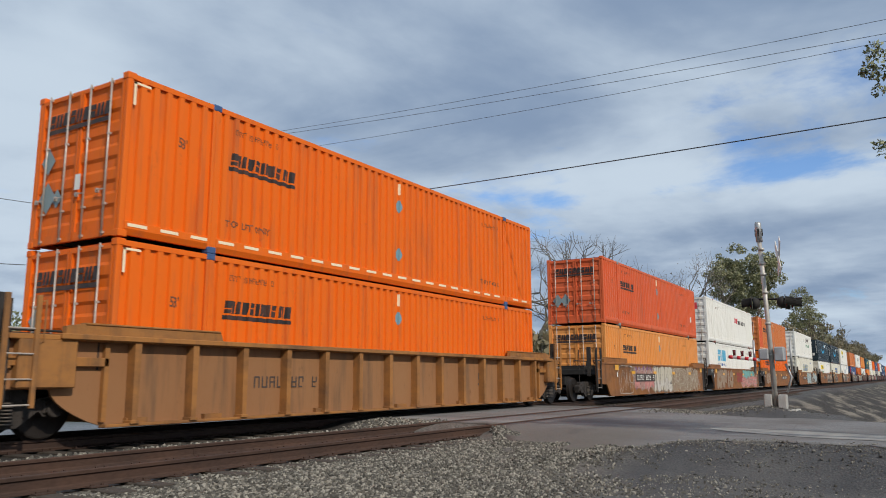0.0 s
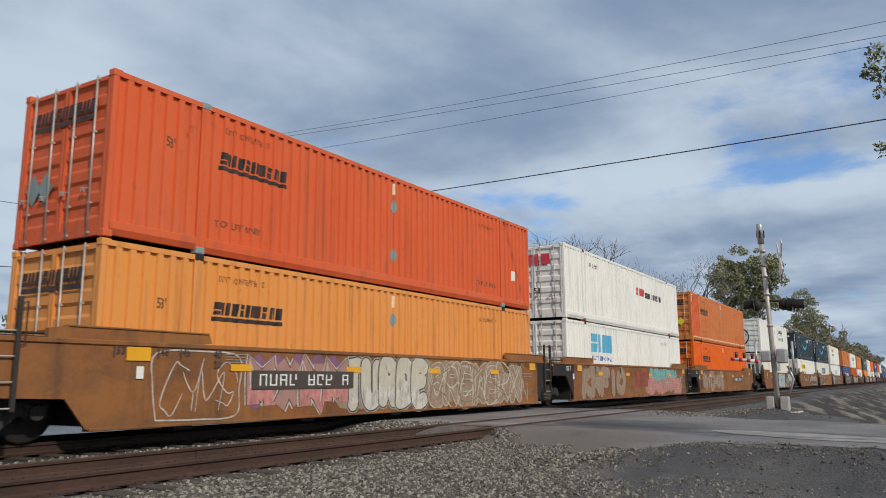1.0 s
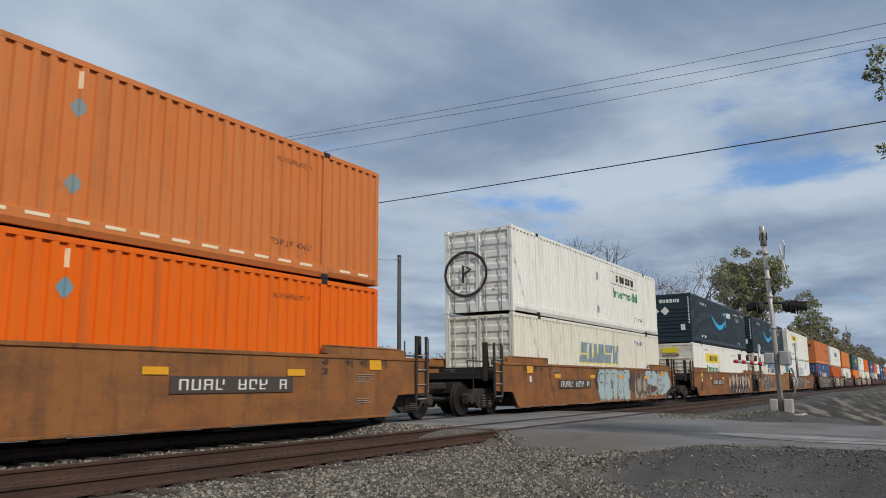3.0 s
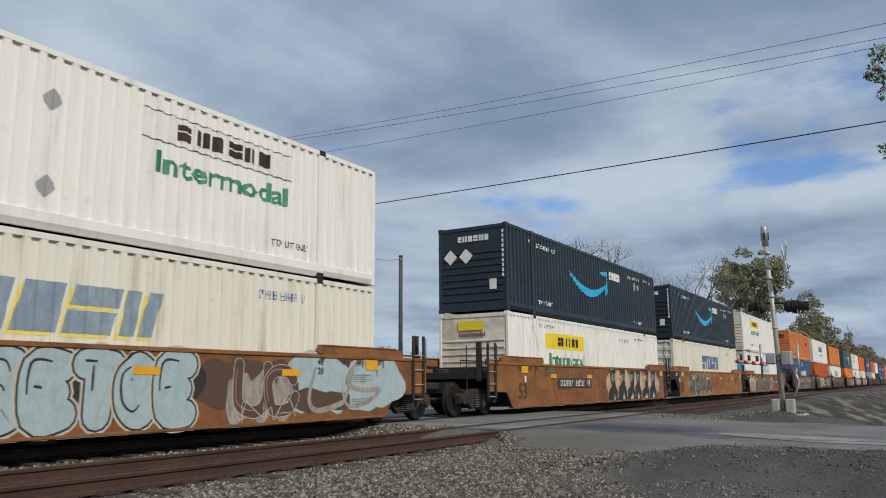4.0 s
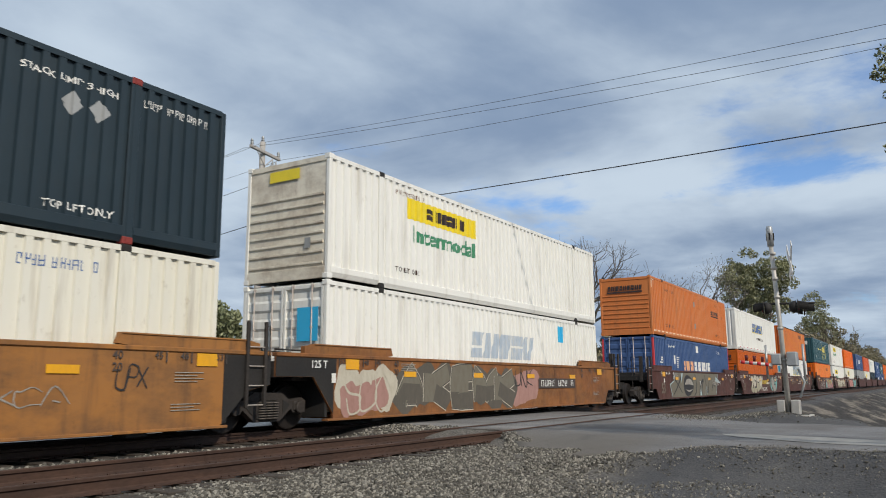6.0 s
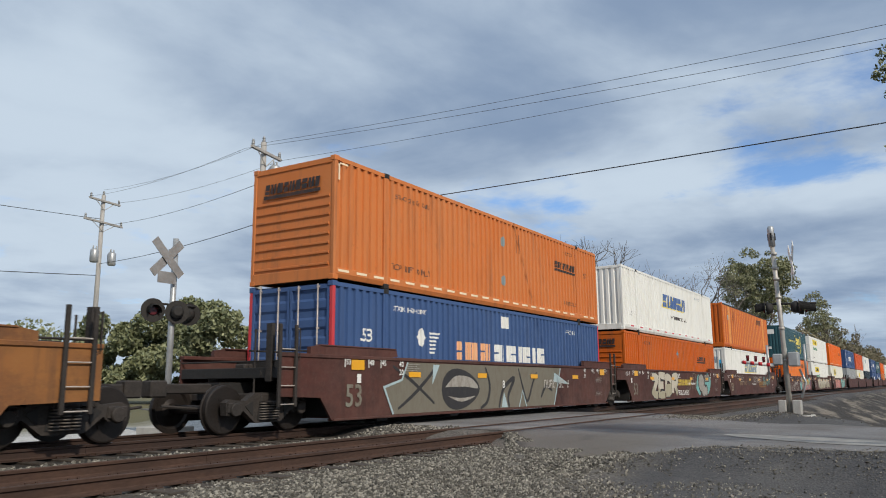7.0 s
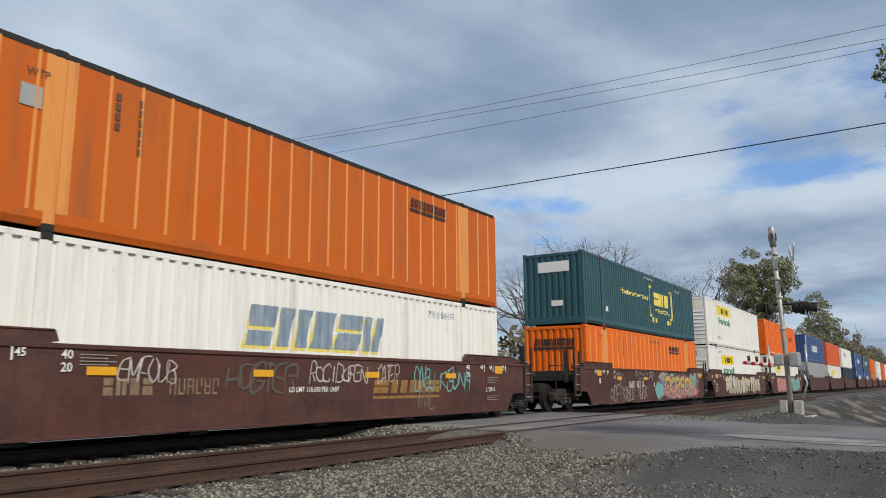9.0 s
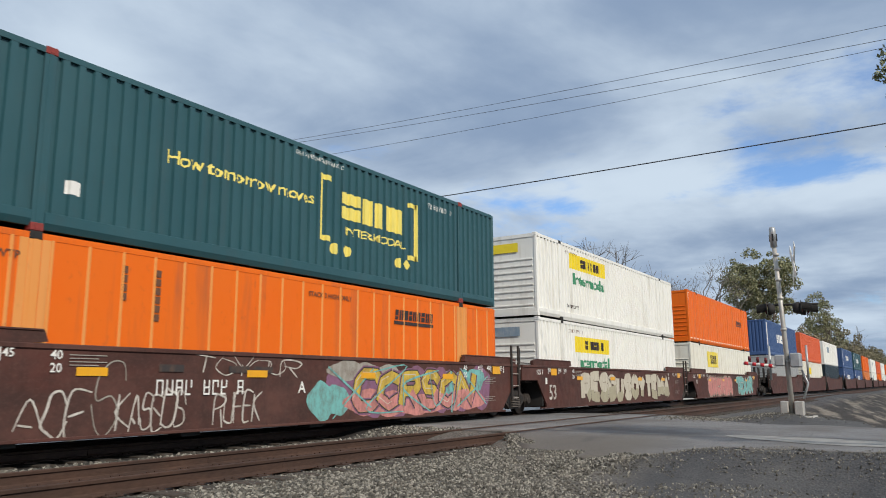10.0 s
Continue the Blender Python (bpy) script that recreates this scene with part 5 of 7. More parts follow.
def truck(car, x):
    """A three-piece bogie: two cast side frames, bolster, springs and two wheelsets."""
    def frame_mesh(bm):
        y0, y1 = -1.09, -0.93
        top = [(-1.10, 0.60), (-0.98, 0.66), (-0.62, 0.62), (-0.36, 0.78), (0.36, 0.78), (0.62, 0.62), (0.98, 0.66), (1.10, 0.60), (1.08, 0.36), (0.74, 0.36), (0.66, 0.44),
               (0.34, 0.20), (-0.34, 0.20), (-0.66, 0.44), (-0.74, 0.36), (-1.08, 0.36)]
        prism(bm, top, y0, y1)
        for s in (-1, 1):
            tube(bm, [(s * 0.89, -1.12, 0.462), (s * 0.89, -1.17, 0.462)], [0.14, 0.11], 16)
            box(bm, s * 0.89 - 0.17, s * 0.89 + 0.17, -1.13, -0.92, 0.40, 0.60, 0.02)

    def holes(bm):
        prism(bm, [(-0.30, 0.26), (0.30, 0.26), (0.24, 0.62), (-0.24, 0.62)], -1.105, -1.088)
        for s in (-1, 1):
            prism(bm, [(s * 0.42, 0.34), (s * 0.62, 0.52), (s * 0.42, 0.62)], -1.105, -1.088)

    def springs(bm):
        for sx in (-0.17, 0.0, 0.17):
            for k in range(7):
                z = 0.26 + k * 0.05
                tube(bm, [(sx, -1.12, z), (sx, -1.12, z + 0.022)], 0.082, 10)

    def bolster(bm):
        box(bm, -0.22, 0.22, -1.12, 1.12, 0.60, 0.76, 0.02)
        tube(bm, [(0, 0, 0.74), (0, 0, 0.86)], 0.2, 12)

    def brake(bm):
        for s in (-1, 1):
            tube(bm, [(s * 0.42, -0.8, 0.42), (s * 0.42, 0.8, 0.42)], 0.03, 6)
            for y in (-0.75, 0.75):
                box(bm, s * 0.36 - 0.05, s * 0.36 + 0.05, y - 0.05, y + 0.05, 0.3, 0.6)
    t = place("bogie", shared("bolster", bolster), M["truck_steel"], car, "dark cast-steel bogie", at=pose(x, 0, 0))
    for r in (0, 180):
        for nm, fn in (("side_frame", frame_mesh), ("frame_opening", holes), ("spring_nest", springs)):
            ob = place(nm, shared(nm, fn), M[{"frame_opening": "black", "spring_nest": "spring"}.get(nm, "truck_steel")], t, at=pose(0, 0, 0, 0, 0, r))
            if nm == "spring_nest":
                tagged(ob, kind="stuff")
    place("brake_beam", shared("brake_beam", brake), M["black"], t)
    for s in (-0.89, 0.89):
        WHEELS.append(wheelset(t, s))
    return t


def well_car(u, paint_name, kind, la, lb, label, trucks, coupled):
    """u: the place of its load at the clip's start. la, lb: reach past the load. coupled: coupler ends (towards -x, +x)."""
    car = tagged(new("well_car"), label, "rail car", "cars of the train")
    m = M[paint_name]
    a, b = -HX - la, HX + lb
    for r in (0, 180):
        x0, x1 = (la, lb) if r == 0 else (lb, la)
        c0, c1 = coupled if r == 0 else coupled[::-1]
        at = pose(0, 0, 0, 0, 0, r)

        def girder(bm, x0=x0, x1=x1, c0=c0, c1=c1):
            dy = 0.14 if kind == "ribbed" else 0.0
            prism(bm, side_outline(x0, x1, c0, c1, kind == "ribbed"), -SIDE_Y + dy, -SIDE_Y + 0.05 + dy)
        sill = place("side_girder", shared(("side_girder", kind, round(x0, 2), round(x1, 2), c0, c1), girder), M["car_dust"] if kind == "ribbed" else m, car, at=at)
        if r == 0 and kind == "smooth" and paint_name != "car_maroon":
            # black-painted ends
            if not coupled[0]:
                bm = bmesh.new()
                prism(bm, [(-HX - la, 1.085), (-HX - 0.605, 1.085), (-HX + 0.04, 0.32), (-HX + 0.04, 1.10), (-HX + 0.12, 1.10), (-HX + 0.12, 1.47), (-HX - la, 1.47)], -SIDE_Y - 0.004, -SIDE_Y + 0.002)
                part("end_panel", bm, M["black"], sill, "black-painted girder end")
            if not coupled[1]:
                bm = bmesh.new()
                prism(bm, [(HX + 0.03, 0.225), (HX + 0.635, 0.825), (HX + lb, 0.925), (HX + lb, 1.47), (HX + 0.03, 1.47)], -SIDE_Y - 0.004, -SIDE_Y + 0.002)
                part("end_panel", bm, M["black"], sill, "black-painted girder end")

        def chord(bm, x0=x0, x1=x1):
            box(bm, -HX - x0, HX + x1, -SIDE_Y - 0.03, -SIDE_Y + 0.13, 1.48, 1.56, 0.012)
            box(bm, -HX - 0.15, HX + 0.15, -SIDE_Y - 0.03, -SIDE_Y + 0.16, 0.165, 0.215, 0.008)
        place("chord", shared(("chord", round(x0, 2), round(x1, 2)), chord), m, sill)

        def guide(bm):
            prism(bm, [(-0.9, 1.56), (1.95, 1.56), (2.18, 1.585), (2.12, 1.745), (-0.55, 1.76), (-0.9, 1.70)], -SIDE_Y - 0.01, -SIDE_Y + 0.10)
            box(bm, -0.6, 2.1, -SIDE_Y - 0.03, -SIDE_Y + 0.14, 1.735, 1.765, 0.006)
        g = shared("guide_plate", guide)

        def guide2(bm):
            prism(bm, [(0.9, 1.56), (0.9, 1.70), (0.55, 1.76), (-2.12, 1.745), (-2.18, 1.585), (-1.95, 1.56)], -SIDE_Y - 0.01, -SIDE_Y + 0.10)
            box(bm, -2.1, 0.6, -SIDE_Y - 0.03, -SIDE_Y + 0.14, 1.735, 1.765, 0.006)
        place("guide_plate", g, m, sill, at=pose(-HX, 0, 0))
        place("guide_plate", shared("guide_plate_b", guide2), m, sill, at=pose(HX, 0, 0))
        if kind == "ribbed":
            post = shared("side_post", lambda bm: (prism(bm, [(-0.05, 0.24), (0.05, 0.24), (0.065, 1.50), (-0.065, 1.50)], -SIDE_Y - 0.05, -SIDE_Y + 0.15), box(bm, -0.08, 0.08, -SIDE_Y - 0.07, -SIDE_Y + 0.14, 0.205, 0.26, 0.006)))
            for sx in (-1, 1):
                place("end_bolster", shared("end_bolster", lambda bm: box(bm, -0.45, 0.45, -SIDE_Y - 0.03, -SIDE_Y + 0.14, 0.78, 1.5, 0.02)), m, sill, at=pose(sx * (HX + 1.15), 0, 0))
            for i in range(14):
                place("side_post", post, m, sill, at=pose(-HX + 0.35 + i * (CL - 0.7) / 13, 0, 0))
            place("top_flange", shared("top_flange", lambda bm: box(bm, -HX - 1.0, HX + 1.0, -SIDE_Y - 0.09, -SIDE_Y + 0.19, 1.50, 1.585, 0.01)), m, sill)
        else:
            brk = shared("floor_bracket", lambda bm: box(bm, -0.2, 0.2, -SIDE_Y + 0.05, -SIDE_Y + 0.4, 0.10, 0.19, 0.01))
            for i in range(5):
                place("floor_bracket", brk, M["black"], sill, at=pose(-6.4 + i * 3.2, 0, 0))

    def floor(bm):
        for x in (-7.6, -6.0, -3.0, 0.0, 3.0, 6.0, 7.6):
            box(bm, x - 0.2, x + 0.2, -SIDE_Y + 0.05, SIDE_Y - 0.05, 0.20, 0.30)
        box(bm, -HX, HX, -0.25, 0.25, 0.22, 0.28)
    place("floor_frame", shared("car_floor_frame", floor), m, car)
    for s, reach in ((-1, la), (1, lb)):
        def deck(bm, s=s, reach=reach):
            x0, x1 = (HX + 0.10, HX + reach)
            lo = (x0, x1) if s > 0 else (-x1, -x0)
            box(bm, lo[0], lo[1], -SIDE_Y + 0.05, SIDE_Y - 0.05, 1.10, 1.24, 0.01)
            w = (x0, x0 + 0.08) if s > 0 else (-x0 - 0.08, -x0)
            box(bm, w[0], w[1], -SIDE_Y + 0.05, SIDE_Y - 0.05, 0.25, 1.45)
            e = (x1 - 0.10, x1) if s > 0 else (-x1, -x1 + 0.10)
            box(bm, e[0], e[1], -SIDE_Y + 0.052, SIDE_Y - 0.052, 1.06, 1.27, 0.01)
            c = (x0, x1 + 0.5) if s > 0 else (-x1 - 0.5, -x0)
            box(bm, c[0], c[1], -0.32, 0.32, 0.66, 0.98)
        d = place("end_deck", shared(("end_deck", s, round(reach, 2)), deck), M["black"] if kind != "ribbed" else m, car, "dark end deck over the bogie")

        def ladder_stiles(bm, s=s, reach=reach):
            x = s * (HX + reach - 0.16) - 0.24 * (s > 0)
            y = -SIDE_Y - 0.04
            for dx in (-0.24, 0.22):
                box(bm, x + dx - 0.035, x + dx + 0.035, y - 0.03, y + 0.03, 0.50, 2.12, 0.008)
            tube(bm, [(x + 0.26, y, 2.02), (x + 0.33, y, 2.06), (x + 0.33, y, 1.45), (x + 0.26, y, 1.42)], 0.012, 6)

        if s > 0 or coupled[0]:
            rack = place("ladder", shared(("ladder", s, round(reach, 2)), ladder_stiles), m if kind == "ribbed" else M["truck_steel"], car)
            for k in range(4):
                place("rung", shared("rung", lambda bm: tube(bm, [(-0.21, 0, 0), (0.19, 0, 0)], 0.013, 6)), M["rod"], rack, at=pose(s * (HX + reach - 0.16) - 0.24 * (s > 0), -SIDE_Y - 0.045, 0.55 + 0.36 * k))

        x0, rng = HX + 0.25, random.Random(4)
        for k in range(9):
            x, y = s * (x0 + rng.uniform(0, max(reach - 0.5, 0.3))), rng.uniform(-1.3, 1.0)
            hh = rng.choice((0.16, 0.26, 0.40))
            place("brake_valve", shared(("brake_valve", hh), lambda bm, hh=hh: box(bm, -0.14, 0.14, -0.16, 0.16, 1.0, 1.0 + hh, 0.03)), M["truck_steel" if k % 3 else "black"], car, at=pose(x, y, 0))
        for y in (-1.35, -0.5):
            place("grab_rail", shared(("grab_rail", s, round(reach, 2)), lambda bm: tube(bm, [(s * x0, 0, 1.05), (s * x0, 0, 1.62), (s * (HX + reach - 0.1), 0, 1.62), (s * (HX + reach - 0.1), 0, 1.05)], 0.022, 6)), M["black"], car, at=pose(0, y, 0))
        place("brake_pipe", shared(("brake_pipe", s, round(reach, 2)), lambda bm: tube(bm, [(s * x0, -1.2, 1.12), (s * (HX + reach), -0.9, 1.15)], 0.07, 8)), M["truck_steel"], car)
        if coupled[0 if s < 0 else 1]:
            def coup(bm, s=s, reach=reach):
                x0, x1 = HX + reach, HX + 3.68
                for k, (q0, q1, h) in enumerate(((x0 - 0.3, x1 - 0.32, 0.10), (x1 - 0.34, x1 + 0.02, 0.16))):
                    lo = (q0, q1) if s > 0 else (-q1, -q0)
                    box(bm, lo[0], lo[1], -h, h, 0.86 - h, 0.86 + h, 0.03)
                tube(bm, [(s * x0, -0.35, 0.72), (s * (x0 + 0.35), -0.36, 0.42), (s * (x1 - 0.1), -0.3, 0.55)], 0.03, 6)
            place("coupler", shared(("coupler", s, round(reach, 2)), coup), M["truck_steel"], car)

            def rails(bm, s=s, reach=reach):
                x = s * (HX + reach - 0.02)
                for y in (-1.45, -0.75):
                    tube(bm, [(x, y, 0.6), (x, y, 2.05)], 0.02, 6)
                tube(bm, [(x, -1.45, 0.6), (x, -0.75, 0.6)], 0.02, 6)
                tube(bm, [(x, -1.45, 1.4), (x, 1.45, 1.4)], 0.02, 6)
                box(bm, x - 0.05, x + 0.05, -1.25, -1.1, 1.0, 2.15)
            place("end_handrail", shared(("end_handrail", s, round(reach, 2)), rails), M["truck_steel"], car)
    for x in trucks:
        truck(car, x)
    at = pose(u + HX, TRAIN_Y, 0)
    car.matrix_basis = at
    MOVING.append((car, at))
    return car


def on_car(car, bm, x, z, mat, name="lettering", label="", d=0.006, sx=1.0):
    for v in bm.verts:
        v.co = Vector((x + v.co.x * sx - HX, -SIDE_Y - d - v.co.z, z + v.co.y))
    if not bm.verts:
        return None
    if name == "brand_mark":
        return pieces(name, bm, mat, car, label)
    ob = part(name, bm, mat, car, label)
    return tagged(ob, kind="stuff") if name in JOINED else ob


def ribbon(bm, pts, w, taper=True, lift=0.0):
    """A flat painted stroke through points."""
    n = len(pts)
    l, r = [], []
    for i, p in enumerate(pts):
        q, s = pts[max(i - 1, 0)], pts[min(i + 1, n - 1)]
        dx, dy = s[0] - q[0], s[1] - q[1]
        k = math.hypot(dx, dy) or 1
        ww = w * (0.55 + 0.45 * math.sin(math.pi * (i + 0.5) / n)) if taper else w
        l.append((p[0] - dy / k * ww, p[1] + dx / k * ww)), r.append((p[0] + dy / k * ww, p[1] - dx / k * ww))
    for i in range(n - 1):
        poly(bm, [r[i], r[i + 1], l[i + 1], l[i]], lift + 0.000012 * i)


def blob(bm, rng, cx, cy, w, h, n=18):
    k, p = rng.uniform(0, 9), rng.uniform(0, 9)
    poly(bm, [(cx + w / 2 * math.cos(t) * (1 + 0.22 * math.sin(3 * t + k)), cy + h / 2 * math.sin(t) * (1 + 0.18 * math.sin(2 * t + p))) for t in (i * math.tau / n for i in range(n))])


# strokes of spray-can capitals on a five by five grid, column then row
STROKES = {"A": "00 24 40;11 31", "B": "00 04 34 43 32 12;22 32 41 30 00", "C": "43 34 14 03 01 10 30 41", "D": "00 04 24 43 41 20 00", "E": "44 04 00 40;02 32", "F": "00 04 44;02 32",
           "G": "43 34 14 03 01 10 30 41 42 22", "H": "00 04;40 44;02 42", "I": "20 24", "K": "00 04;44 02 40", "L": "04 00 40", "M": "00 04 21 44 40", "N": "00 04 40 44",
           "O": "24 03 01 20 41 43 24", "P": "00 04 34 43 32 02", "R": "00 04 34 43 32 02;22 40", "S": "43 34 14 03 12 32 41 30 10 01", "T": "04 44;24 20",
           "U": "04 01 10 30 41 44", "W": "04 10 23 30 44", "X": "00 44;04 40", "Y": "04 22 44;22 20", "Z": "04 44 00 40"}


def soften(pts, n=5):
    """A smooth line through points."""
    out = []
    for i in range(len(pts) - 1):
        a, b, c, d = (Vector(pts[min(max(i + k, 0), len(pts) - 1)]) for k in (-1, 0, 1, 2))
        for j in range(n):
            t = j / n
            out.append(0.5 * ((2 * b) + (c - a) * t + (2 * a - 5 * b + 4 * c - d) * t * t + (3 * b - a - 3 * c + d) * t ** 3))
    return [tuple(p) for p in out] + [pts[-1]]


def stroke_paths(word, w, h, inset, rng, lean, soft, over=1.12, wild=0.05):
    """For each capital of a word, its strokes as lines inside a w by h strip."""
    cell = w / len(word)
    for i, ch in enumerate(word):
        up = h * rng.uniform(0.0, 0.05)
        tall, wide = h * rng.uniform(0.92, 1.0) - up - 2 * inset, max(cell * over * rng.uniform(0.94, 1.08) - 2 * inset, 0.3 * cell)
        skew = lean + rng.uniform(-0.06, 0.06)
        paths = []
        for st in STROKES[ch].split(";"):
            pts = []
            for q in st.split():
                a, b = int(q[0]) / 4 + rng.uniform(-wild, wild), int(q[1]) / 4 + rng.uniform(-wild, wild)
                pts.append((i * cell + inset + wide * a + skew * tall * (b - 0.5), up + inset + tall * b))
            paths.append(soften(pts) if soft else [tuple(Vector(p).lerp(q, k / 3)) for p, q in zip(pts, pts[1:]) for k in range(3)] + [pts[-1]])
        yield paths


def cap(bm, p, r, lift):
    poly(bm, [(p[0] + r * math.cos(k * math.tau / 12), p[1] + r * math.sin(k * math.tau / 12)) for k in range(12)], lift)


def piece(car, word, x, z, w, h, fill, line, seed, fat=0.2, halo=None, low=None, shine=None, back=None, soft=True, lean=0.0, d=0.009, edge=0.028):
    """Fat overlapping spray shapes: a halo, a dark edge, the fill, a second tone below and highlights."""
    rng = random.Random(seed)
    f = fat * min(w / len(word), h * 0.8)
    parts = {k: bmesh.new() for k in ("back", "halo", "line", "fill", "low", "shine")}
    for i, paths in enumerate(stroke_paths(word, w, h, f, rng, lean, soft)):
        z0 = 0.0009 * i
        for k, pts in enumerate(paths):
            zz = z0 + 0.00008 * k
            for key, r, up in (("halo", f + edge * 2.1, 0.0), ("line", f + edge, 0.0003), ("fill", f, 0.0006)):
                ribbon(parts[key], pts, r, False, zz + up)
                if soft:
                    cap(parts[key], pts[0], r, zz + up + 0.00002), cap(parts[key], pts[-1], r, zz + up + 0.00002)
            under = [p for p in pts if p[1] < h * 0.46]
            if len(under) > 2:
                ribbon(parts["low"], under, f * 0.96, False, zz + 0.0008)
            if len(pts) > 4:
                cut = pts[1:max(4, int(len(pts) * 0.62))]
                ribbon(parts["shine"], [(a - f * 0.45, b + f * 0.25) for a, b in cut], max(f * 0.10, 0.008), True, zz + 0.0010)
        if back:
            blob(parts["back"], rng, (i + 0.5) * w / len(word), h / 2, w / len(word) * 1.7, h * 1.1)
    for key, mt, dd in (("back", back, -0.003), ("halo", halo, 0), ("line", line, 0), ("fill", fill, 0), ("low", low, 0), ("shine", shine, 0)):
        if mt:
            on_car(car, parts[key], x, z, M[mt], "graffiti", d=d + dd)
        else:
            parts[key].free()


def scrawl(car, word, x, z, w, h, mat, seed, thick=0.016, lean=0.12, d=0.012, over=1.15):
    """A quick tag in one thin line."""
    rng = random.Random(seed)
    bm = bmesh.new()
    for i, paths in enumerate(stroke_paths(word, w, h, thick, rng, lean, True, over, 0.15)):
        for k, pts in enumerate(paths):
            ribbon(bm, pts, thick * rng.uniform(0.8, 1.2), True, 0.0002 * i + 0.00005 * k)
    on_car(car, bm, x, z, M[mat], "graffiti", d=d)


def wash(car, mat, x, z, w, h, n, seed, d=0.0055):
    """Overlapping soft-edged patches of spray laid down before the letters."""
    rng = random.Random(seed)
    bm = bmesh.new()
    for i in range(n):
        k, ph = rng.uniform(0, 9), rng.uniform(0, 9)
        cx, cy, rw, rh = w * (i + 0.5) / n, h * rng.uniform(0.4, 0.6), w / n * rng.uniform(0.6, 0.85), h * rng.uniform(0.40, 0.5)
        poly(bm, [(cx + rw * math.cos(t) * (1 + 0.15 * math.sin(3 * t + k)), cy + rh * math.sin(t) * (1 + 0.12 * math.sin(4 * t + ph))) for t in (j * math.tau / 22 for j in range(22))], 0.0001 * i)
    on_car(car, bm, x, z, M[mat], "graffiti", d=d)


def car_marks(car, ink, big, left, right):
    """Reflective tape and load marks along a girder."""
    for x in (2.9, 6.3, 9.7, 13.1):
        on_car(car, rect_bm(0.52, 0.13), x - 0.26, 1.10, M["y_tape"], "reflective_strip", d=0.022)
    for x in (0.42, 15.55):
        on_car(car, rect_bm(0.46, 0.22), x, 1.25, M["y_tape"], "reflective_strip", d=0.022)
    for x, wd in ((0.18, "53"), (1.02, "48"), (1.48, "45")):
        on_car(car, text_bm(wd, 0.17), x + 0.05, 1.36, M[ink], d=0.024)
        on_car(car, rect_bm(0.03, 0.22), x, 1.30, M[ink], "load_mark", d=0.024)
    for x, wd in ((14.68, "45"), (15.2, "48"), (15.98, "53")):
        on_car(car, text_bm(wd, 0.17), x, 1.36, M[ink], d=0.024)
        on_car(car, rect_bm(0.03, 0.22), x + 0.22, 1.30, M[ink], "load_mark", d=0.024)
    for x in (2.22, 13.9):
        on_car(car, text_bm("40", 0.19), x, 1.34, M[ink], d=0.024)
        on_car(car, text_bm("20", 0.19), x, 1.15, M[ink], d=0.024)
    if big:
        on_car(car, text_bm("53", 0.68), 0.22, 0.46, M[big], d=0.020, sx=0.9)
    if left:
        on_car(car, text_bm("125 T", 0.22), -0.72, 1.27, M["w_ink"], d=0.024)
    for z0, k, x in ((1.13, 4, 15.1), (0.6, 3, 15.05), (1.40, 4, 2.52)):
        for i in range(k):
            on_car(car, rect_bm(0.62 - 0.14 * (i % 2), 0.014), x, z0 - 0.05 * i, M["gaff_silver"], "fine_print", d=0.020)
    on_car(car, rect_bm(0.14, 0.2), -0.05 if left else 0.62, 0.96, M["sticker"], "sticker", d=0.022)


# ---------------------------------------------------------------- the consist
ART, CPL = 19.279, 23.381                  # spacing inside one articulated car, and across couplers
NUDGE = {"A": -0.09, "C": 0.05, "D": 0.12, "E": 0.22, "F": 0.03, "G": -0.13, "H": -0.21, "I": 0.14, "J": 0.11, "K": 0.08, "M": -0.08, "N": -0.1}
U, at_u = {}, 7.851
for key, gap in zip("ABCDEFGHIJKLMNOPQRSTVWXYZ", (0, CPL, ART, ART, CPL, CPL, ART, ART, CPL, ART, ART, CPL, ART, ART, CPL, ART, ART, CPL, ART, ART, CPL, ART, ART, CPL, ART)):
    at_u += gap
    U[key] = at_u + NUDGE.get(key, 0.0)
HALF = (ART - CL) / 2
TB = 1.65


def middle(i):
    """Reach, bogies and coupler ends for the first, middle and last unit of an articulated car, or a single car."""
    return {"first": (1.75, 1.2, [-HX - TB, HX + HALF], (1, 0)), "mid": (1.7, 1.2, [HX + HALF], (0, 0)), "last": (1.7, 1.95, [HX + TB], (0, 1)),
            "single": (1.75, 1.95, [-HX - TB, HX + TB], (1, 1))}[i]


def unit(key, where, paint_name, label, kind="smooth"):
    la, lb, tr, cp = middle(where)
    return well_car(U[key], paint_name, kind, la, lb, label, tr, cp)


def firm_bar(c, st, x, z, w=1.8, mat="ink", n=9, seed=1, under=0.075, h=0.24):
    on_side(c, st, blocks_bm(n, w, h, 0.12, seed, 0.2, under), x, z, M[mat], "brand_mark")


def note(c, st, words, x, z, size, mat, sx=1.0, wide=None):
    bm = text_bm(words, size)
    if wide:
        sx = wide / (max(v.co.x for v in bm.verts) - min(v.co.x for v in bm.verts))
    on_side(c, st, bm, x, z, M[mat], "lettering", sx=sx)


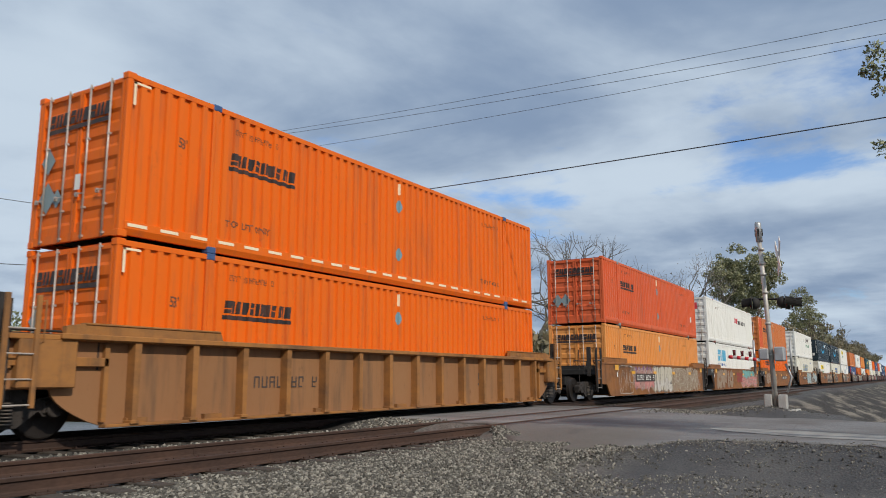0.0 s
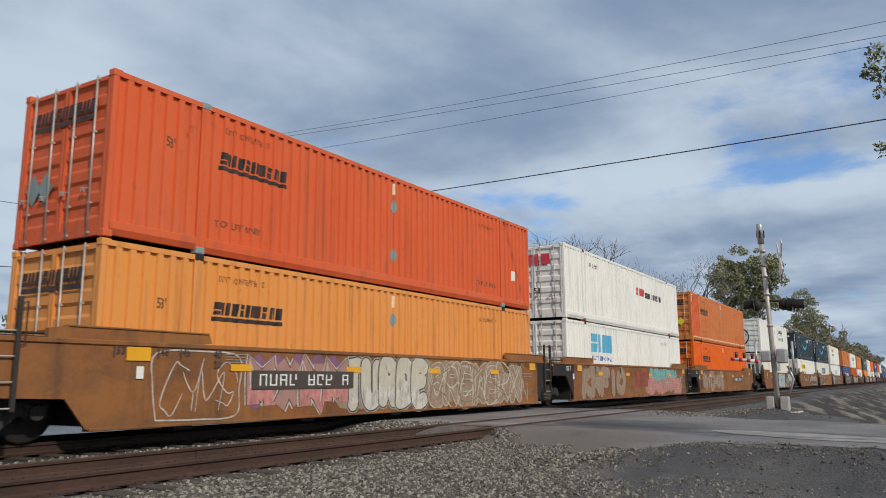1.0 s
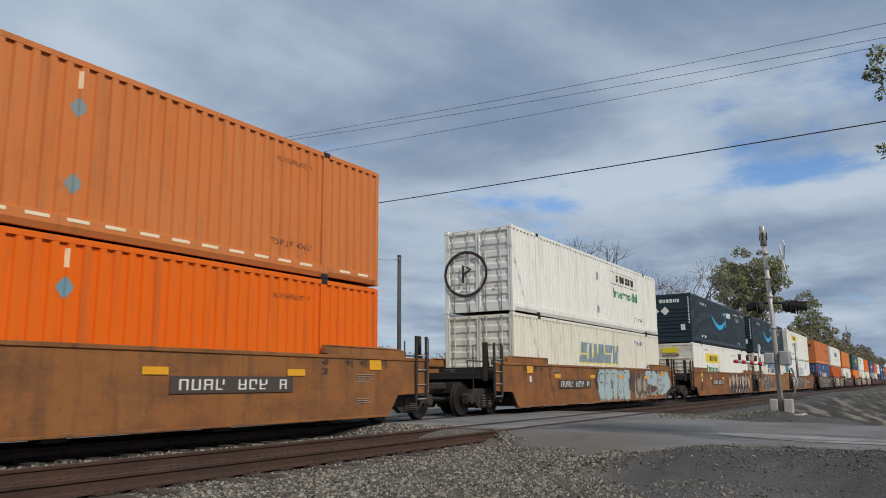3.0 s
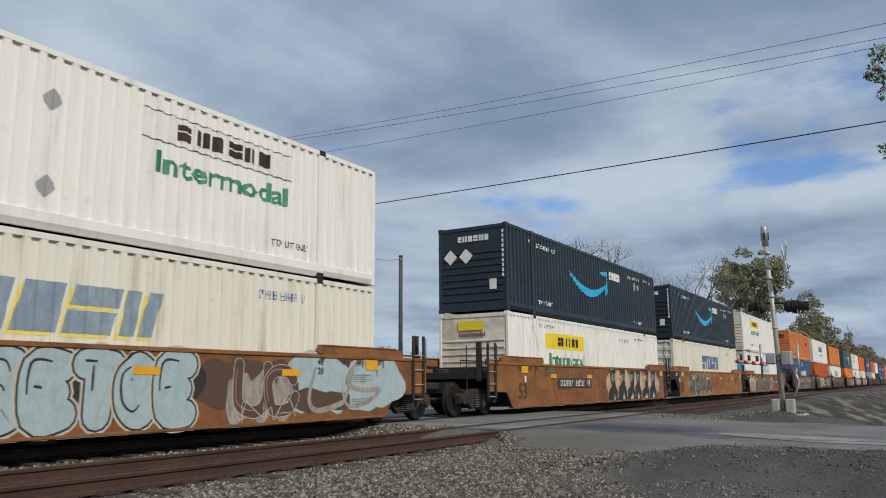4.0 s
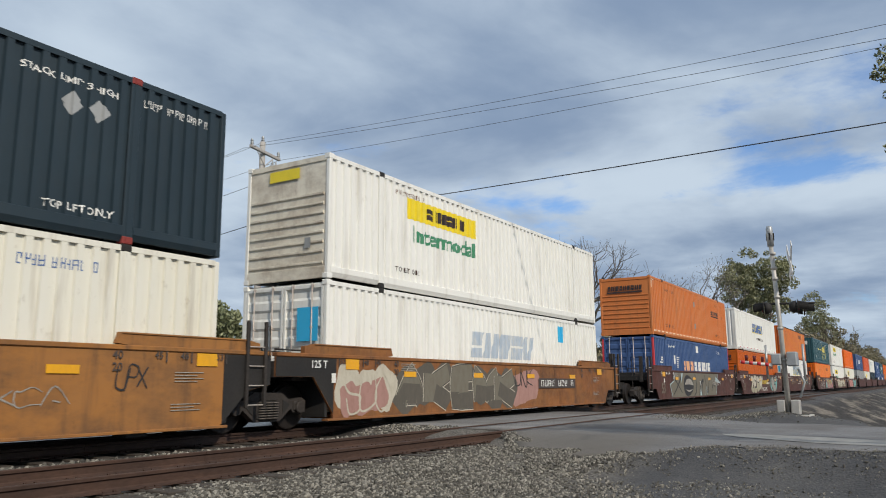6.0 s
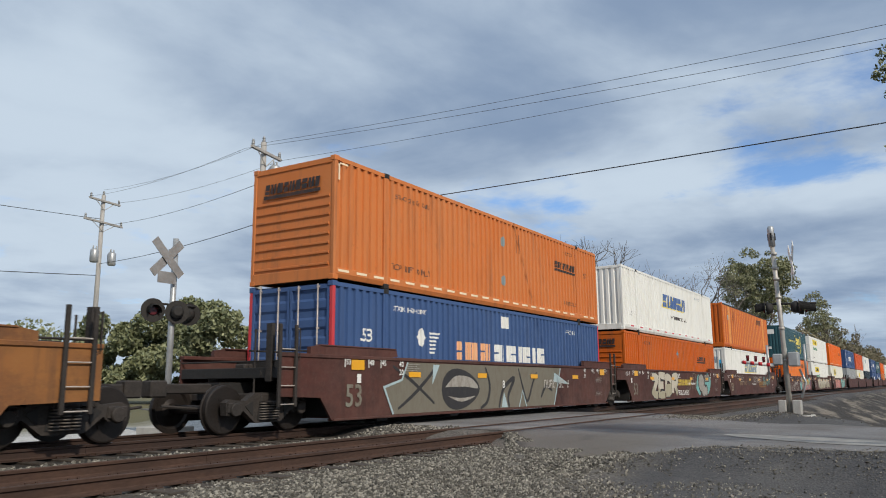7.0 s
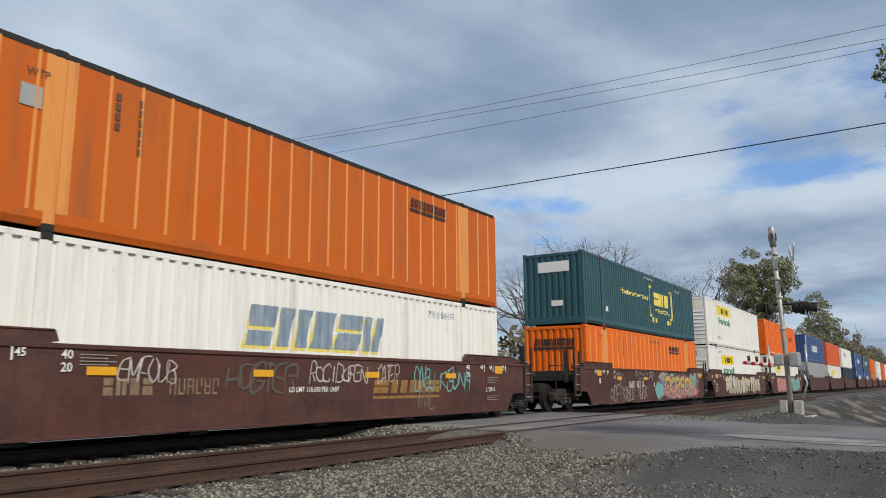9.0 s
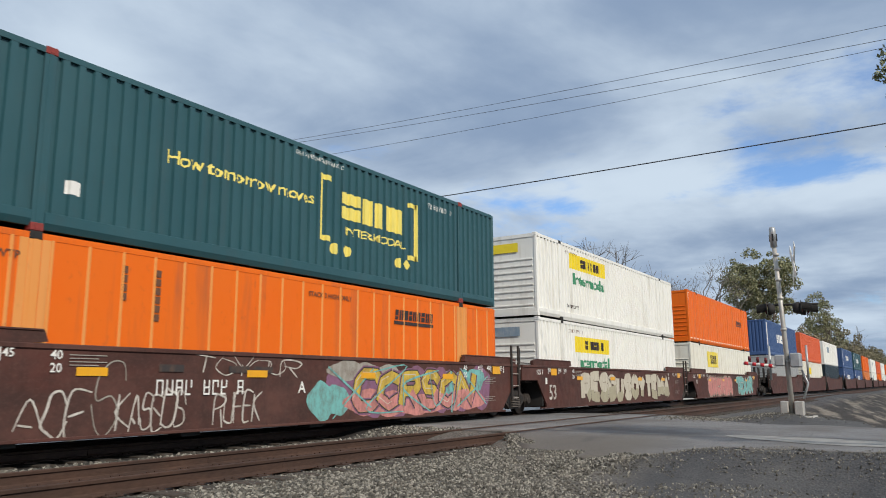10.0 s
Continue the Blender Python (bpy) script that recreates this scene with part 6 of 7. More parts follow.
def cipher_bm(n, w, h, seed=5):
    """A run of small upright figures that cannot be read: two stems and two or three bars each."""
    rng = random.Random(seed)
    bm = bmesh.new()
    cw = w / n
    for i in range(n):
        if n > 6 and i in (4, n - 2):
            continue
        a, b, t = i * cw + 0.14 * cw, i * cw + 0.86 * cw, 0.15 * cw
        for x0, x1, y0, y1 in ((a, a + t, 0, h), (b - t, b, 0 if rng.random() < 0.6 else h * 0.5, h)):
            poly(bm, [(x0, y0), (x1, y0), (x1, y1), (x0, y1)])
        for y in rng.sample((0.0, 0.44, 0.88), rng.choice((1, 2, 2))):
            poly(bm, [(a + t, h * y), (b - t, h * y), (b - t, h * (y + 0.12)), (a + t, h * (y + 0.12))])
    return bm


def code_bar(c, st, x, z, w, h, mat):
    on_side(c, st, cipher_bm(max(4, int(w / h / 0.72)), w, h * 1.1, int(x * 10)), x, z, M[mat], "code_bar")


def slant_mark(c, st, x, z, w, h, mat, shade=None):
    """A wide slanted mark of five blocks, with an offset edge where there is one."""
    if shade:
        on_side(c, st, blocks_bm(5, w, h, 0.22, 8, 0.13), x - 0.06, z - 0.06, M[shade], "brand_mark")
    on_side(c, st, blocks_bm(5, w, h, 0.22, 8, 0.13), x, z, M[mat], "brand_mark", lift=0.004)


def number_panel(car, x, z, w, h, panel="dark_patch"):
    on_car(car, rect_bm(w, h), x, z, M[panel], "number_panel", d=0.028)
    on_car(car, cipher_bm(10, w * 0.9, h * 0.62, 4), x + w * 0.05, z + h * 0.19, M["w_ink"], "number_bar", d=0.032)


def orange_marks(c, st, faded=False, patch="blue_patch", rev=False):
    ink = "ink" if not faded else "ink_soft"
    if not rev:
        note(c, st, "53'", 1.10, 1.84, 0.26, "ink_soft", 0.8)
        code_bar(c, st, 2.45, 2.44, 1.2, 0.10, "ink_soft")
        firm_bar(c, st, 2.38, 1.82, mat=ink)
        note(c, st, "TOP LIFT ONLY", 2.33, 0.58, 0.19, "ink_soft", wide=1.2)
        on_side(c, st, diamond_bm(0.30, 0.34), 8.0, 1.92, M[patch], "repair_patch")
        on_side(c, st, diamond_bm(0.30, 0.34), 8.0, 0.66, M[patch], "repair_patch")
        on_side(c, st, rect_bm(0.05, 0.30), 8.13, 2.40, M["tape"], "marker_strip")
        code_bar(c, st, 12.6, 2.36, 1.1, 0.09, "ink_soft")
        note(c, st, "TOP LIFT ONLY", 12.5, 0.56, 0.17, "ink_soft", wide=1.3)
    else:
        firm_bar(c, st, 12.17, 1.84, 1.75, mat=ink)
        note(c, st, "TOP LIFT ONLY", 12.8, 0.55, 0.19, "ink_soft", wide=1.2)
        code_bar(c, st, 12.9, 2.42, 1.1, 0.10, "ink_soft")
        note(c, st, "53'", 14.9, 1.75, 0.26, "ink_soft", 0.8)
        for z in (0.72, 1.96):
            on_side(c, st, diamond_bm(0.36, 0.36), 8.0, z, M["grey_patch"], "repair_patch")
        for x in (9.05, 9.25):
            on_side(c, st, rect_bm(0.035, 0.62), x, 1.9, M["ink_soft"], "marker_strip")
    on_end(c, blocks_bm(9, 1.75, 0.24, 0.12, 1, 0.2, 0.075), 0.40, 2.22, M[ink], "brand_mark", d=0.02)


def add(key, level, paint_name, style, end, label, **kw):
    return load(container(paint_name, style, end, label, **kw), U[key], level)


# A: ribbed ochre car, two bright orange boxes
car = unit("A", "single", "car_yellow", "ochre ribbed-side well car carrying two orange containers", "ribbed")
for lv in (0, 1):
    c = add("A", lv, "orange", "corr", "door", "bright orange corrugated container with pale reflective tape", tape=True, cast="blue")
    orange_marks(c, "corr")
    for y, z, s in ((0.22, 1.35, 0.42), (0.22, 0.62, 0.5), (0.62, 0.70, 0.3)):
        on_end(c, diamond_bm(s, s * 1.2), y, z, M["grey_patch"], "repair_patch", d=0.0)
    on_end(c, rect_bm(0.16, 0.28), 1.35, 0.95, M["sticker"], "document_holder", d=0.05)
on_car(car, text_bm("53", 0.50), 12.1, 0.72, M["dark_patch"], d=-0.13)
on_car(car, cipher_bm(9, 1.9, 0.22, 4), 3.1, 0.74, M["dark_patch"], "number_bar", d=-0.13)

# B
car = unit("B", "first", "car_brown", "brown smooth-side well car covered in graffiti")
car_marks(car, "dark_patch", None, False, True)
c = add("B", 0, "orange_pale", "corr", "door", "pale orange corrugated container with dark lettering bars")
orange_marks(c, "corr", patch="grey_patch")
c = add("B", 1, "orange_red", "corr", "door", "faded red-orange corrugated container with rust stains", cast="grey_patch")
orange_marks(c, "corr", patch="grey_patch")
on_side(c, "corr", rect_bm(0.28, 0.32), 14.8, 0.92, M["sticker"], "sticker")
for y in (0.25, 0.62):
    on_end(c, diamond_bm(0.45, 0.6), y, 0.75, M["grey_patch"], "repair_patch", d=0.0)
scrawl(car, "CYMS", 1.15, 0.38, 1.6, 0.85, "gaff_white", 5, 0.012)
bmx = bmesh.new()
ribbon(bmx, soften([(0.1, 0.0), (0.0, 0.6), (0.05, 1.1), (1.0, 1.16), (1.9, 1.08), (1.92, 0.5), (1.85, 0.02), (0.9, -0.02), (0.1, 0.0)]), 0.014, False)
on_car(car, bmx, 0.95, 0.28, M["gaff_white"], "graffiti", d=0.010)
wash(car, "gaff_purple", 3.05, 0.5, 2.9, 1.0, 5, 2)
piece(car, "MXNM", 3.05, 0.24, 2.95, 1.22, "gaff_rose", "gaff_brown", 2, 0.22, halo="gaff_white", low="gaff_pink", soft=False, shine="gaff_white")
wash(car, "gaff_haze", 5.9, 0.24, 9.0, 1.2, 9, 3)
piece(car, "TURDE", 5.9, 0.24, 3.45, 1.22, "gaff_bone", "gaff_coal", 3, 0.27, halo="gaff_silver", low="gaff_white")
piece(car, "SREKEWX", 9.4, 0.24, 5.5, 1.2, "gaff_haze", "gaff_bone", 4, 0.20, lean=0.1, edge=0.022, halo="gaff_tan", shine="gaff_bone")
scrawl(car, "MSAWORX", 9.5, 0.28, 5.2, 1.1, "gaff_bone", 7, 0.020, d=0.018)
scrawl(car, "KNEUSC", 9.6, 0.4, 4.8, 0.9, "gaff_tan", 8, 0.014, d=0.0195)
scrawl(car, "EN", 14.6, 0.24, 0.7, 0.7, "gaff_white", 6, 0.014)
number_panel(car, 3.18, 0.76, 3.1, 0.36)

# C
car = unit("C", "mid", "car_brown", "brown smooth-side well car with silver and teal graffiti")
car_marks(car, "dark_patch", None, True, True)
c = add("C", 0, "white", "corr", "door", "white corrugated container with a large faded blue mark")
on_side(c, "corr", blocks_bm(3, 2.6, 0.74, 0.05, 3, 0.12), 2.48, 1.72, M["sky_ink"], "brand_mark")
note(c, "corr", "INTERMODAL", 2.68, 1.38, 0.27, "b_ink", wide=2.4)
code_bar(c, "corr", 12.4, 2.35, 1.3, 0.14, "ink_soft")
on_end(c, rect_bm(0.7, 0.5), 0.35, 1.75, M["sky_ink"], "sticker", d=0.0)
c = add("C", 1, "white", "corr", "door", "white corrugated container with small red and black mark", cast="casting_red")
on_side(c, "corr", blocks_bm(3, 1.35, 0.36, 0.1, 6, 0.2), 8.74, 1.7, M["r_ink"], "brand_mark")
on_side(c, "corr", blocks_bm(9, 2.75, 0.28, 0, 7, 0.3), 10.2, 1.66, M["ink"], "brand_mark")
code_bar(c, "corr", 2.5, 2.28, 1.3, 0.13, "ink_soft")
on_side(c, "corr", diamond_bm(0.4, 0.4), 2.7, 1.6, M["sticker"], "placard")
on_end(c, blocks_bm(3, 1.5, 0.42, 0, 6, 0.2), 0.55, 2.1, M["r_ink"], "brand_mark", d=0.02)
on_end(c, rect_bm(0.3, 0.34), 0.6, 0.85, M["y_sign"], "placard", d=0.02)
on_end(c, rect_bm(0.25, 0.34), 0.2, 0.85, M["grey"], "placard", d=0.02)
note_bm = text_bm("53", 0.3)
on_end(c, note_bm, 1.3, 1.0, M["ink"], d=0.02)
on_car(car, blocks_bm(3, 2.0, 0.66, 0.0, 9, 0.25), 7.35, 0.62, M["gaff_red"], "brand_mark", d=0.012)

piece(car, "KRFIO", 0.9, 0.24, 4.9, 1.24, "gaff_haze", "gaff_silver", 14, 0.19, lean=0.1, edge=0.02)
wash(car, "gaff_teal", 9.6, 0.80, 4.6, 0.68, 6, 15)
piece(car, "OUNEY", 9.7, 0.84, 4.4, 0.6, "gaff_teal", "gaff_grey", 15, 0.22, edge=0.016)
wash(car, "gaff_rose", 9.0, 0.24, 6.2, 0.72, 8, 16, 0.0075)
piece(car, "SNUFRE", 9.2, 0.24, 6.0, 0.80, "gaff_pink", "gaff_brown", 16, 0.15, halo="gaff_white", lean=0.2, d=0.0105, edge=0.015, soft=False)
scrawl(car, "HK", 15.0, 0.8, 0.8, 0.5, "gaff_pink", 17)

# D
car = unit("D", "last", "car_brown", "brown smooth-side well car with pale scrawls")
car_marks(car, "dark_patch", "dark_patch", True, True)
c = add("D", 0, "orange", "corr", "door", "orange corrugated container with dark lettering bars")
orange_marks(c, "corr")
c = add("D", 1, "orange_faded", "corr", "door", "sun-faded orange corrugated container with a redder end bay", tape=True, bay="orange_red")
orange_marks(c, "corr", patch="grey_patch")
on_end(c, diamond_bm(0.5, 0.45), 1.7, 0.9, M["y_sign"], "placard", d=0.02)
piece(car, "NICHAS", 1.05, 0.24, 5.5, 1.24, "gaff_haze", "gaff_white", 24, 0.19, soft=False, edge=0.02)
scrawl(car, "NIWHAI", 1.25, 0.3, 4.9, 1.05, "gaff_white", 25, 0.009, d=0.019)
number_panel(car, 10.0, 0.78, 3.0, 0.30)

# E
car = unit("E", "single", "car_brown", "brown smooth-side well car with pale blue bubble graffiti")
car_marks(car, "dark_patch", None, False, True)
c = add("E", 0, "cream", "corr", "door", "cream corrugated container with a steel blue mark")
slant_mark(c, "corr", 5.6, 1.40, 4.4, 0.76, "steel_ink", "y_ink")
code_bar(c, "corr", 12.4, 2.3, 1.3, 0.16, "b_ink")
c = add("E", 1, "white", "corr", "door", "white corrugated container with green lettering")
on_side(c, "corr", rect_bm(3.74, 0.55), 9.51, 1.95, M["sticker"], "panel_mark")
on_side(c, "corr", blocks_bm(6, 2.4, 0.30, 0, 9, 0.25), 10.2, 2.08, M["ink"], "brand_mark", lift=0.004)
for z in (1.95, 2.48):
    on_side(c, "corr", rect_bm(3.74, 0.025), 9.51, z, M["ink"], "panel_edge")
note(c, "corr", "Intermodal", 9.76, 1.40, 0.54, "g_ink", wide=3.3)
for z in (0.52, 1.9):
    on_side(c, "corr", diamond_bm(0.36, 0.36), 7.7, z, M["grey"], "placard")
note(c, "corr", "TOP LIFT ONLY", 12.7, 0.52, 0.2, "ink", wide=1.1)
bmx = bmesh.new()
ribbon(bmx, [(0.80 * math.cos(t), 0.74 * math.sin(t)) for t in (i * math.tau / 24 for i in range(25))], 0.05, False)
ribbon(bmx, [(-0.1, -0.3), (-0.1, 0.3), (0.2, 0.15), (-0.05, 0.0)], 0.05, False)
on_end(c, bmx, 0.85, 1.35, M["ink"], "graffiti", d=0.05)
wash(car, "gaff_coal", 6.9, 0.30, 3.8, 1.16, 5, 34)
piece(car, "SETOE", 6.9, 0.24, 3.75, 1.26, "gaff_ice", "gaff_coal", 34, 0.30, halo="gaff_bone", low="gaff_ice", edge=0.035, shine="gaff_coal")
wash(car, "gaff_brown", 10.8, 0.4, 2.3, 1.0, 3, 35)
wash(car, "gaff_silver", 11.5, 0.24, 1.7, 1.0, 3, 39, 0.0065)
piece(car, "UC", 11.6, 0.3, 1.6, 1.1, "gaff_brown", "gaff_bone", 35, 0.14, edge=0.014, shine="gaff_rose")
scrawl(car, "WNWA", 11.4, 0.24, 1.8, 0.4, "gaff_bone", 38, 0.010, d=0.014)
wash(car, "gaff_ice", 13.1, 0.26, 3.7, 1.24, 4, 36)
wash(car, "gaff_brown", 13.3, 0.34, 1.6, 0.5, 2, 37, 0.007)
scrawl(car, "US", 13.6, 0.4, 2.4, 1.0, "gaff_silver", 37, 0.05, d=0.010)
number_panel(car, 3.0, 0.74, 3.05, 0.30)


def prime_marks(c):
    st = "corr"
    on_side(c, st, smile_bm(4.1), 5.2, 2.05, M["cyan_ink"], "brand_mark")
    on_side(c, st, blocks_bm(5, 1.55, 0.34, 0, 3, 0.25), 9.58, 2.08, M["w_ink"], "brand_mark")
    note(c, st, "STACK LIMIT 3 HIGH", 2.37, 2.38, 0.19, "w_ink", wide=1.6)
    note(c, st, "TOP LIFT ONLY", 2.40, 0.40, 0.2, "w_ink", wide=1.15)
    note(c, st, "WTP", 1.64, 2.44, 0.2, "w_ink", wide=0.32)
    note(c, st, "STACK LIMIT 3 HIGH", 12.2, 2.42, 0.15, "w_ink", wide=1.65)
    note(c, st, "TOP LIFT ONLY", 12.7, 0.38, 0.17, "w_ink", wide=1.2)
    for x in (12.85, 13.32):
        on_side(c, st, diamond_bm(0.40, 0.40), x, 1.9, M["grey"], "placard")
    code_bar(c, st, 14.35, 2.44, 1.4, 0.12, "w_ink")
    on_end(c, blocks_bm(6, 1.2, 0.2, 0, 3, 0.2), 0.75, 2.36, M["w_ink"], "brand_mark", d=0.016)
    for y in (0.22, 0.82):
        on_end(c, diamond_bm(0.52, 0.52), y, 1.62, M["sticker"], "placard", d=0.016)
    on_end(c, rect_bm(0.26, 0.34), 1.95, 0.72, M["sticker"], "document_holder", d=0.016)
    for k in range(10):
        on_end(c, rect_bm(0.07, 0.11), 2.42, 2.55 - 0.16 * k, M["w_ink"], "code_bar", d=0.016)


def yellow_sign(c, st, x, z, w=3.6, h=0.55, word=True):
    on_side(c, st, rect_bm(w, h), x, z, M["y_sign"], "panel_mark")
    on_side(c, st, blocks_bm(6, w * 0.56, h * 0.55, 0, 2, 0.25), x + w * 0.26, z + h * 0.22, M["ink"], "brand_mark", lift=0.004)
    if word:
        note(c, st, "Intermodal", x + 0.25, z - 0.56, 0.58, "g_ink", wide=w * 0.9)
        note(c, st, "TOP LIFT ONLY", x - 0.45, 0.50, 0.18, "ink", wide=1.1)
        code_bar(c, st, x - 0.5, 2.50, 1.3, 0.10, "ink_soft")

# F
car = unit("F", "first", "car_brown", "brown smooth-side well car with black and cream graffiti")
car_marks(car, "dark_patch", "dark_patch", False, True)
c = add("F", 0, "white", "corr", "ribs", "white corrugated container with yellow panel and green lettering", ends="grimy_white")
yellow_sign(c, "corr", 2.9, 1.80)
code_bar(c, "corr", 10.4, 2.34, 1.5, 0.13, "steel_ink")
note(c, "corr", "STACK LIMIT 3 HIGH", 12.6, 2.5, 0.15, "ink", wide=1.3)
on_side(c, "corr", diamond_bm(0.5, 0.5), 7.7, 1.8, M["sticker"], "placard")
on_end(c, rect_bm(0.95, 0.30), 0.75, 2.32, M["y_sign"], "panel_mark", d=0.016)
on_end(c, text_bm("Intermodal", 0.22), 0.78, 2.12, M["ink_soft"], d=0.016)
c = add("F", 1, "navy", "corr", "ribs", "dark navy corrugated container with a cyan sweep mark", cast="navy")
prime_marks(c)
wash(car, "gaff_peach", 8.4, 0.24, 6.7, 1.24, 8, 53)
dark, pale, trim, glass = bmesh.new(), bmesh.new(), bmesh.new(), bmesh.new()
rng1 = random.Random(57)
for i in range(6):
    x0, k = 8.55 + 1.06 * i + rng1.uniform(-0.12, 0.12), rng1.uniform(0.8, 1.15)
    q = rng1.uniform(-0.16, 0.16)
    up = 0.0001 * i
    # a black bowl with a flared foot, a slanted stem over it, and pale wedges between
    poly(dark, soften([(x0 - 0.1, 0.24), (x0 + 0.02, 0.62 * k), (x0 + 0.5, 0.86 * k), (x0 + 0.98, 0.66), (x0 + 1.14, 0.24), (x0 - 0.1, 0.24)], 4)[:-1], up)
    poly(dark, [(x0 + 0.30, 0.70), (x0 + 0.78, 0.70), (x0 + 0.92 + q, 1.44), (x0 + 0.24 + q, 1.44)], up + 0.0008)
    poly(pale, [(x0 + 0.40 - q, 0.24), (x0 + 0.74, 0.24), (x0 + 0.60, 0.50 * k)], up)
    poly(pale, [(x0 + 0.86, 0.78), (x0 + 1.16, 0.84), (x0 + 1.10, 1.42), (x0 + 0.98, 1.42)], up)
    poly(glass, [(x0 + 0.40, 1.04), (x0 + 0.52, 0.96), (x0 + 0.56, 1.24), (x0 + 0.44, 1.34)], up)
    poly(glass, [(x0 + 0.64, 1.06), (x0 + 0.74, 0.98), (x0 + 0.78, 1.26), (x0 + 0.68, 1.34)], up)
    ribbon(trim, soften([(x0 - 0.14, 0.26), (x0 - 0.02, 0.64 * k), (x0 + 0.34, 0.86 * k), (x0 + 0.24, 1.42)]), 0.022, True, up)
    ribbon(trim, soften([(x0 + 0.80, 0.74), (x0 + 0.98, 0.62), (x0 + 1.02, 0.42), (x0 + 0.86, 0.34)]), 0.02, True, up + 0.0003)
for bm_, mt, dd in ((dark, "gaff_coal", 0.008), (pale, "gaff_bone", 0.0105), (glass, "gaff_silver", 0.0115), (trim, "gaff_peach", 0.0125)):
    on_car(car, bm_, 0.0, 0.0, M[mt], "graffiti", d=dd)
number_panel(car, 3.3, 0.76, 3.15, 0.34)

# G
car = unit("G", "mid", "car_yellow", "ochre smooth-side well car with swirling graffiti")
car_marks(car, "dark_patch", "dark_patch", True, True)
c = add("G", 0, "cream", "corr", "door", "cream corrugated container with a dark blue mark and rust stains")
slant_mark(c, "corr", 6.0, 1.40, 4.25, 0.78, "b_ink", "y_ink")
code_bar(c, "corr", 12.4, 2.36, 1.3, 0.15, "b_ink")
c = add("G", 1, "navy", "corr", "ribs", "dark navy corrugated container with a cyan sweep mark and red castings", cast="casting_red")
prime_marks(c)
on_car(car, blocks_bm(3, 1.95, 0.66, 0.0, 9, 0.25), 7.05, 0.62, M["gaff_red"], "brand_mark")

wash(car, "gaff_rose", 2.0, 0.24, 4.9, 1.2, 5, 63)
piece(car, "ZOMA", 1.95, 0.22, 5.0, 1.26, "gaff_smoke", "gaff_white", 64, 0.27, halo="gaff_rose", shine="gaff_silver", edge=0.022)
scrawl(car, "SCUC", 2.1, 0.3, 4.6, 1.0, "gaff_white", 65, 0.012, d=0.017)
on_car(car, rect_bm(0.42, 0.44), 5.0, 0.82, M["tan_ink"], "number_panel", d=0.0195)
on_car(car, text_bm("C", 0.34), 5.08, 0.90, M["ink"], d=0.021)
scrawl(car, "HUST", 9.7, 0.55, 1.0, 0.75, "gaff_coal", 66, 0.014)
scrawl(car, "KXCA", 11.6, 0.6, 1.6, 0.3, "gaff_silver", 67, 0.012)
scrawl(car, "UPX", 14.0, 0.85, 0.55, 0.42, "gaff_coal", 68, 0.016)

# H
car = unit("H", "last", "car_brown", "brown smooth-side well car with grey lettershape graffiti")
car_marks(car, "dark_patch", None, True, True)
c = add("H", 0, "white", "corr", "door", "white corrugated container with small blue stickers")
on_side(c, "corr", rect_bm(0.45, 0.56), 12.5, 2.05, M["cyan_ink"], "sticker")
slant_mark(c, "corr", 6.2, 1.36, 4.1, 0.74, "ghost_ink")
on_end(c, rect_bm(0.62, 0.75), 1.75, 1.55, M["cyan_ink"], "sticker", d=0.03)
c = add("H", 1, "white", "corr", "ribs", "off-white container with yellow panel and green lettering", ends="grimy_white")
yellow_sign(c, "corr", 3.07, 1.94)
on_end(c, rect_bm(0.95, 0.26), 0.75, 2.42, M["y_sign"], "panel_mark", d=0.016)
on_end(c, rect_bm(0.18, 0.24), 1.9, 0.75, M["grey"], "document_holder", d=0.016)
wash(car, "gaff_bone", 0.2, 0.3, 2.0, 1.15, 3, 73)
wash(car, "gaff_rose", 0.3, 0.26, 1.6, 0.8, 3, 79, 0.0065)
scrawl(car, "SUO", 0.4, 0.3, 1.6, 0.9, "gaff_bone", 78, 0.03)
wash(car, "gaff_smoke", 2.3, 0.24, 6.3, 1.24, 7, 76)
piece(car, "AKEMK", 2.3, 0.22, 6.2, 1.26, "gaff_moss", "gaff_coal", 74, 0.22, halo="gaff_bone", low="gaff_smoke", soft=False, edge=0.022)
wash(car, "gaff_rose", 8.4, 0.3, 1.7, 1.1, 2, 75)
scrawl(car, "UNK", 8.6, 0.8, 1.2, 0.6, "gaff_coal", 77, 0.022)
number_panel(car, 10.26, 0.78, 3.05, 0.32)

# I
car = unit("I", "first", "car_maroon", "dark maroon well car with grey eye-shaped graffiti")
car_marks(car, "w_ink", "gaff_grey", False, True)
c = add("I", 0, "blue", "corr", "door", "blue corrugated container with peach and white shapes, red posts", corner="red")
on_side(c, "corr", blocks_bm(5, 2.0, 0.50, 0.0, 12, 0.25), 5.27, 1.28, M["o_ink"], "brand_mark")
on_side(c, "corr", blocks_bm(10, 3.7, 0.50, 0.0, 13, 0.25), 7.42, 1.28, M["w_ink"], "brand_mark")
on_side(c, "corr", rect_bm(0.52, 0.36), 7.91, 2.30, M["sticker"], "sticker")
note(c, "corr", "STACK 3 HIGH ONLY", 2.3, 2.4, 0.17, "w_ink", wide=1.5)
note(c, "corr", "53", 1.05, 1.6, 0.42, "w_ink")
on_side(c, "corr", diamond_bm(0.5, 0.5), 3.3, 1.55, M["w_ink"], "brand_mark")
for k in range(6):
    on_side(c, "corr", rect_bm(0.5 - 0.05 * k, 0.05), 3.9, 1.9 - 0.1 * k, M["w_ink"], "brand_mark")
code_bar(c, "corr", 13.0, 2.38, 0.85, 0.12, "w_ink")
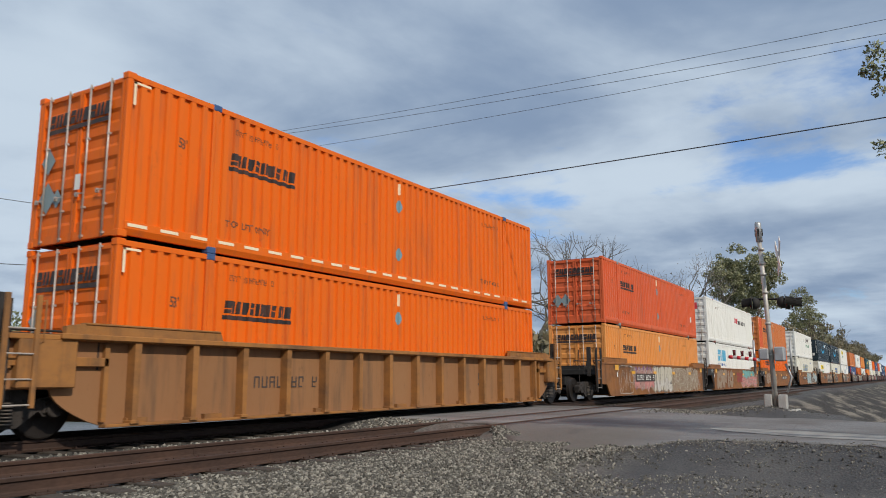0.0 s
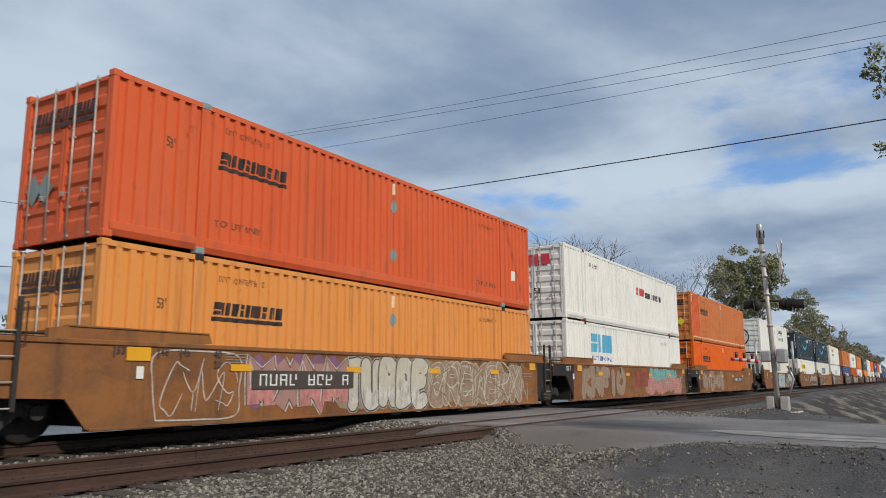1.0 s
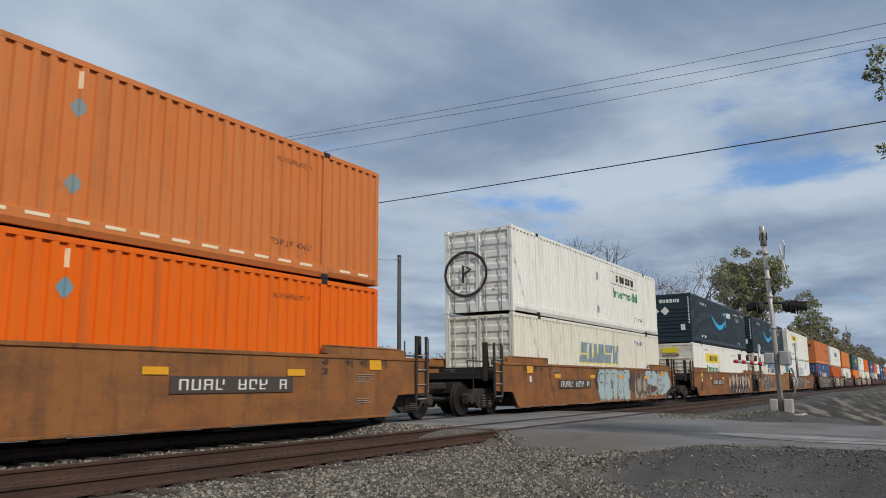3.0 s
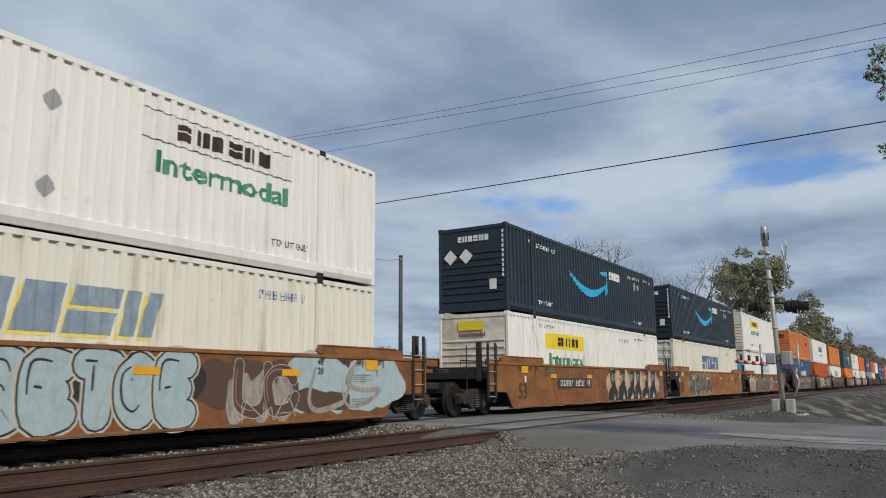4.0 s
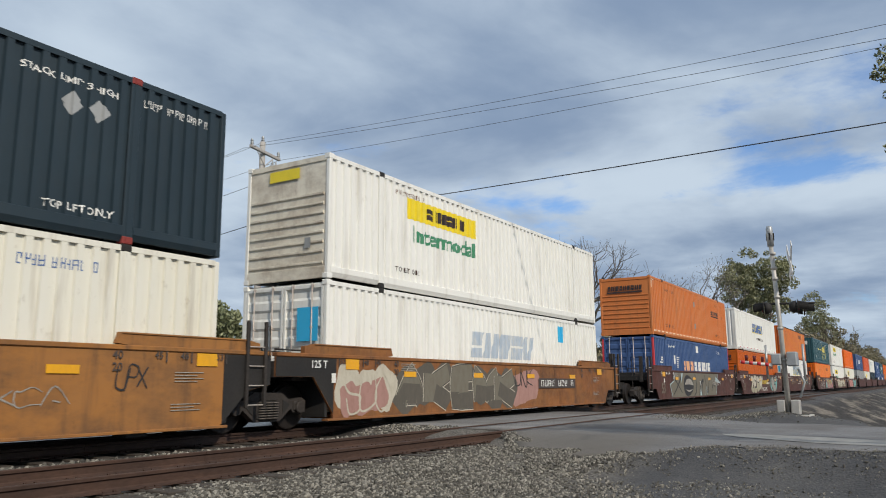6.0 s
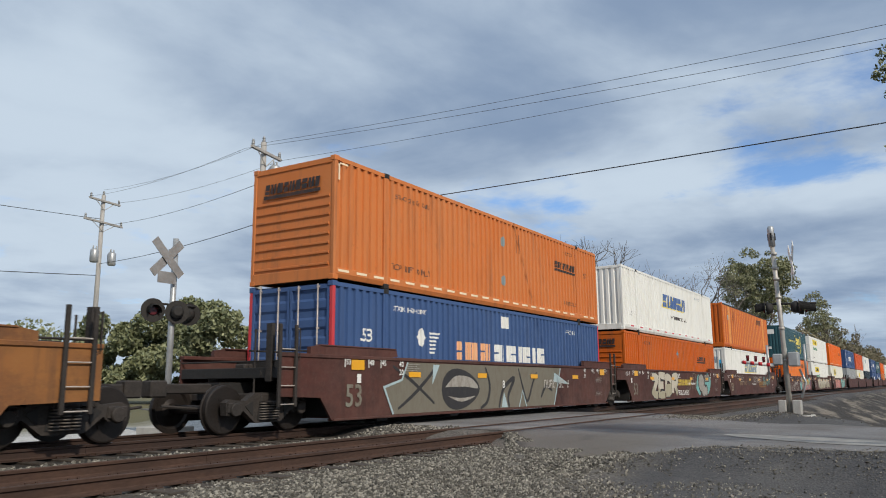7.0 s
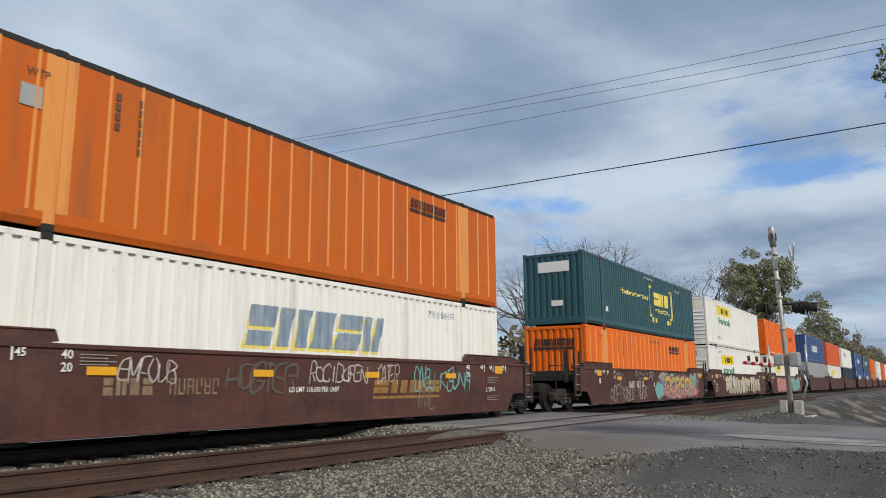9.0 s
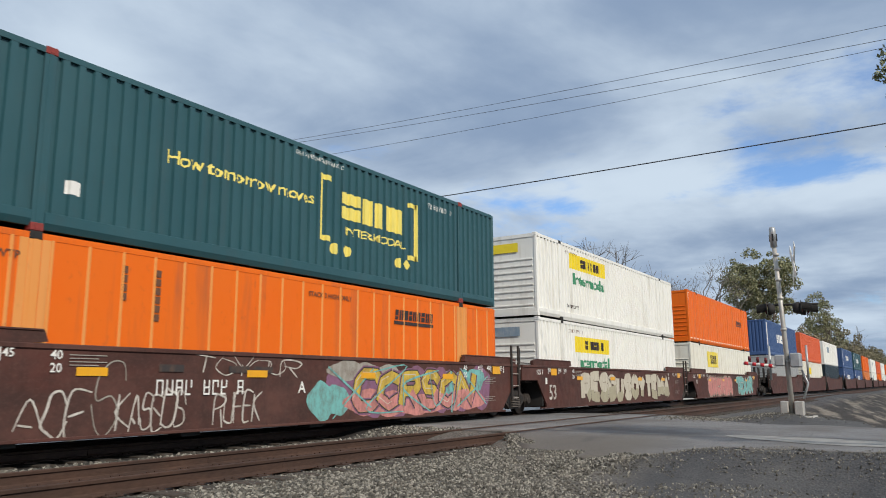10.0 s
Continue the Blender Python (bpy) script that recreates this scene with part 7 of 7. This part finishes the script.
c = add("I", 1, "orange_faded", "corr", "ribs", "orange corrugated container with pale reflective tape", tape=True)
orange_marks(c, "corr", rev=True)
note(c, "corr", "STACK 2 HIGH ONLY", 2.4, 2.35, 0.16, "ink_soft", wide=1.6)
note(c, "corr", "TOP LIFT ONLY", 2.2, 0.52, 0.22, "ink_soft", wide=1.8)
bmx = bmesh.new()
poly(bmx, [(0.4, 0.0), (9.6, 0.0), (10.2, 1.22), (1.0, 1.22), (0.75, 0.8), (0.0, 0.62)])
on_car(car, bmx, 1.6, 0.235, M["gaff_moss"], "graffiti", d=0.006)
bmx = bmesh.new()
for p_ in ([(0.0, 0.62), (0.75, 0.8), (1.0, 1.22)], [(0.4, 0.0), (0.05, 0.6)], [(9.6, 0.0), (10.2, 1.22)], [(7.0, 0.0), (7.25, 0.5), (7.5, 0.0)]):
    ribbon(bmx, p_, 0.03, False)
on_car(car, bmx, 1.6, 0.235, M["gaff_ice"], "graffiti", d=0.018)
on_car(car, cipher_bm(9, 2.1, 0.26, 4), 10.42, 0.80, M["gaff_white"], "number_bar", d=0.024)
on_car(car, text_bm("B", 0.3), 7.5, 0.82, M["w_ink"], d=0.026)
bmx = bmesh.new()
poly(bmx, [(1.0 * math.cos(t), 0.53 * math.sin(t) * (1 - 0.25 * math.cos(t))) for t in (k * math.tau / 28 for k in range(28))])
on_car(car, bmx, 5.15, 0.80, M["gaff_coal"], "graffiti", d=0.009)
bmx = bmesh.new()
poly(bmx, soften([(-0.82, 0.05), (-0.3, 0.34), (0.5, 0.30), (0.92, 0.02), (0.2, 0.06), (-0.82, 0.05)], 4)[:-1])
poly(bmx, soften([(-0.7, -0.18), (0.0, -0.34), (0.75, -0.2), (0.0, -0.24), (-0.7, -0.18)], 4)[:-1], 0.0004)
on_car(car, bmx, 5.15, 0.80, M["gaff_silver"], "graffiti", d=0.0105)
bmx = bmesh.new()
for k, (pts, wd) in enumerate((([(2.2, 0.35), (2.9, 0.7), (3.6, 1.15), (3.9, 1.4)], 0.05), ([(6.5, 1.4), (6.75, 0.9), (6.6, 0.45), (6.2, 0.26)], 0.06), ([(7.3, 0.25), (7.6, 0.8), (8.3, 1.1), (7.9, 0.6), (7.95, 0.25)], 0.07),
                               ([(8.6, 1.4), (8.9, 0.8), (9.2, 0.4), (9.6, 0.95), (9.9, 1.3)], 0.05), ([(10.2, 0.5), (10.6, 0.85), (11.1, 0.7)], 0.06), ([(2.0, 1.35), (2.8, 1.0), (3.8, 0.45)], 0.045))):
    ribbon(bmx, soften(pts), wd, True, 0.0002 * k)
on_car(car, bmx, 0.0, 0.0, M["gaff_coal"], "graffiti", d=0.008)
bmx = bmesh.new()
poly(bmx, [(7.45, 0.25), (7.62, 0.7), (7.85, 0.25)])
poly(bmx, [(3.7, 0.9), (4.05, 1.42), (3.75, 1.42)])
poly(bmx, [(11.2, 1.0), (12.6, 0.9), (11.3, 1.3)])
on_car(car, bmx, 0.0, 0.0, M["gaff_ice"], "graffiti", d=0.0115)

# J
car = unit("J", "mid", "car_maroon", "dark maroon well car with angular cream graffiti")
car_marks(car, "w_ink", "gaff_grey", True, True)
c = add("J", 0, "orange_deep", "corr", "ribs", "orange corrugated container with dark lettering bars")
firm_bar(c, "corr", 12.2, 1.84, 1.75)
on_side(c, "corr", diamond_bm(0.34, 0.44), 8.1, 1.9, M["blue_patch"], "repair_patch")
for x in (9.1, 9.3):
    for k in range(5):
        on_side(c, "corr", rect_bm(0.07, 0.1), x, 2.4 - 0.14 * k, M["ink_soft"], "code_bar")
code_bar(c, "corr", 2.5, 2.4, 1.4, 0.12, "ink_soft")
on_end(c, blocks_bm(9, 1.75, 0.24, 0.12, 1, 0.2, 0.075), 0.40, 2.3, M["ink"], "brand_mark", d=0.02)
c = add("J", 1, "white", "corr", "vcor", "white corrugated container with a steel blue mark and red tape")
slant_mark(c, "corr", 5.95, 1.52, 4.2, 0.64, "b_ink", "y_ink")
note(c, "corr", "INTERMODAL", 7.32, 0.98, 0.24, "ink", wide=3.0)
note(c, "corr", "53", 0.97, 0.70, 0.26, "ink", 0.9)
code_bar(c, "corr", 12.3, 2.4, 1.3, 0.14, "steel_ink")
for k in range(24):
    x = 0.5 + 0.64 * k
    if min(abs(x - POST), abs(x - CL + POST)) > 0.3:
        place("reflective_strip", shared("reflective_strip", None), M["r_ink" if k % 2 else "sticker"], c, at=pose(x - HX, -HY, 0.215))
on_car(car, blocks_bm(4, 2.7, 0.30, 0.2, 3, 0.15), 7.1, 0.82, M["gaff_yellow"], "brand_mark")
on_car(car, text_bm("TROLL SLAYERS", 0.34), 7.1, 0.35, M["w_ink"], d=0.012, sx=0.86)
on_car(car, text_bm("2015", 0.3), 7.1, 1.2, M["w_ink"], d=0.012, sx=0.9)

piece(car, "ZEDR", 2.75, 0.22, 4.4, 1.26, "gaff_bone", "gaff_coal", 94, 0.17, low="gaff_cream", soft=False, lean=0.12, edge=0.05)
scrawl(car, "LXTA", 9.0, 0.6, 1.9, 0.85, "gaff_grey", 97, 0.03)
wash(car, "gaff_teal", 10.9, 0.3, 2.9, 1.15, 3, 98)
bmx, bmy = bmesh.new(), bmesh.new()
for cx, cy, rx, ry in ((11.9, 0.95, 0.62, 0.46), (12.35, 0.52, 0.45, 0.30), (12.9, 0.5, 0.25, 0.26)):
    for b_, g, up in ((bmx, 0.11, 0.0), (bmy, 0.0, 0.0006)):
        poly(b_, [(cx + (rx + g) * math.cos(t), cy + (ry + g) * math.sin(t)) for t in (k * math.tau / 22 for k in range(22))], up + 0.0001 * rx)
poly(bmx, [(12.65, 0.98), (13.7, 1.02), (13.72, 1.42), (12.6, 1.42)])
on_car(car, bmx, 0.0, 0.0, M["gaff_coal"], "graffiti", d=0.008)
on_car(car, bmy, 0.0, 0.0, M["gaff_silver"], "graffiti", d=0.010)
bmx = bmesh.new()
poly(bmx, [(12.72, 1.02), (13.63, 1.06), (13.65, 1.38), (12.68, 1.38)])
on_car(car, bmx, 0.0, 0.0, M["gaff_silver"], "graffiti", d=0.011)
for k in range(2):
    scrawl(car, "XNCAN", 12.75, 1.08 + 0.15 * k, 0.85, 0.12, "gaff_coal", 99 + k, 0.009, d=0.013)
on_car(car, text_bm("LD LMT 118,600 PER UNIT", 0.15), 9.0, 0.86, M["w_ink"], d=0.024, sx=0.9)

# K
car = unit("K", "last", "car_maroon", "dark maroon well car with thin white scrawls")
car_marks(car, "w_ink", "gaff_cream", True, True)
c = add("K", 0, "white", "corr", "vcor", "white corrugated container with a faded blue mark")
slant_mark(c, "corr", 5.95, 1.38, 4.35, 0.80, "steel_ink", "y_ink")
code_bar(c, "corr", 12.4, 2.36, 1.25, 0.16, "steel_ink")
on_end(c, slant_end(1.6, 0.4), 0.45, 1.9, M["steel_ink"], "brand_mark", d=0.004)
on_end(c, rect_bm(0.12, 0.5), 2.2, 1.6, M["cyan_ink"], "sticker", d=0.004)
c = add("K", 1, "orange_deep", "panel", "vcor", "orange smooth-sided container with pale lifting posts", post="orange_pale", rail="black")
firm_bar(c, "panel", 11.52, 2.28, 1.7)
for x, n in ((2.95, 4), (3.40, 6)):
    for k in range(n):
        on_side(c, "panel", rect_bm(0.10, 0.13), x, 2.40 - 0.17 * k, M["ink_soft"], "code_bar")
note(c, "panel", "WTP", 1.45, 2.35, 0.17, "ink_soft")
on_side(c, "panel", rect_bm(0.34, 0.34), 1.38, 1.85, M["grey"], "placard")
on_end(c, blocks_bm(9, 1.5, 0.24, 0.12, 1, 0.2, 0.075), 0.35, 2.3, M["ink"], "brand_mark", d=0.01)
for i, (word, x, w, mt, th) in enumerate((("EMFOUB", 3.2, 1.2, "gaff_white", 0.013), ("HOGTER", 5.4, 2.0, "gaff_smoke", 0.028), ("ROCIDOFEN", 7.6, 2.1, "gaff_white", 0.018), ("CATER", 9.9, 0.9, "gaff_white", 0.013),
                                           ("CNSU", 11.4, 1.0, "gaff_teal", 0.02), ("TAIL", 11.5, 0.9, "gaff_grey", 0.016), ("KSUNH", 12.6, 1.7, "gaff_teal", 0.022))):
    scrawl(car, word, x, (0.98 if mt == "gaff_white" else 0.80) if word != "TAIL" else 0.3, w * 0.9, 0.40 if mt == "gaff_white" else 0.56, mt, 104 + i, th)
on_car(car, text_bm("LD LMT 118,600 PER UNIT", 0.15), 7.0, 0.80, M["w_ink"], d=0.024, sx=0.9)
on_car(car, text_bm("L 200-5", 0.17), 15.0, 0.74, M["w_ink"], d=0.024)
on_car(car, blocks_bm(4, 0.95, 0.27, 0, 3, 0.25), 2.92, 0.79, M["tan_ink"], "brand_mark")
on_car(car, cipher_bm(6, 1.1, 0.27, 4), 4.15, 0.79, M["tan_ink"], "number_bar")
on_car(car, blocks_bm(4, 2.9, 0.30, 0.2, 3, 0.15), 9.7, 0.75, M["ochre_ink"], "brand_mark")
on_car(car, rect_bm(2.8, 0.06), 9.75, 0.62, M["ochre_ink"], "brand_mark")

# L
car = unit("L", "first", "car_maroon", "dark maroon well car with white tags and a multicoloured piece")
car_marks(car, "w_ink", None, False, True)
c = add("L", 0, "orange", "panel", "vcor", "orange smooth-sided container with pale upright ribs", post="orange_pale")
firm_bar(c, "panel", 11.0, 2.22, 1.7)
for x, n in ((3.45, 4), (4.1, 6)):
    for k in range(n):
        on_side(c, "panel", rect_bm(0.10, 0.12), x, 2.45 - 0.15 * k, M["ink_soft"], "code_bar")
note(c, "panel", "STACK 3 HIGH ONLY", 7.9, 2.5, 0.15, "ink_soft")
note(c, "panel", "WTP", 1.4, 2.45, 0.17, "ink_soft")
on_end(c, blocks_bm(9, 1.7, 0.28, 0.12, 1, 0.2, 0.09), 0.40, 2.1, M["ink"], "brand_mark", d=0.004)
c = add("L", 1, "green", "corr", "vcor", "dark teal green corrugated container with yellow marks", cast="casting_red")
note(c, "corr", "How tomorrow moves", 4.18, 1.62, 0.36, "y_ink", wide=3.8)
on_side(c, "corr", blocks_bm(3, 2.5, 0.62, 0.0, 3, 0.12), 8.92, 1.48, M["y_ink"], "brand_mark")
note(c, "corr", "INTERMODAL", 9.05, 1.13, 0.26, "y_ink", wide=2.4)
for x0, s in ((8.22, 1), (12.02, -1)):
    on_side(c, "corr", rect_bm(0.11, 1.50), x0 if s > 0 else x0 - 0.11, 0.88, M["y_ink"], "brand_mark")
    for z in (0.88, 2.26):
        on_side(c, "corr", rect_bm(0.40, 0.12), x0 if s > 0 else x0 - 0.40, z, M["y_ink"], "brand_mark")
for x in (8.74, 9.16, 11.2, 11.55):
    bmx = bmesh.new()
    poly(bmx, [(0.14 * math.cos(t), 0.13 * math.sin(t)) for t in (i * math.tau / 14 for i in range(14))])
    on_side(c, "corr", bmx, x, 0.74, M["y_ink"], "brand_mark")
code_bar(c, "corr", 7.4, 2.62, 1.6, 0.08, "w_ink")
code_bar(c, "corr", 12.5, 2.42, 1.2, 0.12, "w_ink")
on_side(c, "corr", rect_bm(0.26, 0.22), 2.38, 0.66, M["w_ink"], "load_mark")
on_end(c, rect_bm(1.35, 0.42), 0.65, 2.1, M["sticker"], "sticker", d=0.006)
on_end(c, rect_bm(0.5, 0.22), 1.2, 0.75, M["sticker"], "sticker", d=0.006)
for i, (word, x, w) in enumerate((("ACE", 1.8, 1.05), ("KASEDS", 3.35, 1.3), ("RUFEK", 5.3, 1.1))):
    scrawl(car, word, x, 0.24, w, 0.62, "gaff_white", 124 + i, 0.018)
scrawl(car, "TOYOUR", 4.8, 1.12, 2.6, 0.36, "gaff_white", 127, 0.013)
scrawl(car, "S", 2.9, 0.3, 0.5, 1.0, "gaff_silver", 133, 0.014)
for mt, x, z, w, h, n, sd, dd in (("gaff_purple", 8.3, 0.24, 7.0, 1.24, 7, 128, 0.0045), ("gaff_teal", 7.9, 0.26, 1.0, 0.8, 2, 129, 0.0055), ("gaff_pink", 9.2, 0.24, 5.6, 0.6, 6, 130, 0.0062), ("gaff_teal", 12.9, 0.7, 2.0, 0.7, 3, 131, 0.007),
                                  ("gaff_silver", 8.6, 1.0, 2.2, 0.45, 3, 134, 0.0078)):
    wash(car, mt, x, z, w, h, n, sd, dd)
piece(car, "CORSON", 9.2, 0.32, 5.2, 1.02, "gaff_yellow", "gaff_coal", 132, 0.15, halo="gaff_purple", low="gaff_pink", soft=False, lean=0.2, shine="gaff_bone", edge=0.03)
scrawl(car, "XZKWX", 8.4, 0.3, 6.6, 1.05, "gaff_teal", 135, 0.022, d=0.019)
on_car(car, cipher_bm(10, 1.95, 0.26, 4), 4.03, 0.79, M["w_ink"], "number_bar", d=0.026)
on_car(car, text_bm("A", 0.32), 7.42, 0.8, M["w_ink"], d=0.026)
for x in (4.1, 5.6, 6.2):
    on_car(car, rect_bm(0.5, 0.12), x, 1.18, M["gaff_black"], "overpaint_patch", d=0.021)

# M, N and the long tail
car = unit("M", "mid", "car_maroon", "dark maroon well car with tan graffiti")
car_marks(car, "w_ink", "gaff_white", True, True)
for lv in (0, 1):
    c = add("M", lv, "white", "corr", "ribs", "white container with yellow panel and green lettering")
    yellow_sign(c, "corr", 3.1 - 0.15 * lv, 1.80 + 0.2 * lv, 3.6, 0.58)
    on_end(c, rect_bm(1.3, 0.32), 0.6, 2.25, M["y_sign" if lv else "steel_ink"], "panel_mark", d=0.016)
piece(car, "RESDUSOYTEMA", 3.0, 0.22, 11, 1.22, "gaff_bone", "gaff_brown", 134, 0.2, soft=False, low="gaff_cream")
car = unit("N", "last", "car_maroon", "dark maroon well car with pink and teal graffiti")
car_marks(car, "w_ink", None, True, True)
c = add("N", 0, "cream", "panel", "ribs", "cream container with a small yellow panel")
yellow_sign(c, "panel", 3.6, 1.6, 2.6, 0.9, False)
c = add("N", 1, "orange", "panel", "ribs", "orange smooth-sided container with pale reflective tape", tape=True)
firm_bar(c, "panel", 12.2, 1.7, 1.6)
piece(car, "SNOKER", 2.5, 0.25, 6, 1.15, "gaff_pink", "gaff_coal", 144, 0.24, halo="gaff_bone")
piece(car, "TEXAR", 10, 0.25, 5, 1.15, "gaff_teal", "gaff_white", 145, 0.2)
TAIL = [("O", "first", "grey", "blue"), ("P", "mid", "cream", "orange_red"), ("Q", "last", "navy", "white"), ("R", "first", "blue", "blue"), ("S", "mid", "blue", "green"),
        ("T", "last", "orange_faded", "orange"), ("V", "first", "white", "white"), ("W", "mid", "orange", "orange_red"), ("X", "last", "white", "white"), ("Y", "first", "white", "orange"), ("Z", "mid", "orange", "white")]
TONE = {"grey": "plain grey", "blue": "dark blue", "cream": "cream white", "orange_red": "red orange", "navy": "dark navy", "white": "dirty white", "green": "dark green", "orange": "bright orange", "orange_faded": "faded orange"}
for key, where, low, top in TAIL:
    unit(key, where, "car_maroon", "dark maroon well car far down the line")
    for lv, col in ((0, low), (1, top)):
        c = add(key, lv, col, "corr", "vcor" if col == "blue" else "ribs", TONE[col] + " corrugated container far down the line", detail=False)
        if col in ("white", "cream"):
            on_side(c, "corr", rect_bm(2.4, 0.7), 4.0, 1.6, M["y_sign" if key == "P" else "steel_ink"], "panel_mark")
        if col in ("blue", "green"):
            on_side(c, "corr", blocks_bm(6, 4.5, 0.7, 0, 3, 0.2), 5.0, 1.2, M["w_ink"], "brand_mark")
            on_side(c, "corr", rect_bm(0.5, 2.3), 0.3, 0.4, M["w_ink"], "brand_mark")


def travelled(t):
    return 23.792 * t - 0.0165 * t * t


def motions():
    for thing, at in MOVING:
        walk(thing, [(t, Matrix.Translation((-travelled(t), 0, 0)) @ at) for t in [k / 2 for k in range(21)]])
    # the wheels roll towards -x
    for w in WHEELS[:52]:
        x, z = w.matrix_basis.translation.x, w.matrix_basis.translation.z
        walk(w, [(k / FPS, pose(x, 0, z, 0, -88.0 * k, 0)) for k in range(10 * FPS + 1)])


motions()
